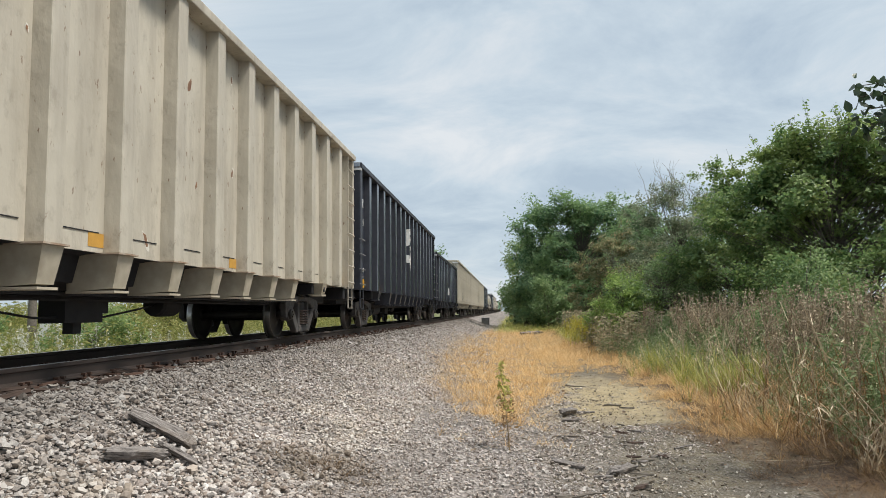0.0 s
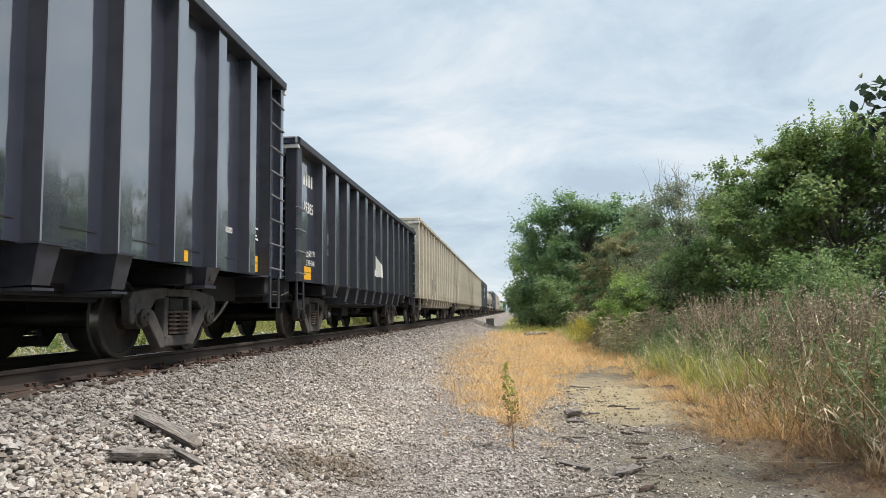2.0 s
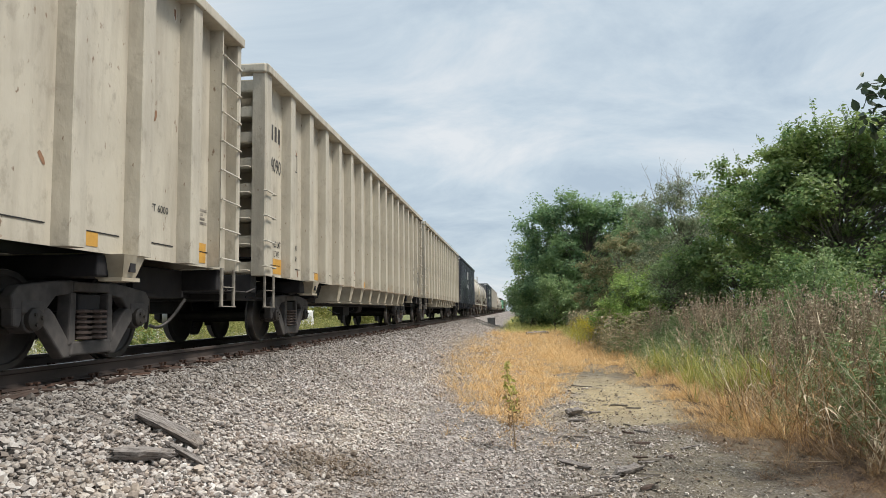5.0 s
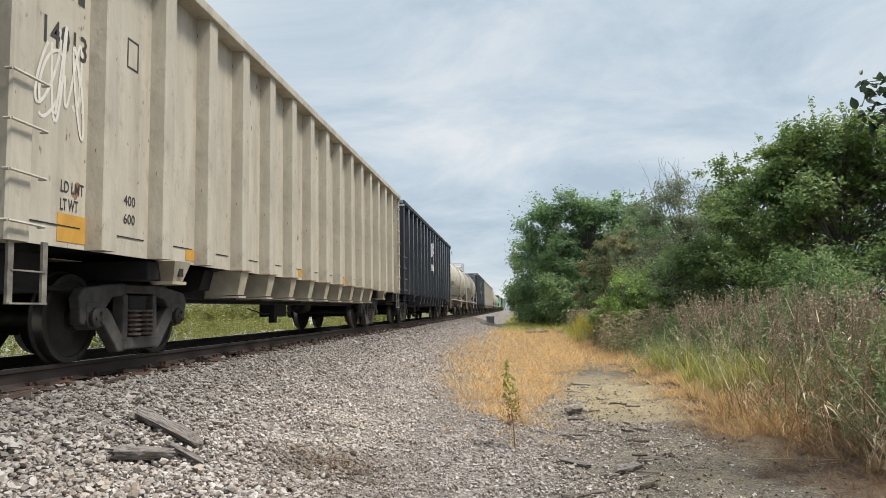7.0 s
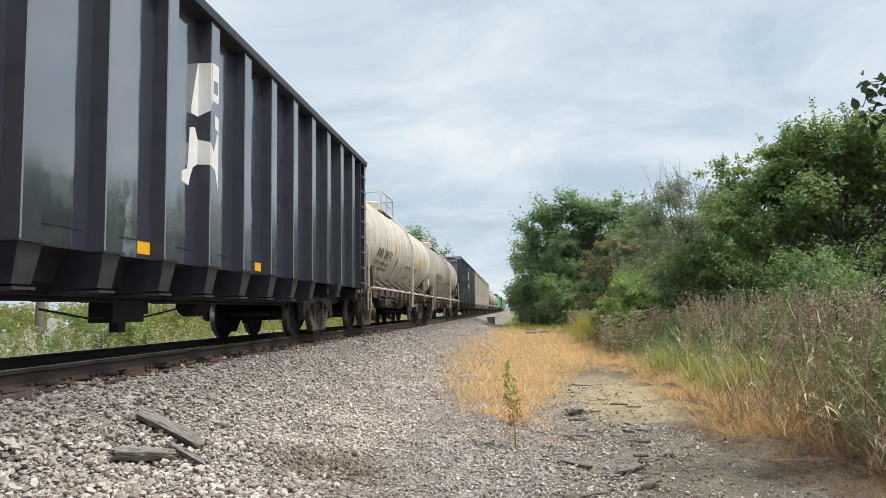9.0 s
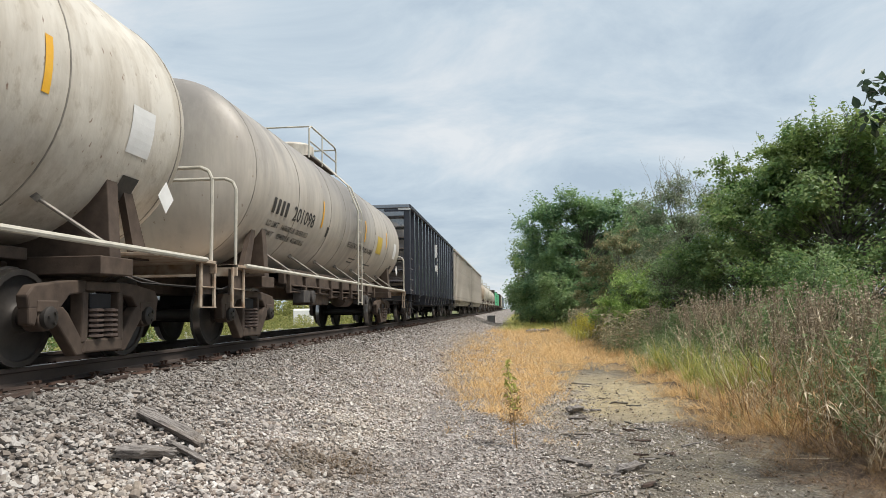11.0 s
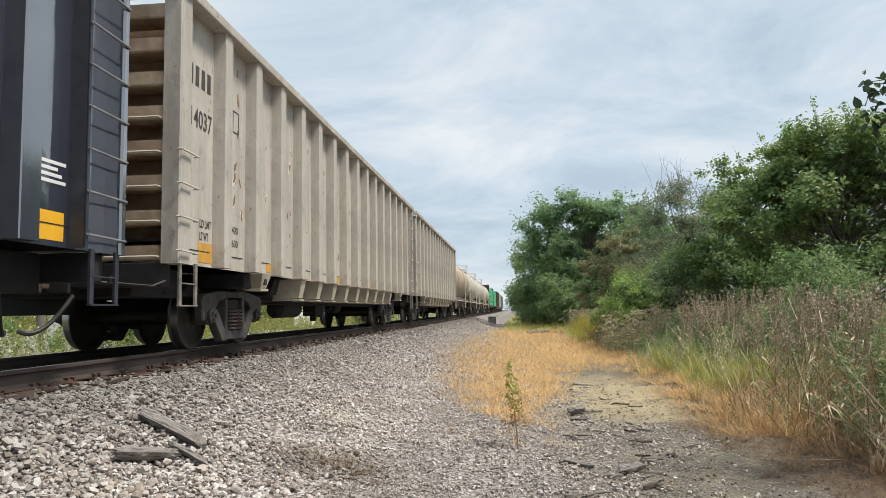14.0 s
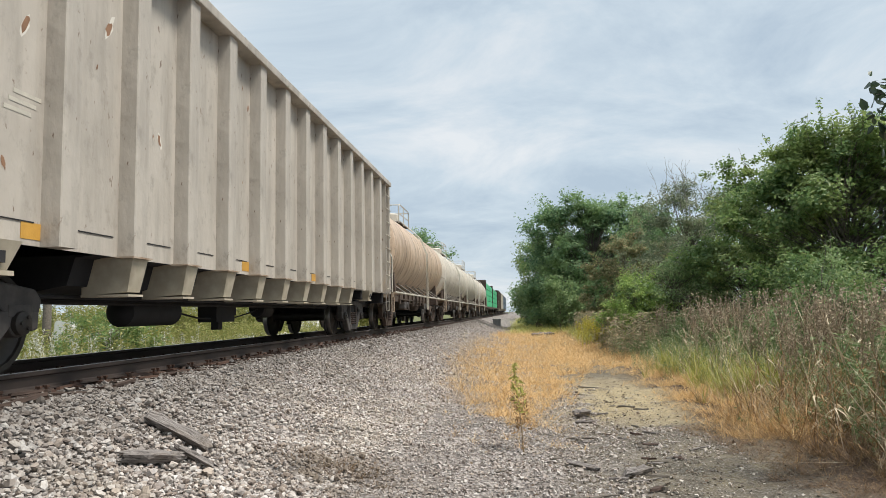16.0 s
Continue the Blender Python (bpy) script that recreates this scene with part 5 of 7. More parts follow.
def tree(name, label, x, y, blobs, leaf, count, size, seed, trunk=0.16, base=None, bare=0, slim=0.55, tips_per=46, spread=0.34, category="tree"):
    """A tapered trunk, limbs that reach into a crown of leaf clumps. blobs: (dx, dy, z, rx, ry, rz) of the crown's masses."""
    rs = np.random.RandomState(seed)
    rr = random.Random(seed)
    z0 = float(land(x, y)) if base is None else base
    ob = thing(name, label, category, "", pose(x, y, z0))
    wood = Shape()
    top = 0.72 * (max(b[2] + b[5] * 0.5 for b in blobs) - z0)
    pts, lean = [Vector((0, 0, -0.15))], Vector((rr.uniform(-0.1, 0.1), rr.uniform(-0.1, 0.1), 1))
    for i in range(1, 7):
        pts.append(Vector((lean.x * top * i / 6 + rr.uniform(-0.12, 0.12), lean.y * top * i / 6 + rr.uniform(-0.12, 0.12), top * i / 6)))
    for i in range(6):
        wood.rod(pts[i], pts[i + 1], trunk * (1 - i / 7.5), 8, trunk * (1 - (i + 1) / 7.5))
    vol = np.array([b[3] * b[4] * b[5] for b in blobs]) ** (2 / 3)
    tips = []
    for b, w in zip(blobs, vol / vol.sum()):
        m = max(10, int(w * count / tips_per))
        k = max(8, int(9 + 7 * (b[3] * b[4] * b[5]) ** (1 / 3)))
        sub = rs.normal(size=(k, 3))
        sub /= np.linalg.norm(sub, axis=1)[:, None]
        hub = sub * rs.uniform(0.5, 1.06, (k, 1))
        own = rs.randint(0, k, m)
        d = rs.normal(size=(m, 3))
        d /= np.linalg.norm(d, axis=1)[:, None]
        rad = rs.uniform(0.1, 1, m) ** 0.5 * rs.uniform(0.24, 0.44, k)[own]
        d[:, 2] *= 0.55
        p = (hub[own] + d * rad[:, None]) * np.array(b[3:6]) + np.array([b[0], b[1], b[2] - z0])
        keep = p[:, 2] > 0.15
        face = d + sub[own] * 0.7
        tips.append(np.concatenate([p, face], 1)[keep])
    tips = np.concatenate(tips)
    for i in range(0, len(tips), 3):
        p = Vector(tips[i, :3])
        k = min(5, max(1, int(p.z / top * 5 - rr.uniform(0.4, 1.6))))
        a = pts[k]
        mid = a.lerp(p, 0.55) + Vector((rr.uniform(-0.2, 0.2), rr.uniform(-0.2, 0.2), rr.uniform(-0.05, 0.3)))
        r = 0.008 + 0.11 * trunk * (1 - k / 7)
        wood.rod(a, mid, r, 5, r * 0.6)
        wood.rod(mid, p, r * 0.6, 4, 0.006)
    # shoots that stand out beyond the crown's outline
    mid = tips[:, :3].mean(0)
    out = tips[:, :3] - mid
    out /= np.linalg.norm(out, axis=1)[:, None] + 1e-9
    reach = np.linalg.norm((tips[:, :3] - mid) / tips[:, :3].std(0), axis=1)
    rim = np.where((reach > np.quantile(reach, 0.6)) & (out[:, 2] > -0.15) & (np.arange(len(tips)) % 3 == 0))[0]
    big = size / 0.11
    shoots = []
    for i in rs.choice(rim, len(rim)):
        p = tips[i, :3]
        g = out[i] + np.array([rs.normal(0, 0.35), rs.normal(0, 0.35), 0.55])
        g /= np.linalg.norm(g)
        L = rs.uniform(0.25, 0.95) * big
        q = p + g * L
        wood.rod(p, q, 0.007, 3, 0.003)
        m = rs.randint(9, 18)
        t = rs.uniform(0.15, 1.0, m)[:, None]
        shoots.append(p + (q - p) * t + rs.normal(0, 0.055 * big, (m, 3)))
    part("trunk", wood, M_BARK, ob, "grey-brown trunk and limbs")
    n = len(tips)
    per = np.maximum(4, rs.poisson(count / n, n))
    idx = np.repeat(np.arange(n), per)
    off = rs.normal(size=(len(idx), 3)) * spread * np.array([1, 1, 0.7])
    sc = rs.uniform(0.6, 1.35, n)[idx][:, None]
    c = tips[idx, :3] + off * sc
    V0, F = leaves(rs, c, np.full(len(c), size), 0.75, tips[idx, 3:], slim)
    V1, F1 = leaves(rs, np.concatenate(shoots), np.full(sum(map(len, shoots)), size * 0.95), 0.5, None, slim)
    V0, F = np.concatenate([V0, V1]), np.concatenate([F, F1 + len(V0)])
    part("crown", quick_mesh("crown", V0, F, leaf), None, ob, "crown of many small leaves")
    if bare:
        for _ in range(bare):
            tw = Shape()
            b = blobs[0]
            p = Vector((b[0] + rr.uniform(-0.6, 0.6) * b[3], b[1] + rr.uniform(-0.5, 0.5) * b[4], b[2] - z0 + b[5] * 0.6))
            d = Vector((rr.uniform(-0.8, 0.6), rr.uniform(-0.3, 0.3), 1)).normalized()
            r = 0.022
            for _ in range(5):
                q = p + d * rr.uniform(0.25, 0.5)
                tw.rod(p, q, r, 4, r * 0.75)
                for _ in range(2):
                    e = (d + Vector((rr.uniform(-1, 1), rr.uniform(-0.6, 0.6), rr.uniform(-0.1, 0.6)))).normalized()
                    tw.rod(q, q + e * rr.uniform(0.2, 0.5), r * 0.5, 3, 0.004)
                p, r = q, r * 0.75
                d = (d + Vector((rr.uniform(-0.4, 0.4), 0, rr.uniform(-0.2, 0.2)))).normalized()
            part("bare_twig", tw, M_DEADWOOD, ob, "bleached bare twig")
    return ob


HEDGE = dict(tips_per=48, spread=0.145)
tree("tree", "broad leafy green tree behind tall weeds", 9.9, 22.0,
     [(0, 0, 3.0, 2.6, 2.4, 2.6), (1.2, 0.3, 4.4, 1.9, 1.8, 1.7), (-0.9, 0.2, 4.4, 1.7, 1.5, 1.5), (0.8, -0.6, 1.4, 2.4, 2.0, 2.0), (-2.0, 0.4, 3.2, 1.5, 1.5, 1.7), (1.6, -0.8, 3.2, 1.9, 1.5, 1.9), (0.1, 0.2, 4.8, 1.3, 1.0, 0.95), (1.8, 0, 4.9, 1.3, 1.0, 0.95)],
     M_LEAF, 80000, 0.115, 21, 0.2, tips_per=46, spread=0.16)
tree("tree", "leafy green tree in the hedgerow", 8.8, 27.0,
     [(0, 0, 3.2, 2.0, 2.0, 2.3), (-0.8, 0, 1.6, 2.2, 1.8, 1.9), (1.6, 0, 2.0, 2.2, 1.8, 2.0), (0.3, 0, 4.9, 1.2, 1.0, 1.3), (-0.8, 0, 4.7, 0.9, 0.9, 1.2)],
     M_LEAF, 34000, 0.118, 22, 0.16, **HEDGE)
tree("tree", "thin grey-green tree with bare twigs", 7.3, 32.0,
     [(0, 0, 3.4, 2.2, 1.9, 2.3), (-1.2, 0, 1.8, 1.8, 1.6, 1.8), (0.8, 0, 1.5, 2.0, 1.8, 1.7), (-0.4, 0, 4.9, 1.3, 1.2, 1.2), (1.2, 0, 4.5, 1.2, 1.2, 1.3)],
     M_LEAFGREY, 34000, 0.10, 23, 0.14, None, 11, 0.38, **HEDGE)
tree("tree", "dense dark green tree beside the track", 5.6, 57.0,
     [(0, 0, 6.0, 3.2, 3.4, 3.5), (2.4, 0.6, 6.6, 2.6, 2.8, 2.9), (4.2, 0.6, 5.9, 2.2, 2.6, 2.9), (-2.5, 0, 6.5, 2.3, 2.4, 2.7), (-3.4, 1.0, 4.2, 1.6, 1.8, 2.4), (1.5, -1.5, 2.0, 4.2, 2.6, 2.8), (-2.6, 0, 1.6, 2.4, 2.0, 2.2), (1.0, 0, 8.2, 2.4, 1.6, 1.2), (-1.2, 0, 8.2, 2.0, 1.6, 1.1)],
     M_LEAFDARK, 62000, 0.185, 24, 0.26, None, 0, 0.6, tips_per=46, spread=0.3)
tree("tree", "dark green tree behind the hedgerow", 10.6, 52.0,
     [(0, 0, 5.6, 2.4, 2.2, 2.9), (-1.8, 0, 4.2, 2.0, 2.0, 2.6), (1.4, 0, 4.0, 2.4, 2.2, 2.8), (0, 0, 1.8, 3.0, 2.4, 2.4)],
     M_LEAFDARK, 20000, 0.18, 34, 0.22, None, 0, 0.6, tips_per=46, spread=0.3)
tree("tree", "pale green tree at the edge of the line", 1.7, 64.0,
     [(0, 0, 4.0, 1.7, 2.0, 2.2), (-0.7, 0, 5.4, 1.1, 1.4, 1.3), (0.9, 0, 2.0, 1.9, 2.0, 2.2)],
     M_LEAF, 13000, 0.19, 25, 0.16, None, 0, 0.5, tips_per=44, spread=0.34)
tree("tree", "brownish half-dry tree in the hedgerow", 6.1, 44.0,
     [(0, 0, 3.3, 1.8, 1.8, 2.2), (1.6, 0, 2.6, 1.7, 1.6, 2.2), (-1.0, 0, 1.8, 1.7, 1.6, 1.8), (0.5, 0, 4.6, 1.1, 1.0, 1.1)],
     M_LEAFDRYISH, 15000, 0.14, 26, 0.13, None, 0, 0.5, **HEDGE)
tree("tree", "dark green tree behind the hedgerow", 10.8, 36.0, [(0, 0, 2.2, 2.4, 2.0, 2.6), (-1.5, 0, 1.4, 1.8, 1.6, 2.0), (1.6, 0, 1.6, 2.0, 1.8, 2.2)],
     M_LEAFDARK, 14000, 0.13, 35, 0.14, None, 0, 0.55, tips_per=44, spread=0.2)
tree("shrub", "fresh green shrub among weeds", 4.1, 27.0, [(0, 0, 0.85, 0.7, 0.8, 0.75), (0.7, 0.2, 0.55, 0.75, 0.7, 0.7), (-0.55, 0, 0.3, 0.6, 0.6, 0.6), (0.1, 0, 0.0, 0.9, 0.7, 0.7), (0.5, 0.1, 1.3, 0.35, 0.35, 0.5)],
     M_LEAFBRIGHT, 9000, 0.095, 27, 0.05, None, 0, 0.4, tips_per=34, spread=0.15, category="shrub")
for k, (x, y) in enumerate(((1.3, 58.0), (3.0, 52.0), (0.6, 66.0))):
    tree("shrub", "green scrub at the foot of the trees", x, y, [(0, 0, 0.9, 1.1, 1.2, 1.8), (0.9, 0, 0.4, 1.2, 1.2, 1.4), (-0.5, 0, 1.9, 0.6, 0.8, 1.2)],
         M_LEAFMID, 4500, 0.17, 70 + k, 0.06, None, 0, 0.5, tips_per=36, spread=0.28, category="shrub")
tree("shrub", "young light green tree standing in weeds", 6.5, 16.0, [(0, 0, 0.5, 0.55, 0.6, 0.8), (0.15, 0, 1.15, 0.28, 0.3, 0.55), (-0.6, 0, 0.2, 0.7, 0.6, 0.6), (0.55, 0, 0.5, 0.5, 0.5, 0.6), (0.75, 0, 0.9, 0.2, 0.2, 0.4)],
     M_LEAFMID, 5200, 0.085, 28, 0.045, None, 0, 0.4, tips_per=30, spread=0.11, category="shrub")
tree("shrub", "green shrub in the hedgerow", 5.7, 27.5, [(0, 0, 1.0, 1.5, 1.4, 1.5), (1.6, 0, 1.1, 1.6, 1.4, 1.6), (-1.0, 0, 0.4, 1.1, 1.2, 1.1), (0.6, 0, 2.0, 0.8, 0.8, 0.9)],
     M_LEAFMID, 15000, 0.105, 29, 0.08, None, 0, 0.45, tips_per=44, spread=0.2, category="shrub")
tree("shrub", "green shrub in the hedgerow", 7.8, 20.0, [(0, 0, 0.7, 1.5, 1.3, 1.5), (1.8, 0, 0.8, 1.6, 1.4, 1.6)],
     M_LEAF, 16000, 0.10, 30, 0.08, None, 0, 0.45, tips_per=44, spread=0.2, category="shrub")
for x, y, k in ((-13.5, 22.0, 0), (-16.5, 27.0, 1), (-19.0, 23.0, 2), (-22.0, 44.0, 3), (-31.0, 52.0, 4)):
    g = 1.0 if k < 3 else 1.5
    tree("shrub", "leafy green bush beyond the track", x, y, [(0, 0, -0.1, 1.2 * g, 1.0 * g, 1.0 * g), (1.1 * g, 0.3, -0.3, 1.0 * g, 1.0 * g, 0.9 * g), (-0.9 * g, 0.2, -0.4, 0.9 * g, 0.9 * g, 0.8 * g)],
         M_FIELD if k % 2 else M_LEAF, 5000, 0.10 * g, 60 + k, 0.06, None, 0, 0.45, tips_per=40, spread=0.2, category="shrub")
tree("tree", "distant tree beside the track", 1.5, 120.0, [(0, 0, 3.0, 2.4, 2.6, 3.2), (2.6, 0, 3.0, 2.6, 2.6, 3.0), (6, 0, 4.2, 4, 4, 4)],
     M_LEAFDARK, 7000, 0.36, 31, 0.2, None, 0, 0.6, tips_per=30, spread=0.7)
# unseen row added so that the black wagons' sides mirror dark trees, not sky
for k in range(9):
    tree("tree", "added distant tree, hidden behind nearer trees, for dark reflections", 9.0 + 2.0 * (k % 2), 84.0 + 24 * k, [(0, 0, 5.5, 4.5, 7.0, 4.2), (0.5, 6, 4.0, 4.0, 6.0, 3.8), (-0.5, -6, 4.5, 4.0, 6.0, 4.0)],
         M_LEAFDARK, 5000, 0.5, 80 + k, 0.25, None, 0, 0.6, tips_per=26, spread=0.8)
tree("tree", "distant tree beyond the railway line", -17.0, 125.0, [(0, 0, 12.0, 2.6, 3.2, 3.6), (-3, 0, 9.6, 2.6, 3.2, 4.0), (2.0, 0, 8.6, 2.5, 2.5, 4.0)],
     M_LEAFDARK, 9000, 0.36, 32, 0.3, None, 0, 0.6, tips_per=30, spread=0.6)


def plant_kinds(seed):
    """Templates of weeds as (vertices, faces): dead stalks with seed heads, leafy stalks, tufts."""
    rs = np.random.RandomState(seed)

    def blade(p, d, length, width, bend, n=3):
        side = np.cross(d, (0, 0, 1.0))
        side = side / (np.linalg.norm(side) + 1e-9) * width
        vs, fs = [], []
        q, e = np.array(p, float), np.array(d, float)
        for i in range(n + 1):
            w = side * (1 - i / n) * 0.5
            vs += [q - w, q + w]
            e = e + np.array([0, 0, -bend / n])
            e /= np.linalg.norm(e)
            q = q + e * length / n
        for i in range(n):
            fs.append((2 * i, 2 * i + 1, 2 * i + 3))
            fs.append((2 * i, 2 * i + 3, 2 * i + 2))
        return np.array(vs), np.array(fs)

    def join(parts):
        V0, F, o = [], [], 0
        for v, f in parts:
            V0.append(v)
            F.append(f + o)
            o += len(v)
        return np.concatenate(V0), np.concatenate(F)

    def stalk(p, q, w):
        p, q = np.array(p, float), np.array(q, float)
        a, b = np.array([w, 0, 0]), np.array([-w / 2, w * 0.87, 0])
        c = -a - b
        vs = np.array([p + a, p + b, p + c, q + a * 0.5, q + b * 0.5, q + c * 0.5])
        fs = np.array([(0, 1, 4), (0, 4, 3), (1, 2, 5), (1, 5, 4), (2, 0, 3), (2, 3, 5)])
        return vs, fs

    dead, leafy, tuft, stem, blade_tuft = [], [], [], [], []
    for k in range(6):
        h = 1.0
        a = rs.uniform(-0.10, 0.10, 2)
        # dock: upright branches beaded with seed
        parts = [stalk((0, 0, 0), (a[0] * 0.5, a[1] * 0.5, h * 0.5), 0.0065), stalk((a[0] * 0.5, a[1] * 0.5, h * 0.5), (a[0], a[1], h), 0.004)]
        heads = []
        for _ in range(9):
            z = rs.uniform(0.32, 0.80)
            ang = rs.uniform(0, 6.28)
            l = rs.uniform(0.05, 0.13)
            p = np.array([a[0] * z, a[1] * z, z])
            q = p + np.array([math.cos(ang) * l, math.sin(ang) * l, rs.uniform(0.14, 0.32)])
            parts.append(stalk(p, q, 0.003))
            t = rs.uniform(0.25, 1.05, 7)[:, None]
            heads.append(p + (q - p) * t + rs.normal(0, 0.007, (7, 3)))
        t = rs.uniform(0.66, 1.03, 24)[:, None]
        heads.append(np.array([[a[0], a[1], 1.0]]) * t + rs.normal(0, 0.010, (24, 3)))
        parts.append(leaves(rs, np.concatenate(heads), np.full(sum(map(len, heads)), 0.026), 0.2, None, 0.6))
        dead.append(join(parts))
        # leafy weed
        parts = [stalk((0, 0, 0), (a[0], a[1], h), 0.006)]
        z = rs.uniform(0.12, 1.0, 38)
        ang = rs.uniform(0, 6.28, 38)
        r = rs.uniform(0.02, 0.16, 38) * (1.2 - z * 0.7)
        c = np.stack([a[0] * z + np.cos(ang) * r, a[1] * z + np.sin(ang) * r, z], -1)
        parts.append(leaves(rs, c, np.full(38, 0.085), 0.5, None, 0.34))
        leafy.append(join(parts))
        # tuft of fine grass
        parts = []
        for _ in range(12):
            ang = rs.uniform(0, 6.28)
            d = np.array([math.cos(ang) * 0.45, math.sin(ang) * 0.45, 1.0])
            d /= np.linalg.norm(d)
            parts.append(blade((rs.normal(0, 0.06), rs.normal(0, 0.06), 0), d, rs.uniform(0.6, 1.1), 0.018, rs.uniform(0.4, 1.3), 2))
        tuft.append(join(parts))
        # broad arching blades
        parts = []
        for _ in range(9):
            ang = rs.uniform(0, 6.28)
            d = np.array([math.cos(ang) * 0.35, math.sin(ang) * 0.35, 1.0])
            d /= np.linalg.norm(d)
            parts.append(blade((rs.normal(0, 0.05), rs.normal(0, 0.05), 0), d, rs.uniform(0.6, 1.15), 0.026, rs.uniform(0.5, 1.7), 4))
        blade_tuft.append(join(parts))
        # bare straw stem with a few side stems and hanging dry leaves
        m = np.array([a[0] * 0.4, a[1] * 0.4, 0.5])
        parts = [stalk((0, 0, 0), m, 0.0075), stalk(m, (a[0] * 1.4, a[1] * 1.4, 1.0), 0.0055)]
        for _ in range(5):
            z = rs.uniform(0.25, 0.9)
            ang = rs.uniform(0, 6.28)
            p = np.array([a[0] * z, a[1] * z, z])
            l = rs.uniform(0.06, 0.2)
            parts.append(stalk(p, p + np.array([math.cos(ang) * l, math.sin(ang) * l, l * rs.uniform(0.3, 1.5)]), 0.0035))
            ang = rs.uniform(0, 6.28)
            parts.append(blade(p, np.array([math.cos(ang), math.sin(ang), 0.5]) / 1.118, rs.uniform(0.1, 0.3), 0.02, 1.8, 2))
        stem.append(join(parts))
    return dead, leafy, tuft, stem, blade_tuft


DEAD, LEAFY, TUFT, STEM, BLADES = plant_kinds(77)


def scatter(name, kinds, mat, xs, ys, heights, label, category, seed, tilt=0.18, wide=1.0, base=None):
    """Many plants of a few kinds, turned, leaned and sized one by one, as one object."""
    rs = np.random.RandomState(seed)
    which = rs.randint(0, len(kinds), len(xs))
    V0, F, o = [], [], 0
    zs = land(xs, ys) - 0.02 if base is None else base
    for k, (v, f) in enumerate(kinds):
        sel = np.where(which == k)[0]
        if not len(sel):
            continue
        n = len(sel)
        a = rs.uniform(0, 6.28, n)
        c, s = np.cos(a), np.sin(a)
        h = heights[sel]
        w = h * wide * rs.uniform(0.8, 1.3, n)
        lx, ly = rs.normal(0, tilt, n), rs.normal(0, tilt, n)
        X = (v[None, :, 0] * c[:, None] - v[None, :, 1] * s[:, None]) * w[:, None]
        Y = (v[None, :, 0] * s[:, None] + v[None, :, 1] * c[:, None]) * w[:, None]
        Z = v[None, :, 2] * h[:, None]
        X = X + Z * lx[:, None] + xs[sel][:, None]
        Y = Y + Z * ly[:, None] + ys[sel][:, None]
        Z = Z * (1 - 0.5 * (lx ** 2 + ly ** 2))[:, None] + zs[sel][:, None]
        V0.append(np.stack([X, Y, Z], -1).reshape(-1, 3))
        F.append((f[None] + (np.arange(n) * len(v))[:, None, None]).reshape(-1, 3) + o)
        o += n * len(v)
    return stuff(name, quick_mesh(name, np.concatenate(V0), np.concatenate(F), mat), label, category)


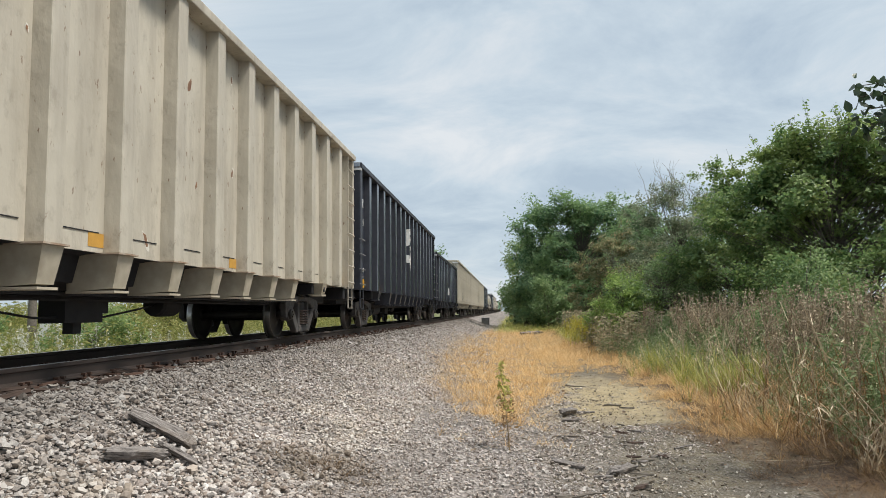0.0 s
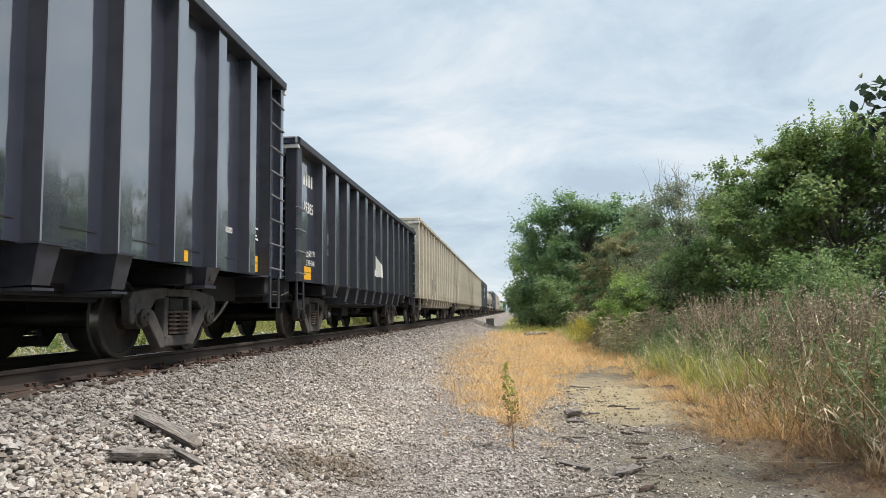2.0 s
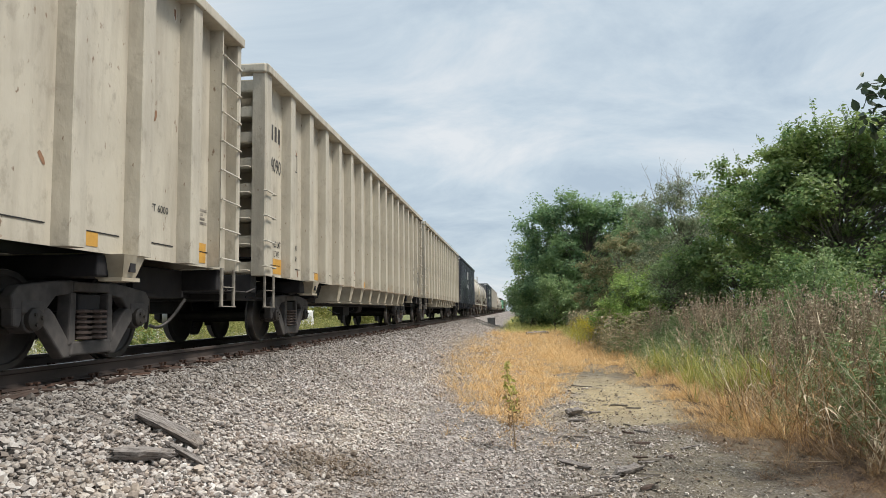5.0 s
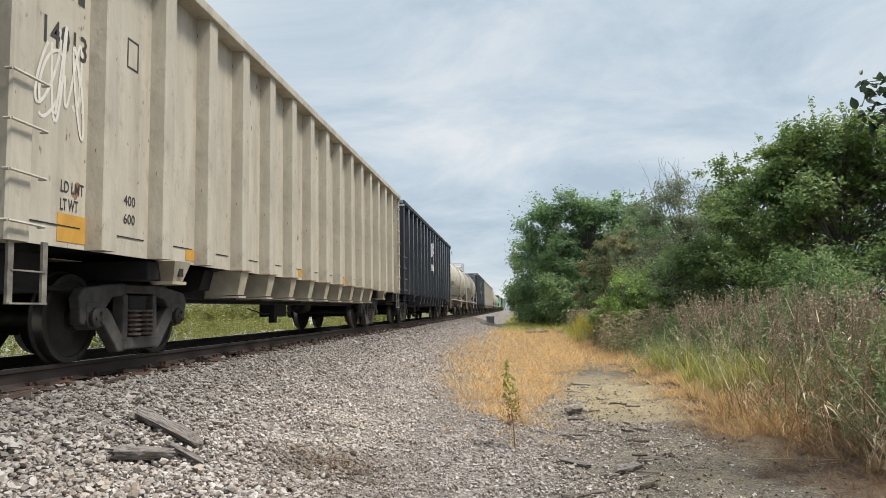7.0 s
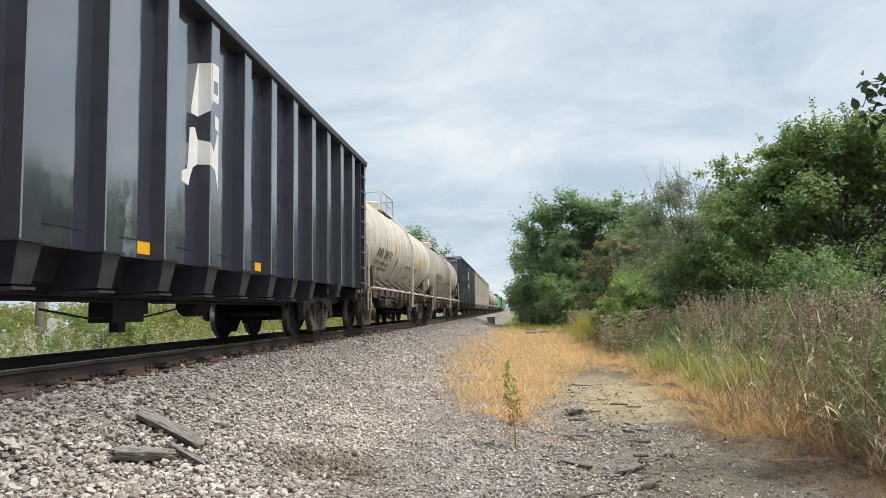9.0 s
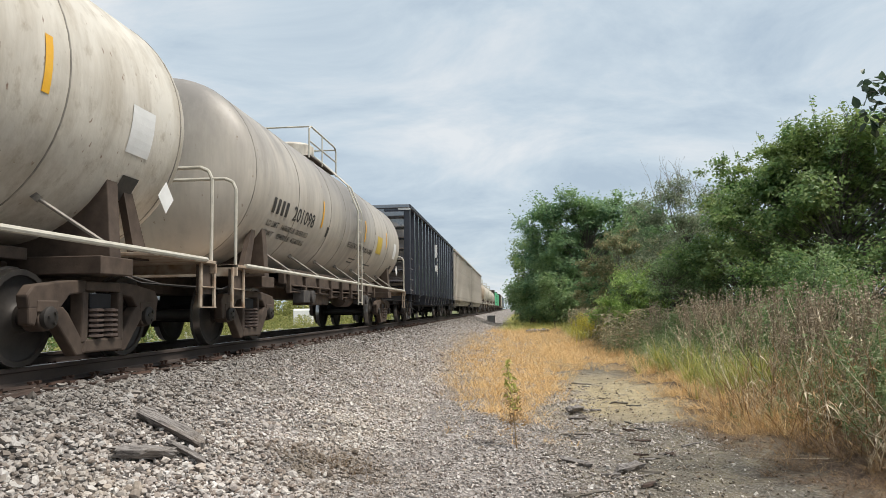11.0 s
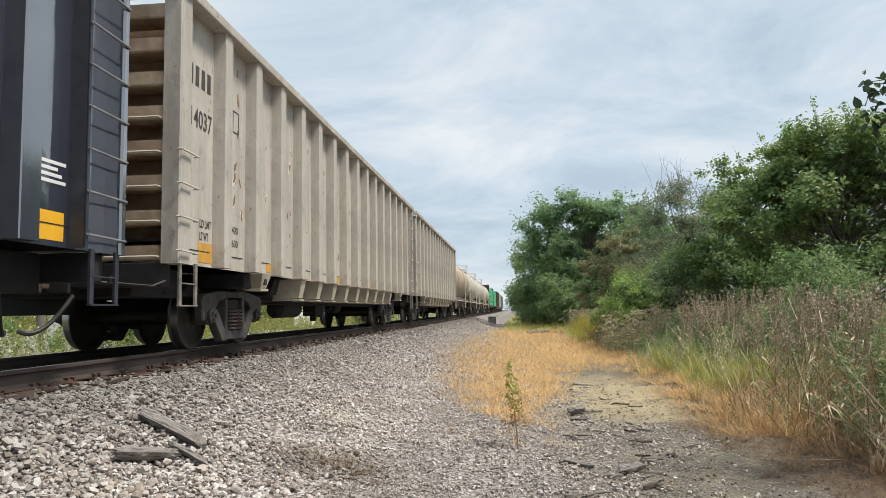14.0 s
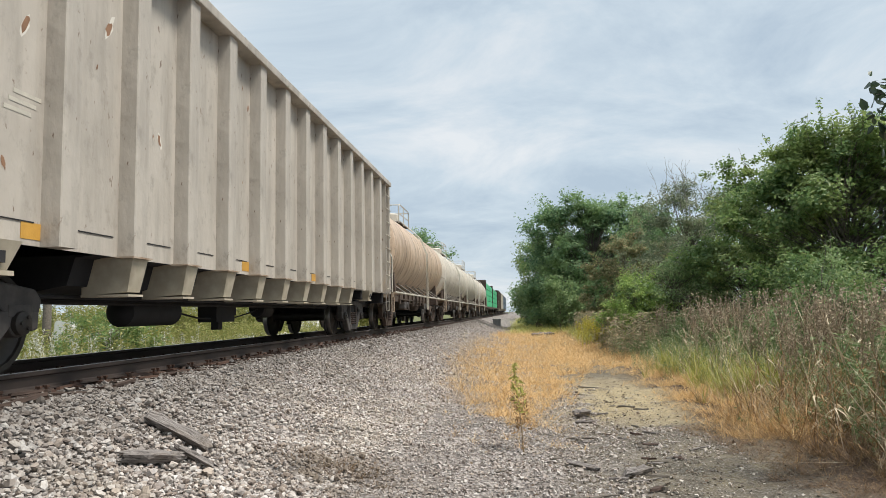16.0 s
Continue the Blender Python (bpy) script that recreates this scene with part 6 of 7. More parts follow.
def verge():
    rs = np.random.RandomState(41)

    def edge(y):
        """Where the weeds begin, beside the trodden strip."""
        return np.interp(y, [5, 7, 8, 10, 13, 16, 20, 26, 30, 60], [3.0, 2.95, 2.8, 2.45, 2.6, 2.75, 2.6, 2.35, 2.9, 3.4]) + 0.07 * np.sin(y * 2.3) + 0.05 * np.sin(y * 5.1)

    def band(n, y0, y1, power, width, start=0.0, skew=1.3):
        y = y0 + (y1 - y0) * rs.uniform(0, 1, n) ** power
        return edge(y) + start + width * rs.uniform(0, 1, n) ** skew, y

    def clumps(n, k, y0, y1, width, start, size):
        """Places that gather round k centres."""
        cx, cy = band(k, y0, y1, 1.1, width, start, 1.0)
        own = rs.randint(0, k, n)
        return cx[own] + rs.normal(0, size, n), cy[own] + rs.normal(0, size * 1.3, n)

    rise = lambda x, y, slope, least: np.clip(least + (x - edge(y)) * slope, least, 1)
    x, y = clumps(230, 22, 8.0, 24, 3.4, 1.3, 0.28)
    scatter("dead_weeds", DEAD, M_DOCK, x, y, rs.uniform(1.25, 1.85, len(x)) * rise(x, y, 0.32, 0.35), "tall brown dead weeds with seed heads", "weeds", 1, 0.07, 0.9)
    x, y = band(40, 6.2, 12, 1.2, 3.0, 1.1)
    scatter("dead_weeds", DEAD, M_DOCK, x, y, rs.uniform(1.0, 1.75, len(x)) * rise(x, y, 0.35, 0.2), "tall brown dead weeds with seed heads", "weeds", 31, 0.10, 0.9)
    x, y = band(230, 6.0, 20, 1.2, 3.0, 0.6)
    scatter("pale_stalks", STEM, M_STRAW, x, y, rs.uniform(0.9, 1.75, len(x)) * rise(x, y, 0.35, 0.3), "pale dry weed stalks leaning every way", "weeds", 21, 0.28, 1.0)
    x, y = clumps(2300, 150, 6.0, 26, 4.4, 0.75, 0.32)
    scatter("green_weeds", LEAFY, M_WEEDLEAF, x, y, rs.uniform(0.6, 1.4, len(x)) * rise(x, y, 0.3, 0.2), "leafy olive-green weeds", "weeds", 2, 0.14)
    x, y = band(560, 22, 50, 1.0, 4.5, 0.5)
    scatter("far_weeds", LEAFY, M_FARWEED, x, y, rs.uniform(0.8, 1.5, len(x)), "grey-brown weeds below the hedgerow", "weeds", 3, 0.12, 1.3)
    x, y = clumps(260, 15, 11.8, 17.5, 1.5, 0.55, 0.22)
    scatter("green_grass", BLADES, M_GRASS, x, y, rs.uniform(0.55, 1.05, len(x)), "bright green clumps of tall grass", "grass", 4, 0.12, 0.8)
    x, y = clumps(330, 40, 6.0, 13, 2.2, 0.6, 0.25)
    scatter("verge_grass", BLADES, M_VERGE, x, y, rs.uniform(0.4, 0.9, len(x)) * rise(x, y, 0.5, 0.45), "green and brown grass between weeds", "grass", 22, 0.2, 0.9)
    x, y = clumps(2000, 190, 9.0, 29, 1.2, -0.12, 0.19)
    scatter("dry_fringe", TUFT, M_DRY, x, y, rs.uniform(0.2, 0.52, len(x)) * rise(x, y, 0.8, 0.5), "dry orange grass along the weeds", "grass", 5, 0.32, 1.2)
    x, y = clumps(250, 40, 6.2, 13, 2.2, 0.8, 0.22)
    scatter("straw", BLADES, M_STRAW, x, y, rs.uniform(0.3, 0.85, len(x)), "pale dead straw leaning among weeds", "grass", 6, 0.5, 0.9)
    x, y = band(1500, 4.6, 10.0, 1.0, 1.8, -0.45, 1.2)
    scatter("brown_litter", TUFT, M_BROWNLEAF, x, y, rs.uniform(0.10, 0.32, len(x)) * rise(x, y, 0.6, 0.6), "flattened brown litter at the foot of the weeds", "grass", 23, 0.42, 1.8)
    # the dry orange patch between bank and trodden strip
    n = 5600
    y = 10.2 + 38 * rs.uniform(0, 1, n) ** 1.3
    left = np.interp(y, [10.2, 11.8, 13.3, 21.5, 30, 52], [-0.2, -0.75, -1.25, -2.0, -1.9, -1.4])
    right = np.interp(y, [10.9, 11.8, 13.7, 18, 26, 30, 52], [0.1, 0.35, 0.7, 1.35, 2.6, 3.2, 3.2])
    x = left + (right - left) * rs.beta(1.35, 1.15, n) + rs.normal(0, 0.22, n)
    thin = np.sin(x * 3.1 + 1.7 * np.sin(y * 1.9)) * np.sin(y * 2.7 + 2 * x) > rs.uniform(0.1, 1.5, n)
    thin |= rs.uniform(0, 1, n) > np.interp(y, [10.2, 12.0, 16.0], [0.12, 0.55, 1.0])
    x, y = x[~thin], y[~thin]
    scatter("dry_grass", TUFT, M_DRY, x, y, rs.uniform(0.2, 0.5, len(x)) * rs.uniform(0.6, 1.2, len(x)) * np.interp(y, [10, 20, 50], [0.9, 1.0, 1.3]), "dry orange grass on the gravel", "grass", 7, 0.28, 1.1)
    n = 60
    x, y = rs.normal(0.0, 0.5, n), rs.uniform(8.4, 11, n)
    scatter("stray_grass", TUFT, M_DRY, x, y, rs.uniform(0.08, 0.28, n), "stray tufts of dry grass on gravel", "grass", 33, 0.4, 1.0)
    n = 210
    y = rs.uniform(11, 34, n)
    x = np.interp(y, [11, 21, 34], [-0.9, -1.7, -1.9]) + rs.normal(0, 0.3, n)
    scatter("dead_herbs", STEM, M_STRAW, x, y, rs.uniform(0.2, 0.5, n), "thin greyish dead herbs at the foot of the bank", "weeds", 8, 0.3, 1.2)
    # where the dry grass closes across the trodden strip
    n = 900
    y = 17.5 + 14 * rs.uniform(0, 1, n)
    x = edge(y) + rs.uniform(-1.5, 0.5, n) * np.interp(y, [17.5, 23], [0.35, 1.0])
    keep = rs.uniform(0, 1, n) < np.clip((y - 18.2 - 1.8 * np.sin(3 * x) - np.sin(7 * x)) / 4.5, 0.04, 1)
    x, y, n = x[keep], y[keep], int(keep.sum())
    scatter("dry_grass", TUFT, M_DRY, x, y, rs.uniform(0.2, 0.5, n), "dry orange grass closing over the trodden strip", "grass", 43, 0.3, 1.2)
    # a thin grey-pink veil of dead stems on the foot of the bank
    n = 420
    y = 12 + 26 * rs.uniform(0, 1, n) ** 1.2
    x = np.interp(y, [12, 21, 40], [-1.15, -1.95, -2.1]) + rs.normal(0, 0.28, n)
    scatter("dead_herbs", TUFT, M_DEADHERB, x, y, rs.uniform(0.15, 0.42, n), "thin greyish dead herbs at the foot of the bank", "weeds", 38, 0.3, 0.9)
    # low dead growth at the foot of the near weeds
    x, y = band(620, 5.6, 11.5, 1.0, 1.3, -0.15, 1.0)
    scatter("dry_fringe", TUFT, M_RUSSET, x, y, rs.uniform(0.12, 0.34, len(x)) * rise(x, y, 0.7, 0.55), "russet dead grass at the foot of the weeds", "grass", 39, 0.4, 1.2)
    x, y = band(420, 5.8, 11.0, 1.0, 2.2, 0.35, 1.0)
    scatter("straw", STEM, M_RUSSET, x, y, rs.uniform(0.45, 1.15, len(x)) * rise(x, y, 0.5, 0.5), "brown dry stalks tangled among weeds", "weeds", 40, 0.45, 1.1)
    x, y = band(30, 6.4, 16, 1.0, 3.6, 0.7, 0.8)
    scatter("dead_weeds", DEAD, M_DOCK, x, y, rs.uniform(1.1, 1.75, len(x)) * rise(x, y, 0.33, 0.35), "tall brown dead weeds with seed heads", "weeds", 41, 0.08, 0.9)
    # a mat of dead grass on the gravel
    n = 70
    x, y = -1.68 + rs.normal(0, 0.24, n), 6.55 + rs.normal(0, 0.20, n)
    scatter("dead_mat", TUFT, M_BROWNLEAF, x, y, rs.uniform(0.10, 0.24, n), "flattened mat of dead brown grass on gravel", "grass", 42, 0.6, 1.6)
    # further along: green strip and far grass
    n = 1700
    y = 34 + 100 * rs.uniform(0, 1, n) ** 1.3
    x = np.where(y < 47, rs.uniform(2.6, 5.0, n), rs.uniform(-1.4, 4.0, n)) + 0.01 * y
    scatter("far_grass", TUFT, M_GRASS, x, y, rs.uniform(0.4, 0.9, n), "green grass along the track further off", "grass", 9, 0.2, 1.8)
    n = 48
    y = rs.uniform(28, 34, n)
    x = 3.2 + rs.normal(0, 0.4, n)
    scatter("goldenrod", DEAD, M_YELLOWFLOWER, x, y, rs.uniform(0.9, 1.3, n), "yellow flowering goldenrod", "weeds", 10, 0.1, 1.4)
    # beyond the track
    n = 1300
    y = 5 + 60 * rs.uniform(0, 1, n) ** 1.2
    x = -8.2 - 16 * rs.uniform(0, 1, n) ** 1.1 - 0.12 * y
    keep = (y < 50) | (x < -0.55 * y)
    x, y, n = x[keep], y[keep], int(keep.sum())
    scatter("field_weeds", LEAFY, M_FIELD, x, y, rs.uniform(0.7, 1.5, n), "green and yellow weeds beyond the track", "weeds", 11, 0.15, 1.3)
    n = 240
    y = rs.uniform(60, 71, n)
    x = -0.32 * y + rs.uniform(-6, 6, n)
    scatter("field_weeds", LEAFY, M_FIELD, x, y, rs.uniform(0.9, 1.6, n), "green and yellow weeds beyond the track", "weeds", 44, 0.15, 1.3)
    n = 260
    y = 6 + 22 * rs.uniform(0, 1, n)
    x = -8.6 - 9 * rs.uniform(0, 1, n) - 0.12 * y
    scatter("white_flowers", LEAFY, M_WHITEFLOWER, x, y, rs.uniform(0.8, 1.45, n), "white flowering weeds beyond the track", "weeds", 24, 0.15, 0.7)
    n = 1800
    y = rs.uniform(76, 96, n)
    x = rs.uniform(-95, -15, n)
    scatter("far_hedge", LEAFY, M_FIELD, x, y, rs.uniform(2.2, 4.4, n), "green scrub along the far side of the field", "hedge", 25, 0.15, 1.5)
    n = 900
    y = 5 + 50 * rs.uniform(0, 1, n)
    x = -8.0 - 14 * rs.uniform(0, 1, n) - 0.1 * y
    keep = (y < 50) | (x < -0.55 * y)
    x, y, n = x[keep], y[keep], int(keep.sum())
    scatter("field_grass", TUFT, M_STRAW, x, y, rs.uniform(0.4, 0.9, n), "pale grass beyond the track", "grass", 12, 0.2, 1.2)


verge()


# ---- pieces of timber on the bank ----
def timber(a, b, thick, seed, label):
    a, b = Vector(a), Vector(b)
    rr = random.Random(seed)
    ob = thing("timber", label, "timber", "broken timbers on the ballast", Matrix.Translation((a + b) / 2))
    d = (b - a)
    L = d.length
    s = Shape()
    n, m = 9, 8
    vs = []
    for i in range(n):
        u = i / (n - 1)
        c = (u - 0.5) * L
        end = 0.72 if i in (0, n - 1) else 1.0
        for j in range(m):
            t = 2 * math.pi * j / m + 0.4
            r = thick * 0.5 * end * (1 + rr.uniform(-0.22, 0.22)) * (1.2 if j % 2 else 0.9)
            vs.append((c + rr.uniform(-0.012, 0.012) * (i in (0, n - 1)) * 4, r * math.cos(t) * 1.15, r * math.sin(t) * 0.8))
    fs = [(i * m + j, i * m + (j + 1) % m, (i + 1) * m + (j + 1) % m, (i + 1) * m + j) for i in range(n - 1) for j in range(m)]
    fs += [tuple(range(m))[::-1], tuple(range((n - 1) * m, n * m))]
    s.add(vs, fs)
    p = part("splintered_log", s, M_LOG, ob, bevel=0.004)
    p.rotation_euler = d.to_track_quat("X", "Z").to_euler()
    return ob


timber((-3.07, 5.66, -0.325), (-2.48, 5.56, -0.565), 0.125, 1, "grey splintered timber lying on ballast")
timber((-2.79, 4.76, -0.465), (-2.54, 5.19, -0.555), 0.10, 2, "short weathered grey board on ballast")
timber((-2.67, 5.34, -0.50), (-2.35, 5.28, -0.635), 0.05, 3, "thin splinter of grey wood on ballast")

timber((0.80, 11.35, -1.10), (1.02, 11.5, -1.10), 0.12, 4, "dark chunk of broken wood on dirt")
timber((0.95, 7.18, -1.10), (1.22, 7.46, -1.10), 0.10, 5, "grey broken log lying on dirt")
timber((0.42, 7.75, -1.10), (0.72, 7.45, -1.11), 0.07, 6, "dark strip of bark lying on dirt")
timber((0.75, 44.0, -0.95), (2.1, 45.0, -0.92), 0.25, 7, "dark fallen log in dry grass")


def tall_herb():
    """The young plant that stands alone at the edge of the dry grass."""
    x, y = -0.03, 8.5
    z0 = float(land(x, y))
    rs = np.random.RandomState(9)
    ob = thing("young_plant", "thin upright herb, green top and withered lower leaves", "plant", "", pose(x, y, z0))
    s = Shape()
    pts = [(0.02, 0, -0.03), (0.0, 0, 0.3), (-0.03, 0.01, 0.6), (-0.06, 0, 0.85), (-0.075, 0, 1.02)]
    for i in range(4):
        s.rod(pts[i], pts[i + 1], 0.009 - 0.0018 * i, 6, 0.0072 - 0.0018 * i)
    for k in range(16):
        z = 0.05 + 0.028 * k
        a = k * 2.4
        s.rod((0.01, 0, z), (0.01 + 0.09 * math.cos(a), 0.09 * math.sin(a), z + 0.05), 0.003, 4, 0.0015)
    part("stem", s, M_WEEDSTALK, ob, "brown woody stem")
    n = 95
    z = rs.uniform(0.46, 1.04, n)
    a = rs.uniform(0, 6.28, n)
    r = rs.uniform(0.01, 0.10, n) * (1.15 - (z - 0.5))
    c = np.stack([-0.03 - 0.07 * (z - 0.6) + np.cos(a) * r, np.sin(a) * r, z], -1)
    v, f = leaves(rs, c, np.full(n, 0.075), 0.3, None, 0.3)
    part("foliage", quick_mesh("foliage", v, f, M_YOUNGLEAF), None, ob, "narrow green leaves")
    n = 110
    z = rs.uniform(0.24, 0.70, n)
    a = rs.uniform(0, 6.28, n)
    r = rs.uniform(0.02, 0.15, n)
    c = np.stack([-0.02 + np.cos(a) * r, np.sin(a) * r, z], -1)
    v, f = leaves(rs, c, np.full(n, 0.06), 0.3, None, 0.3)
    part("dry_leaves", quick_mesh("dry_leaves", v, f, M_RUSSET), None, ob, "withered brown lower leaves")


tall_herb()


def oval_leaves(rs, centres, size):
    """Broad pointed leaves with a crease, seven corners each."""
    n = len(centres)
    nrm = rs.normal(size=(n, 3)) + np.array([0, 0, 0.8])
    nrm /= np.linalg.norm(nrm, axis=1)[:, None]
    t = np.cross(nrm, rs.normal(size=(n, 3)))
    t /= np.linalg.norm(t, axis=1)[:, None]
    b = np.cross(nrm, t)
    s = size * rs.uniform(0.7, 1.3, n)[:, None]
    rows = [(-0.5, 0, 0), (-0.28, 0.26, 0.06), (0.08, 0.33, 0.08), (0.36, 0.18, 0.04), (0.62, 0, -0.03), (0.36, -0.18, 0.04), (0.08, -0.33, 0.08), (-0.28, -0.26, 0.06)]
    V0 = np.stack([centres + s * (t * u + b * w + nrm * h) for u, w, h in rows], 1).reshape(-1, 3)
    F = np.array([[0, 4, 1], [1, 4, 2], [2, 4, 3], [0, 7, 4], [7, 6, 4], [6, 5, 4]])[None] + (np.arange(n) * 8)[:, None, None]
    return V0, F.reshape(-1, 3)


def near_branch():
    """Tips of a branch that hang into view high beside the camera."""
    rs = np.random.RandomState(15)
    ob = thing("tree", "overhanging branch of a near tree with broad leaves", "tree", "", pose(6.06, 6.9, float(land(6.06, 6.9))))
    s = Shape()
    s.rod((0, 0, -0.1), (-0.1, 0.05, 1.6), 0.10, 10, 0.08)
    s.rod((-0.1, 0.05, 1.6), (-0.2, 0.0, 3.4), 0.08, 10, 0.05)
    s.rod((-0.2, 0.0, 3.4), (-0.6, 0.1, 5.0), 0.05, 8, 0.03)
    ends = [(-2.62, 0.15, 3.20), (-2.58, 0.2, 3.46), (-2.60, 0.05, 3.02), (-2.48, 0.1, 2.85), (-2.55, 0.12, 3.12), (-2.66, 0.1, 3.32), (-2.38, 0.0, 1.62), (-1.9, 0.2, 3.9), (-1.5, 0.0, 3.4), (-1.6, 0.3, 4.4), (-0.9, 0.1, 4.9), (0.2, 0.2, 5.2)]
    cs = []
    for i, e in enumerate(ends):
        p, q = Vector((-0.2, 0.0, 3.2 + 0.15 * (i % 4))), Vector(e)
        mid = p.lerp(q, 0.5) + Vector((0, 0, 0.15))
        s.rod(p, mid, 0.02, 6, 0.012)
        s.rod(mid, q, 0.012, 5, 0.004)
        for t in np.linspace(0.25, 1.0, 16):
            w = np.array(p.lerp(mid, t * 2) if t < 0.5 else mid.lerp(q, t * 2 - 1))
            cs.append(w + rs.normal(0, 0.065, (6, 3)))
    part("trunk", s, M_BARK, ob, "grey-brown trunk and twigs")
    c = np.concatenate(cs)
    v, f = oval_leaves(rs, c, 0.10)
    part("crown", quick_mesh("crown", v, f, M_LEAFNEAR), None, ob, "broad dark leaves")


near_branch()


M_CHALK = grime("thin_white_spray", (0.60, 0.57, 0.50), (0.70, 0.68, 0.62), 0.7)


# ---- writing, stickers and spray paint on the wagons ----
def marks(car, hl, number, mat, loads=("", "")):
    """Owner's letters as bars, the wagon's number, its load lines and small plates, on the first and last panels."""
    small = hl < 8
    y = -hl + (0.90 if small else 0.54)
    dz = -0.40 if small else 0.0
    white = mat is M_WHITE
    for i in range(4):
        tall = 0.24 if white else 0.26
        part("owner_mark", Shape().box(1.4315, 1.4335, y + 0.17 * i, y + 0.17 * i + 0.10, 3.34 + dz, 3.34 + tall + dz), mat, car, "bar of lettering")
    lettering(number, 0.30 if white else 0.34, mat, car, 1.434, y, 2.82 + dz, "lettering", 0.66)
    lettering("LD LMT", 0.15, mat, car, 1.434, y + (0.20 if small else 0.33), 1.57, "lettering", 0.34)
    lettering("LT WT", 0.15, mat, car, 1.434, y + (0.20 if small else 0.33), 1.41, "lettering", 0.26)
    if loads[0]:
        at = y + 0.42 if loads[0] == "221700" else -hl + 1.89
        lettering(loads[0], 0.15, mat, car, 1.434, at, 1.60, "lettering")
        lettering(loads[1], 0.15, mat, car, 1.434, at, 1.41, "lettering")
    if hl < 8:
        lettering("4000", 0.13, mat, car, 1.434, hl - 1.50, 1.78, "lettering", 0.30)
        panel_bars(car, 1.4315, hl - 1.56, 1.50, 0.75, 0.22, 5, mat)
        lettering("BLT 11-19", 0.10, mat, car, 1.434, hl - 4.05, 1.66, "lettering", 0.42)
    else:
        lettering("IL 64", 0.12, mat, car, 1.434, hl - 2.35, 1.78, "lettering")
        lettering("CU FT 6000", 0.12, mat, car, 1.434, hl - 2.35, 1.62, "lettering", 0.62)
        panel_bars(car, 1.4315, hl - 1.16, 1.62, 0.45, 0.22, 4, mat if white else M_STEP)
    a, b, lo, hi = -hl + 1.90, -hl + 2.12, 3.04 + dz, 3.36 + dz
    fr = Shape().box(1.4315, 1.434, a, b, hi - 0.02, hi).box(1.4315, 1.434, a, b, lo, lo + 0.02)
    fr.box(1.4315, 1.434, a, a + 0.02, lo + 0.02, hi - 0.02).box(1.4315, 1.434, b - 0.02, b, lo + 0.02, hi - 0.02)
    part("stencil_frame", fr, mat, car)


def sticker(car, y, z, w, h, mat, x=1.4315):
    part("sticker", Shape().box(x, x + 0.002, y, y + w, z, z + h), mat, car)


def scribble(car, centres, y0, z0, w, h, strokes, seed, mat, thick=0.035):
    """Sprayed strokes that follow the panels and the rib faces."""
    rr = random.Random(seed)
    s = Shape()
    for k in range(strokes):
        cy, cz = y0 + w * rr.uniform(0.1, 0.9), z0 + h * rr.uniform(0.2, 0.8)
        ay, az = w * rr.uniform(0.1, 0.3), h * rr.uniform(0.25, 0.5)
        p1, p2 = rr.uniform(0, 6.28), rr.uniform(0, 6.28)
        f1, f2 = rr.uniform(0.7, 1.6), rr.uniform(0.9, 2.2)
        pts = [(cy + ay * math.sin(f1 * t + p1), cz + az * math.sin(f2 * t + p2)) for t in np.linspace(0, 4.4, 40)]
        for i, ((a, b), (c, d)) in enumerate(zip(pts, pts[1:])):
            m = min(abs((a + c) / 2 - r) for r in centres)
            if 0.109 < m < 0.140:
                continue
            x = (1.6012 if m <= 0.109 else 1.4314) + 0.0006 * k + 0.00012 * i
            L = math.hypot(c - a, d - b) + 1e-6
            ny, nz = -(d - b) / L * thick / 2, (c - a) / L * thick / 2
            s.add([(x, a - ny, b - nz), (x, c - ny, d - nz), (x, c + ny, d + nz), (x, a + ny, b + nz)], [(0, 1, 2, 3)])
    part("spray_paint", s, mat, car, "sprayed scrawl")


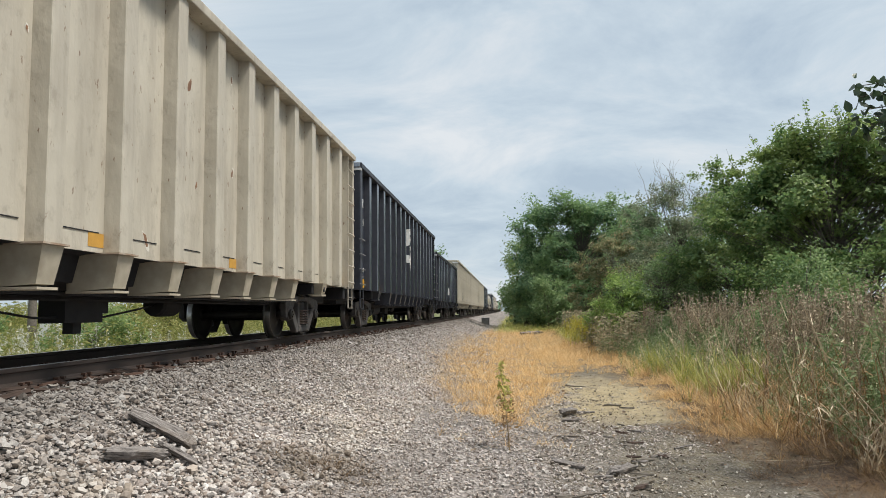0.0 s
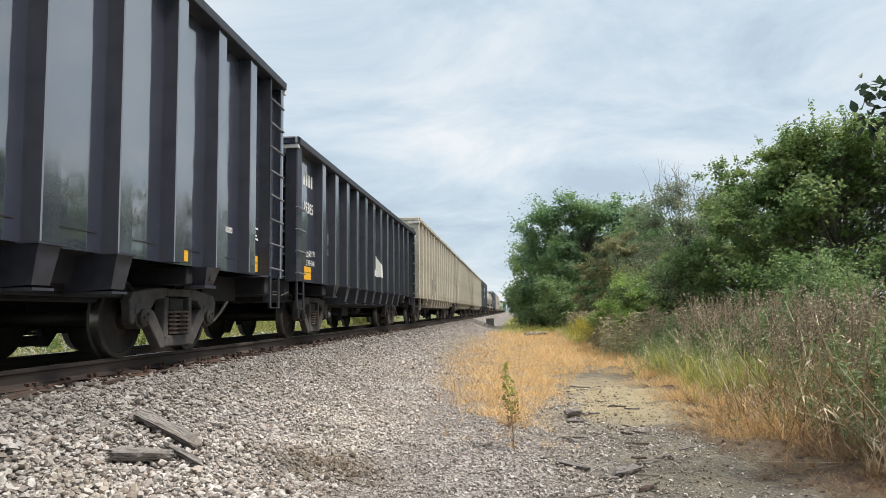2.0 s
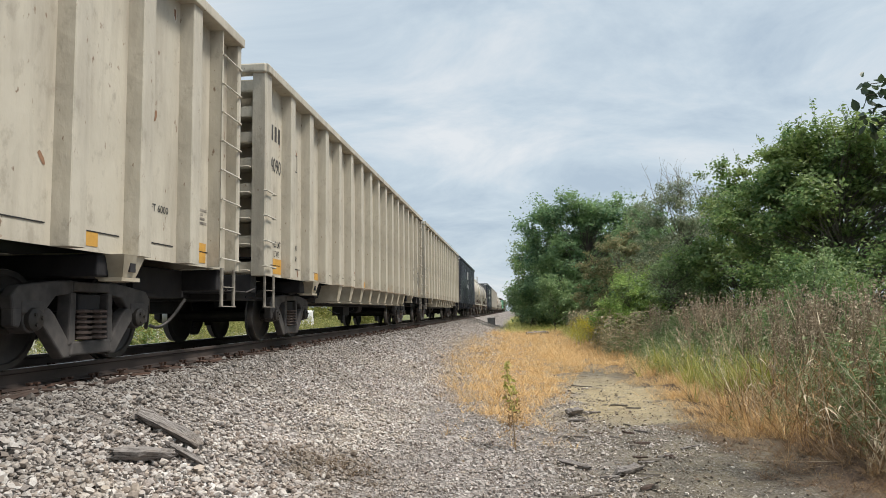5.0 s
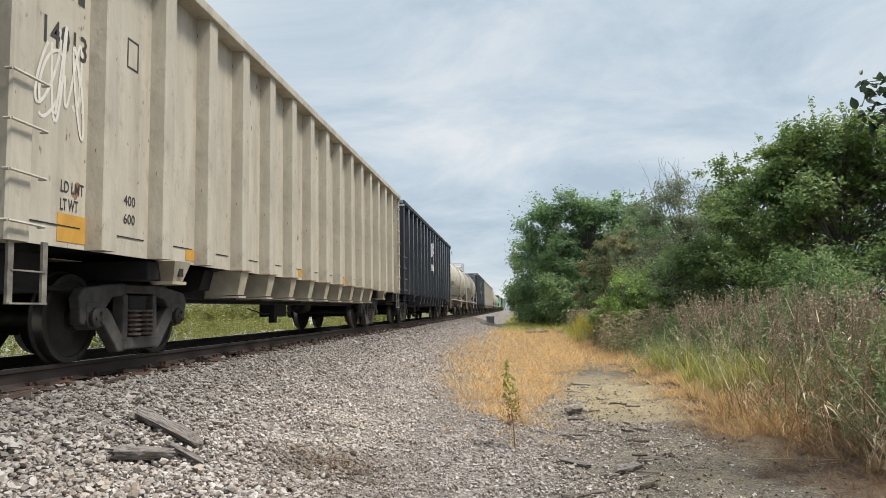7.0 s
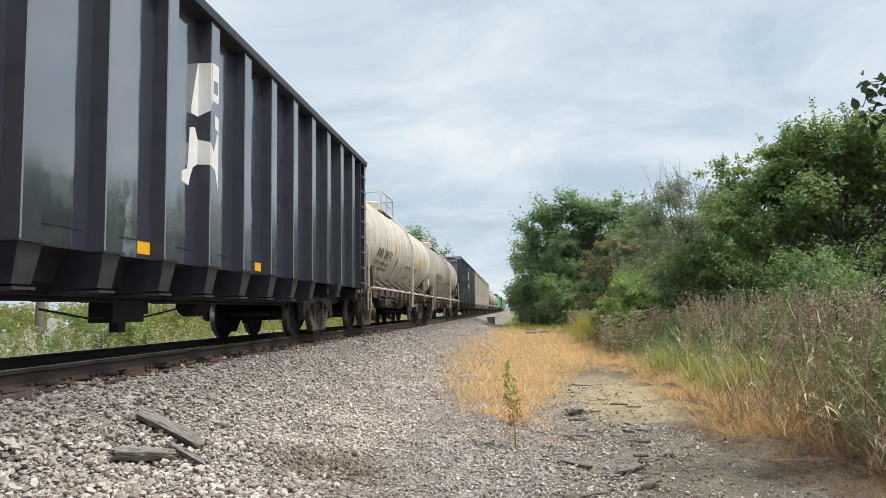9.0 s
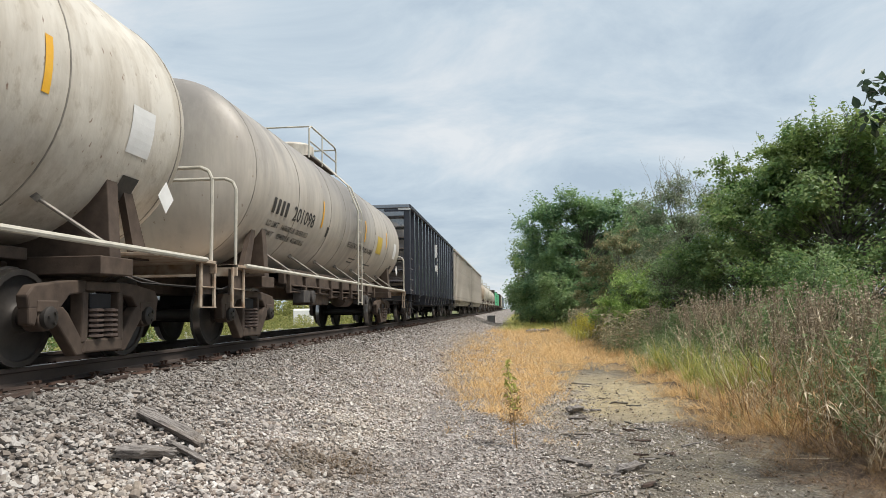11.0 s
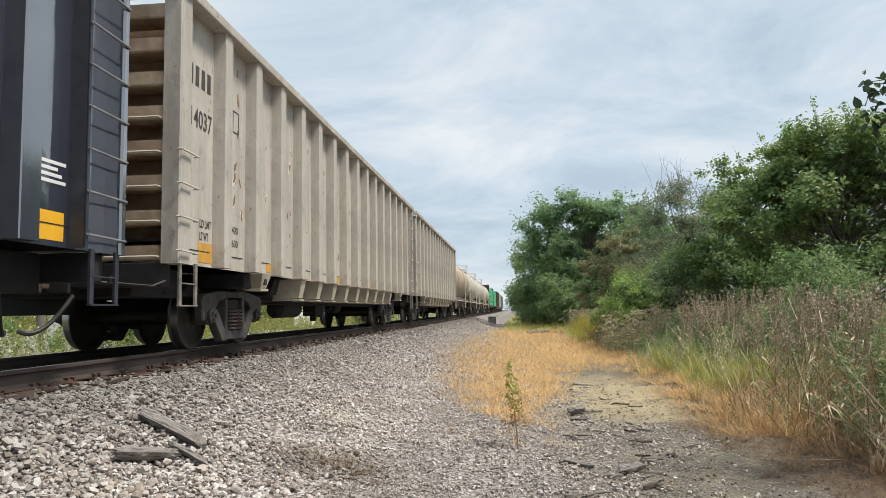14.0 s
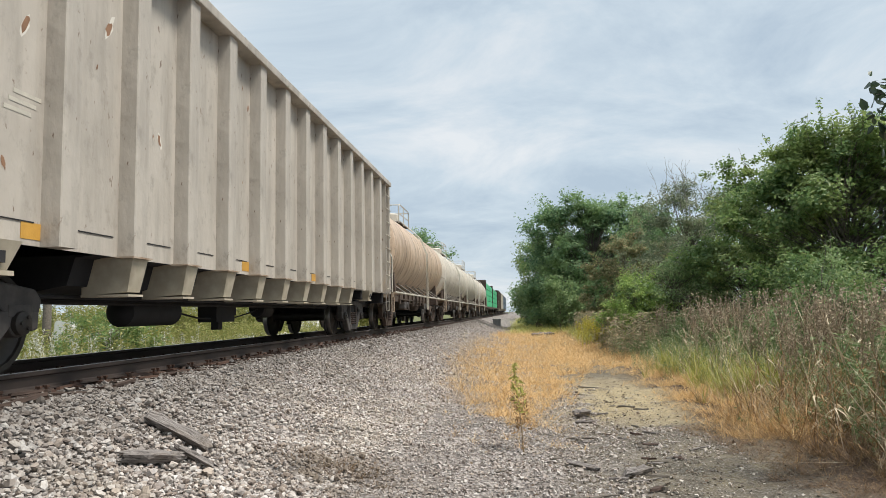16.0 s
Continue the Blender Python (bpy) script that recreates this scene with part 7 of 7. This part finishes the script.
HL = BODY / 2
marks(d1, HL, "20049", M_WHITE, ("600", "1400"))
marks(d3, HL, "20383", M_WHITE, ("900", "100"))
marks(d4, HL, "0214", M_WHITE, ("800", "200"))
marks(short, 15.3 / 2, "19385", M_WHITE, ("221700", "64300"))
for car, num in ((c1, "14022"), (c2, "5184"), (c3, "14090"), (c4, "14013"), (c5, "14037"), (c6, "14051")):
    marks(car, HL, num, M_DARKLETTER, ("13 500", "72 800") if car is c2 else ("400", "600"))
for car in (d1, d3, d4):
    white_emblem(car, ribs_b)
white_emblem(short, ribs_s, 0.03, 0.55, True)
for car, hl in ((d1, HL), (d3, HL), (d4, HL), (short, 15.3 / 2)):
    sticker(car, -hl + (2.72 if hl < 8 else 3.12), 1.95, 0.14, 0.24, M_WHITE)
    panel_bars(car, 1.4315, -hl + (2.7 if hl < 8 else 3.10), 1.72, 0.3, 0.14, 3, M_WHITE)
    for e in (-1, 1):
        part("corner_bracket", Shape().box(1.18, 1.62, e * hl - 0.035, e * hl + 0.065, (3.64 if hl < 8 else 4.37) - 0.21, (3.64 if hl < 8 else 4.37) - 0.152), M_WHITE, car, "white corner bracket")
    # writing on the end that faces the camera
    for z, word in ((2.55, "BRAKE BEAM"), (2.02, "COUPLING LEVER"), (1.90, "RAIL 17600")):
        lettering(word, 0.085, M_WHITE, car, 0, 0, 0, "lettering", 0.5).matrix_basis = pose(0.06, -hl + 0.006, z, 90, 0, 0)
    for z, w in ((3.1, 0.35), (1.62, 0.5), (1.54, 0.4)):
        part("end_stencil", Shape().box(0.08, 0.08 + w, -hl + 0.006, -hl + 0.011, z, z + 0.04), M_WHITE, car, "bar of white lettering")
# a small round badge by the ladder
part("badge", Shape().lathe([(0.0, 1.606), (0.058, 1.606), (0.062, 1.601)], 0, (0, -HL + 0.14, 1.46), 20), M_STEP, d3, "round pale badge")
part("badge_mark", Shape().lathe([(0.0, 1.6085), (0.033, 1.6085), (0.035, 1.6062)], 0, (0, -HL + 0.14, 1.46), 16), M_RUSTSTEP, d3, "reddish disc")
part("badge_text", Shape().box(1.602, 1.604, -HL + 0.10, -HL + 0.19, 1.335, 1.355), M_WHITE, d3, "bar of white lettering")
for car in (c2, c6):
    part("corner_bracket", Shape().box(1.15, 1.64, -HL - 0.065, -HL + 0.06, 4.13, 4.20), M_WHITE, car, "white corner bracket")
for i in range(3):
    part("stencil", Shape().box(1.4315, 1.4335, -HL + 3.05 + 0.05 * i, -HL + 3.36 + 0.06 * i, 2.12 + 0.075 * i, 2.155 + 0.075 * i), M_GRAB, c6, "pale bar of worn lettering")
for car, y in ((c4, 4.73), (c5, 5.88)):
    sticker(car, y, 1.43, 0.38, 0.32, M_DARKLETTER)
    panel_bars(car, 1.434, y + 0.04, 1.46, 0.16, 0.26, 4, M_WHITE, "sticker_text")
scribble(c2, ribs_c, -4.9, 1.15, 1.9, 0.9, 12, 3, M_GRAFFITI, 0.05)
scribble(c2, ribs_c, 0.3, 1.2, 2.2, 0.8, 7, 4, M_GRAFFITI)
scribble(c2, ribs_c, -HL + 0.6, 1.9, 0.8, 0.8, 3, 8, M_GRAFFITI)
scribble(c3, ribs_c, HL - 2.5, 1.2, 1.8, 1.1, 8, 5, M_GRAFFITI, 0.05)
scribble(c4, ribs_c, -HL + 0.55, 1.95, 0.62, 1.0, 5, 6, M_CHALK, 0.03)
scribble(c6, ribs_c, -HL + 0.58, 1.6, 0.55, 0.85, 5, 7, M_GRAFFITI, 0.02)


def peeling(car, centres, y0, z0, w, h, count, seed):
    """Patches where old paint has flaked off, rust inside and a pale lifted rim."""
    rr = random.Random(seed)
    for k in range(count):
        y, z, r = y0 + w * rr.random(), z0 + h * rr.random(), rr.uniform(0.02, 0.09)
        if min(abs(y - c) for c in centres) < 0.16 + r:
            continue
        lean = rr.uniform(-0.6, 0.6)
        for mat, grow, lift in ((M_CHALK, 1.35, 0.0), (M_FLAKE, 1.0, 0.001))[k % 3 > 0:]:
            pts = []
            for i in range(9):
                a = 2 * math.pi * i / 9
                q = r * grow * rr.uniform(0.55, 1.25)
                pts.append((1.4316 + lift, y + q * 0.5 * math.cos(a) + lean * q * math.sin(a), z + q * 1.1 * math.sin(a)))
            part("paint_flake", Shape().add(pts, [tuple(range(9))]), mat, car)


peeling(c5, ribs_c, -HL + 1.6, 1.6, 14.0, 2.5, 230, 9)
peeling(c6, ribs_c, -HL + 2.0, 1.4, 6.0, 2.4, 16, 10)
for car, seed in ((c1, 11), (c2, 12), (c3, 13), (c4, 14)):
    peeling(car, ribs_c, -HL + 0.6, 1.2, 17.0, 2.9, 34, seed)
M_RUSTBEAM = grime("rust_stained_paint", (0.30, 0.19, 0.12), (0.50, 0.40, 0.29), 0.8, 0, 4.0)
for o in c5.children:
    if o.name.startswith(("end_beam", "end_chord", "end_sheet")) and o.bound_box[0][1] < 0:
        o.material_slots[0].link = "OBJECT"
        o.material_slots[0].material = M_RUSTBEAM


def on_tank(car, text, size, y, angle, mat, width, r=1.48, zc=2.66):
    """Letters that follow the curve of the tank."""
    ob = lettering(text, size, mat, car, 0, 0, 0, "lettering", width)
    bend(ob, y, angle, r, zc)


def bend(ob, y, angle, r=1.48, zc=2.66):
    ob.data = ob.data.copy()
    for v in ob.data.vertices:
        t = radians(angle) + v.co.y / r
        v.co = ((r + 0.006) * math.cos(t), y + v.co.x, zc + (r + 0.006) * math.sin(t))
    ob.matrix_basis = Matrix.Identity(4)


def tank_patch(car, y, angle, w, h, mat, name="reflector", label=""):
    s = Shape()
    n = 6
    for i in range(n):
        a, b = radians(angle) + h / 1.48 * i / n, radians(angle) + h / 1.48 * (i + 1) / n
        r = 1.486
        s.add([(r * math.cos(a), y, 2.66 + r * math.sin(a)), (r * math.cos(a), y + w, 2.66 + r * math.sin(a)), (r * math.cos(b), y + w, 2.66 + r * math.sin(b)), (r * math.cos(b), y, 2.66 + r * math.sin(b))], [(0, 1, 2, 3)])
    part(name, s, mat, car, label)


M_PLACARD = grime("faded_yellow_placard", (0.50, 0.36, 0.05), (0.62, 0.45, 0.08), 0.5)
for car, num in ((t1, "300742"), (t2, "201098")):
    for i in range(4):
        tank_patch(car, -5.87 + 0.22 * i, -21, 0.13, 0.26, M_DARKLETTER, "owner_mark")
    on_tank(car, num, 0.38, -4.78, -21, M_DARKLETTER, 1.35)
    on_tank(car, "LD LMT   169600 LB  76950 KG", 0.15, -5.87, -30, M_DARKLETTER, 2.3)
    on_tank(car, "LT WT    93400 LB  42360 KG", 0.15, -5.87, -37, M_DARKLETTER, 2.3)
    tank_patch(car, -2.95, -18, 0.10, 0.55, M_YELLOW, "reflector", "orange-yellow reflector strip")
    tank_patch(car, 1.25, -14, 0.12, 0.55, M_YELLOW, "reflector", "orange-yellow reflector strip")
    tank_patch(car, 4.35, -12, 0.10, 0.5, M_YELLOW, "reflector", "orange-yellow reflector strip")
    tank_patch(car, 3.0, -21, 0.72, 0.50, M_PLACARD, "placard", "yellow warning placard")
    on_tank(car, "REGULATING VALVES VENTING NORMAL", 0.20, -0.35, -25, M_DARKLETTER, 2.95)
    for i in range(2):
        tank_patch(car, 2.2, -38 - 4 * i, 0.9 - 0.3 * i, 0.035, M_DARKLETTER, "stencil")
        tank_patch(car, 0.4, -36 - 4 * i, 0.7 - 0.2 * i, 0.035, M_DARKLETTER, "stencil")
    tank_patch(car, 5.75, -20, 0.45, 0.5, M_WHITE, "placard", "white data plate")
    tank_patch(car, 5.9, -40, 0.32, 0.28, M_DARKLETTER, "placard", "dark data plate")
    tank_patch(car, -2.45, -24, 0.16, 0.22, M_DARKLETTER, "stencil")
    dm = Shape().prism([(6.62, 1.62), (6.80, 1.80), (6.62, 1.98), (6.44, 1.80)], 0, 1.40, 1.406)
    part("hazard_placard", dm, M_WHITE, car, "white diamond placard")


# ---- beyond the track ----
def far_side():
    z = float(land(-25.3, 36))
    p = thing("utility_pole", "dark wooden utility pole in weeds", "pole", "", pose(-25.3, 36.0, z))
    part("shaft", Shape().rod((0, 0, -0.3), (0, 0, 6.5), 0.24, 12, 0.18), M_BARK, p, "", True)
    part("crossarm", Shape().box(-1.1, 1.1, -0.06, 0.06, 5.9, 6.05), M_BARK, p)
    b = thing("utility_cabinet", "white metal utility cabinet with rounded top in weeds", "cabinet", "", pose(-24.2, 36.0, float(land(-24.2, 36.0))))
    out = [(-0.5, 0), (0.5, 0), (0.5, 1.6), (0.45, 1.7), (0.36, 1.75), (-0.36, 1.75), (-0.45, 1.7), (-0.5, 1.6)]
    part("housing", Shape().prism(out, 1, -0.25, 0.25), M_WHITE, b, "white painted steel", bevel=0.02)
    part("base", Shape().box(-0.6, 0.6, -0.3, 0.3, -0.1, 0.08), M_TRUCK, b)
    # a white van behind the weeds of the field
    v = thing("van", "white van parked among weeds beyond the field", "van", "", pose(-22.2, 74.0, float(land(-22.2, 74)), 0, 0, 104))
    body = Shape().prism([(-2.4, 0.45), (2.4, 0.45), (2.45, 1.05), (1.7, 1.2), (1.1, 2.05), (-2.3, 2.1), (-2.4, 1.9)], 1, -0.95, 0.95)
    part("body", body, M_WHITE, v, "white painted body", bevel=0.06)
    part("side_window", Shape().prism([(0.2, 1.3), (1.45, 1.3), (1.05, 1.9), (0.2, 1.9)], 1, -0.955, -0.94), M_HOSE, v, "dark glass")
    for x in (-1.5, 1.5):
        for y in (-0.85, 0.85):
            part("wheel", Shape().lathe([(0.0, -0.1), (0.33, -0.1), (0.33, 0.1), (0.0, 0.1)], 1, (x, y, 0.33), 18), M_HOSE, v)
    lot = Shape()
    lot.hexa([(-24, 52, -1.52), (-13, 52, -1.42), (-17, 74, -1.42), (-30, 74, -1.6), (-24, 52, -1.33), (-13, 52, -1.10), (-17, 74, -1.14), (-30, 74, -1.4)])
    pv = new("pavement", lot.mesh("pavement", M_PALE))
    tagged(pv, "pale gravel lot beyond the field", "gravel lot", "", "structure")
    c = thing("relay_box", "grey concrete box at the foot of the bank", "box", "", pose(-2.1, 66.0, float(land(-2.1, 66.0))))
    part("housing", Shape().box(-0.35, 0.35, -0.4, 0.4, -0.2, 0.50), M_CONCRETE, c, "", bevel=0.03)
    part("lid", Shape().box(-0.4, 0.4, -0.45, 0.45, 0.50, 0.57), M_CONCRETE, c, "", bevel=0.02)


M_PALE = grime("pale_gravel", (0.42, 0.40, 0.37), (0.55, 0.53, 0.49), 0.95)
M_CONCRETE = grime("weathered_concrete", (0.27, 0.26, 0.25), (0.40, 0.385, 0.37), 0.9)
far_side()


# ---- litter on the trodden strip ----
def litter():
    rs = np.random.RandomState(61)
    n = 1300
    y = 5.0 + 14 * rs.uniform(0, 1, n) ** 1.25
    x = rs.uniform(-0.6, 3.0, n)
    c = np.stack([x, y, land(x, y) + 0.014], -1)
    v, f = leaves(rs, c, rs.uniform(0.015, 0.06, n), 1.6, None, 0.5)
    stuff("bark_chips", quick_mesh("bark_chips", v, f, M_CHIP), "dark bark chips and dead leaves on dirt", "litter")
    rr = random.Random(8)
    spots = [(0.62, 6.3, 0.35, 0.03), (1.05, 6.9, 0.42, 0.025), (1.3, 6.0, 0.5, 0.03), (0.9, 10.7, 0.32, 0.06), (1.7, 12.2, 0.3, 0.04), (0.3, 8.0, 0.3, 0.02), (1.5, 15.5, 0.7, 0.03),
             (-0.9, 6.0, 0.35, 0.025), (-0.3, 7.2, 0.3, 0.02), (2.0, 8.6, 0.28, 0.03), (0.75, 9.3, 0.4, 0.03), (1.15, 11.6, 0.35, 0.035), (1.0, 5.6, 0.3, 0.03)]
    for i, (x, y, L, t) in enumerate(spots):
        z = float(land(x, y)) + t * 0.45
        ob = thing("stick", "dry broken stick lying on dirt", "stick", "sticks on the ground", pose(x, y, z, 0, rr.uniform(-4, 4), rr.uniform(-35, 25)))
        s = Shape()
        p = Vector((-L / 2, 0, 0))
        for k in range(4):
            q = p + Vector((L / 4, rr.uniform(-0.03, 0.03), rr.uniform(-0.006, 0.012)))
            s.rod(p, q, t / 2 * rr.uniform(0.7, 1.1), 6, t / 2 * rr.uniform(0.6, 1.0))
            p = q
        part("wood", s, M_LOG if i % 2 else M_BARK, ob)


def wood_fragments():
    """Broken bits of bark and old sleeper on the trodden strip."""
    rr = random.Random(23)
    for i in range(34):
        x, y = (rr.uniform(0.25, 1.7), rr.uniform(5.8, 9.6)) if i < 24 else (rr.uniform(0.9, 2.0), rr.uniform(10, 15))
        L, w, t = rr.uniform(0.06, 0.26), rr.uniform(0.025, 0.075), rr.uniform(0.008, 0.028)
        ob = thing("wood_fragment", "splintered bit of bark lying on dirt", "wood scrap", "wood bits on the trodden strip",
                   pose(x, y, float(land(x, y)) + 0.012 + t * 0.5, rr.uniform(-8, 8), rr.uniform(-6, 6), rr.uniform(-50, 40)))
        n = 6
        low, high = [], []
        for k in range(n):
            u = (k / (n - 1) - 0.5) * L
            a, b = w * rr.uniform(0.25, 0.6), -w * rr.uniform(0.25, 0.6)
            if k in (0, n - 1):
                a, b = a * rr.uniform(0.1, 0.8), b * rr.uniform(0.1, 0.8)
            low += [(u, a, -t / 2), (u, b, -t / 2)]
            high += [(u, a * 0.8, t * rr.uniform(0.2, 0.7)), (u, b * 0.8, t * rr.uniform(0.2, 0.7))]
        m = 2 * n
        fs = []
        for k in range(n - 1):
            p = 2 * k
            fs += [(p, p + 1, p + 3, p + 2), (m + p, m + p + 2, m + p + 3, m + p + 1), (p, p + 2, m + p + 2, m + p), (p + 1, m + p + 1, m + p + 3, p + 3)]
        fs += [(0, m, m + 1, 1), (m - 2, m - 1, 2 * m - 1, 2 * m - 2)]
        part("wood", Shape().add(low + high, fs), (M_LOG, M_BARK, M_TIE)[i % 3], ob)


wood_fragments()


M_CHIP = leaf_mat("bark_chip", [(0, (0.05, 0.036, 0.026)), (0.6, (0.12, 0.085, 0.055)), (0.9, (0.22, 0.16, 0.10)), (1.0, (0.36, 0.30, 0.22))], 0.9, 0.0)
litter()


def rail_debris():
    """Splinters and rusty scrap along the foot of the near rail."""
    rr = random.Random(19)
    for i in range(46):
        y = 4.2 + 12 * (i / 46) ** 1.2 + rr.uniform(-0.1, 0.1)
        x = TRACK + RAIL + rr.uniform(0.14, 0.62)
        L, t = rr.uniform(0.12, 0.6), rr.uniform(0.018, 0.05)
        ob = thing("wood_splinter", "brown splintered piece of old sleeper", "wood scrap", "scraps along the rail", pose(x, y, float(land(x, y)) + 0.035 + t * 0.4, rr.uniform(-10, 10), rr.uniform(-6, 6), 90 + rr.uniform(-28, 28)))
        s = Shape().hexa([(-L / 2, -t / 2, -t / 3), (L / 2, -t / 3, -t / 3), (L / 2 * 0.9, t / 2, -t / 3), (-L / 2, t / 2, -t / 4), (-L / 2 * 0.95, -t / 2, t / 3), (L / 2, -t / 4, t / 4), (L / 2 * 0.85, t / 2, t / 3), (-L / 2, t / 3, t / 3)])
        part("wood", s, M_RUST if i % 4 == 0 else M_TIE, ob)


rail_debris()


# ---- what moves ----
def motions():
    times = [0.5 * i for i in range(33)]
    turn = [i / 30 for i in range(481)]
    for car, y in train:
        walk(car, [(t, pose(TRACK, y - V * t, 0)) for t in times])
        for o in car.children_recursive:
            if o.name.startswith("wheelset"):
                at = o.location.copy()
                walk(o, [(t, pose(at.x, at.y, at.z, math.degrees(V * t / 0.457), 0, 0)) for t in turn])


motions()
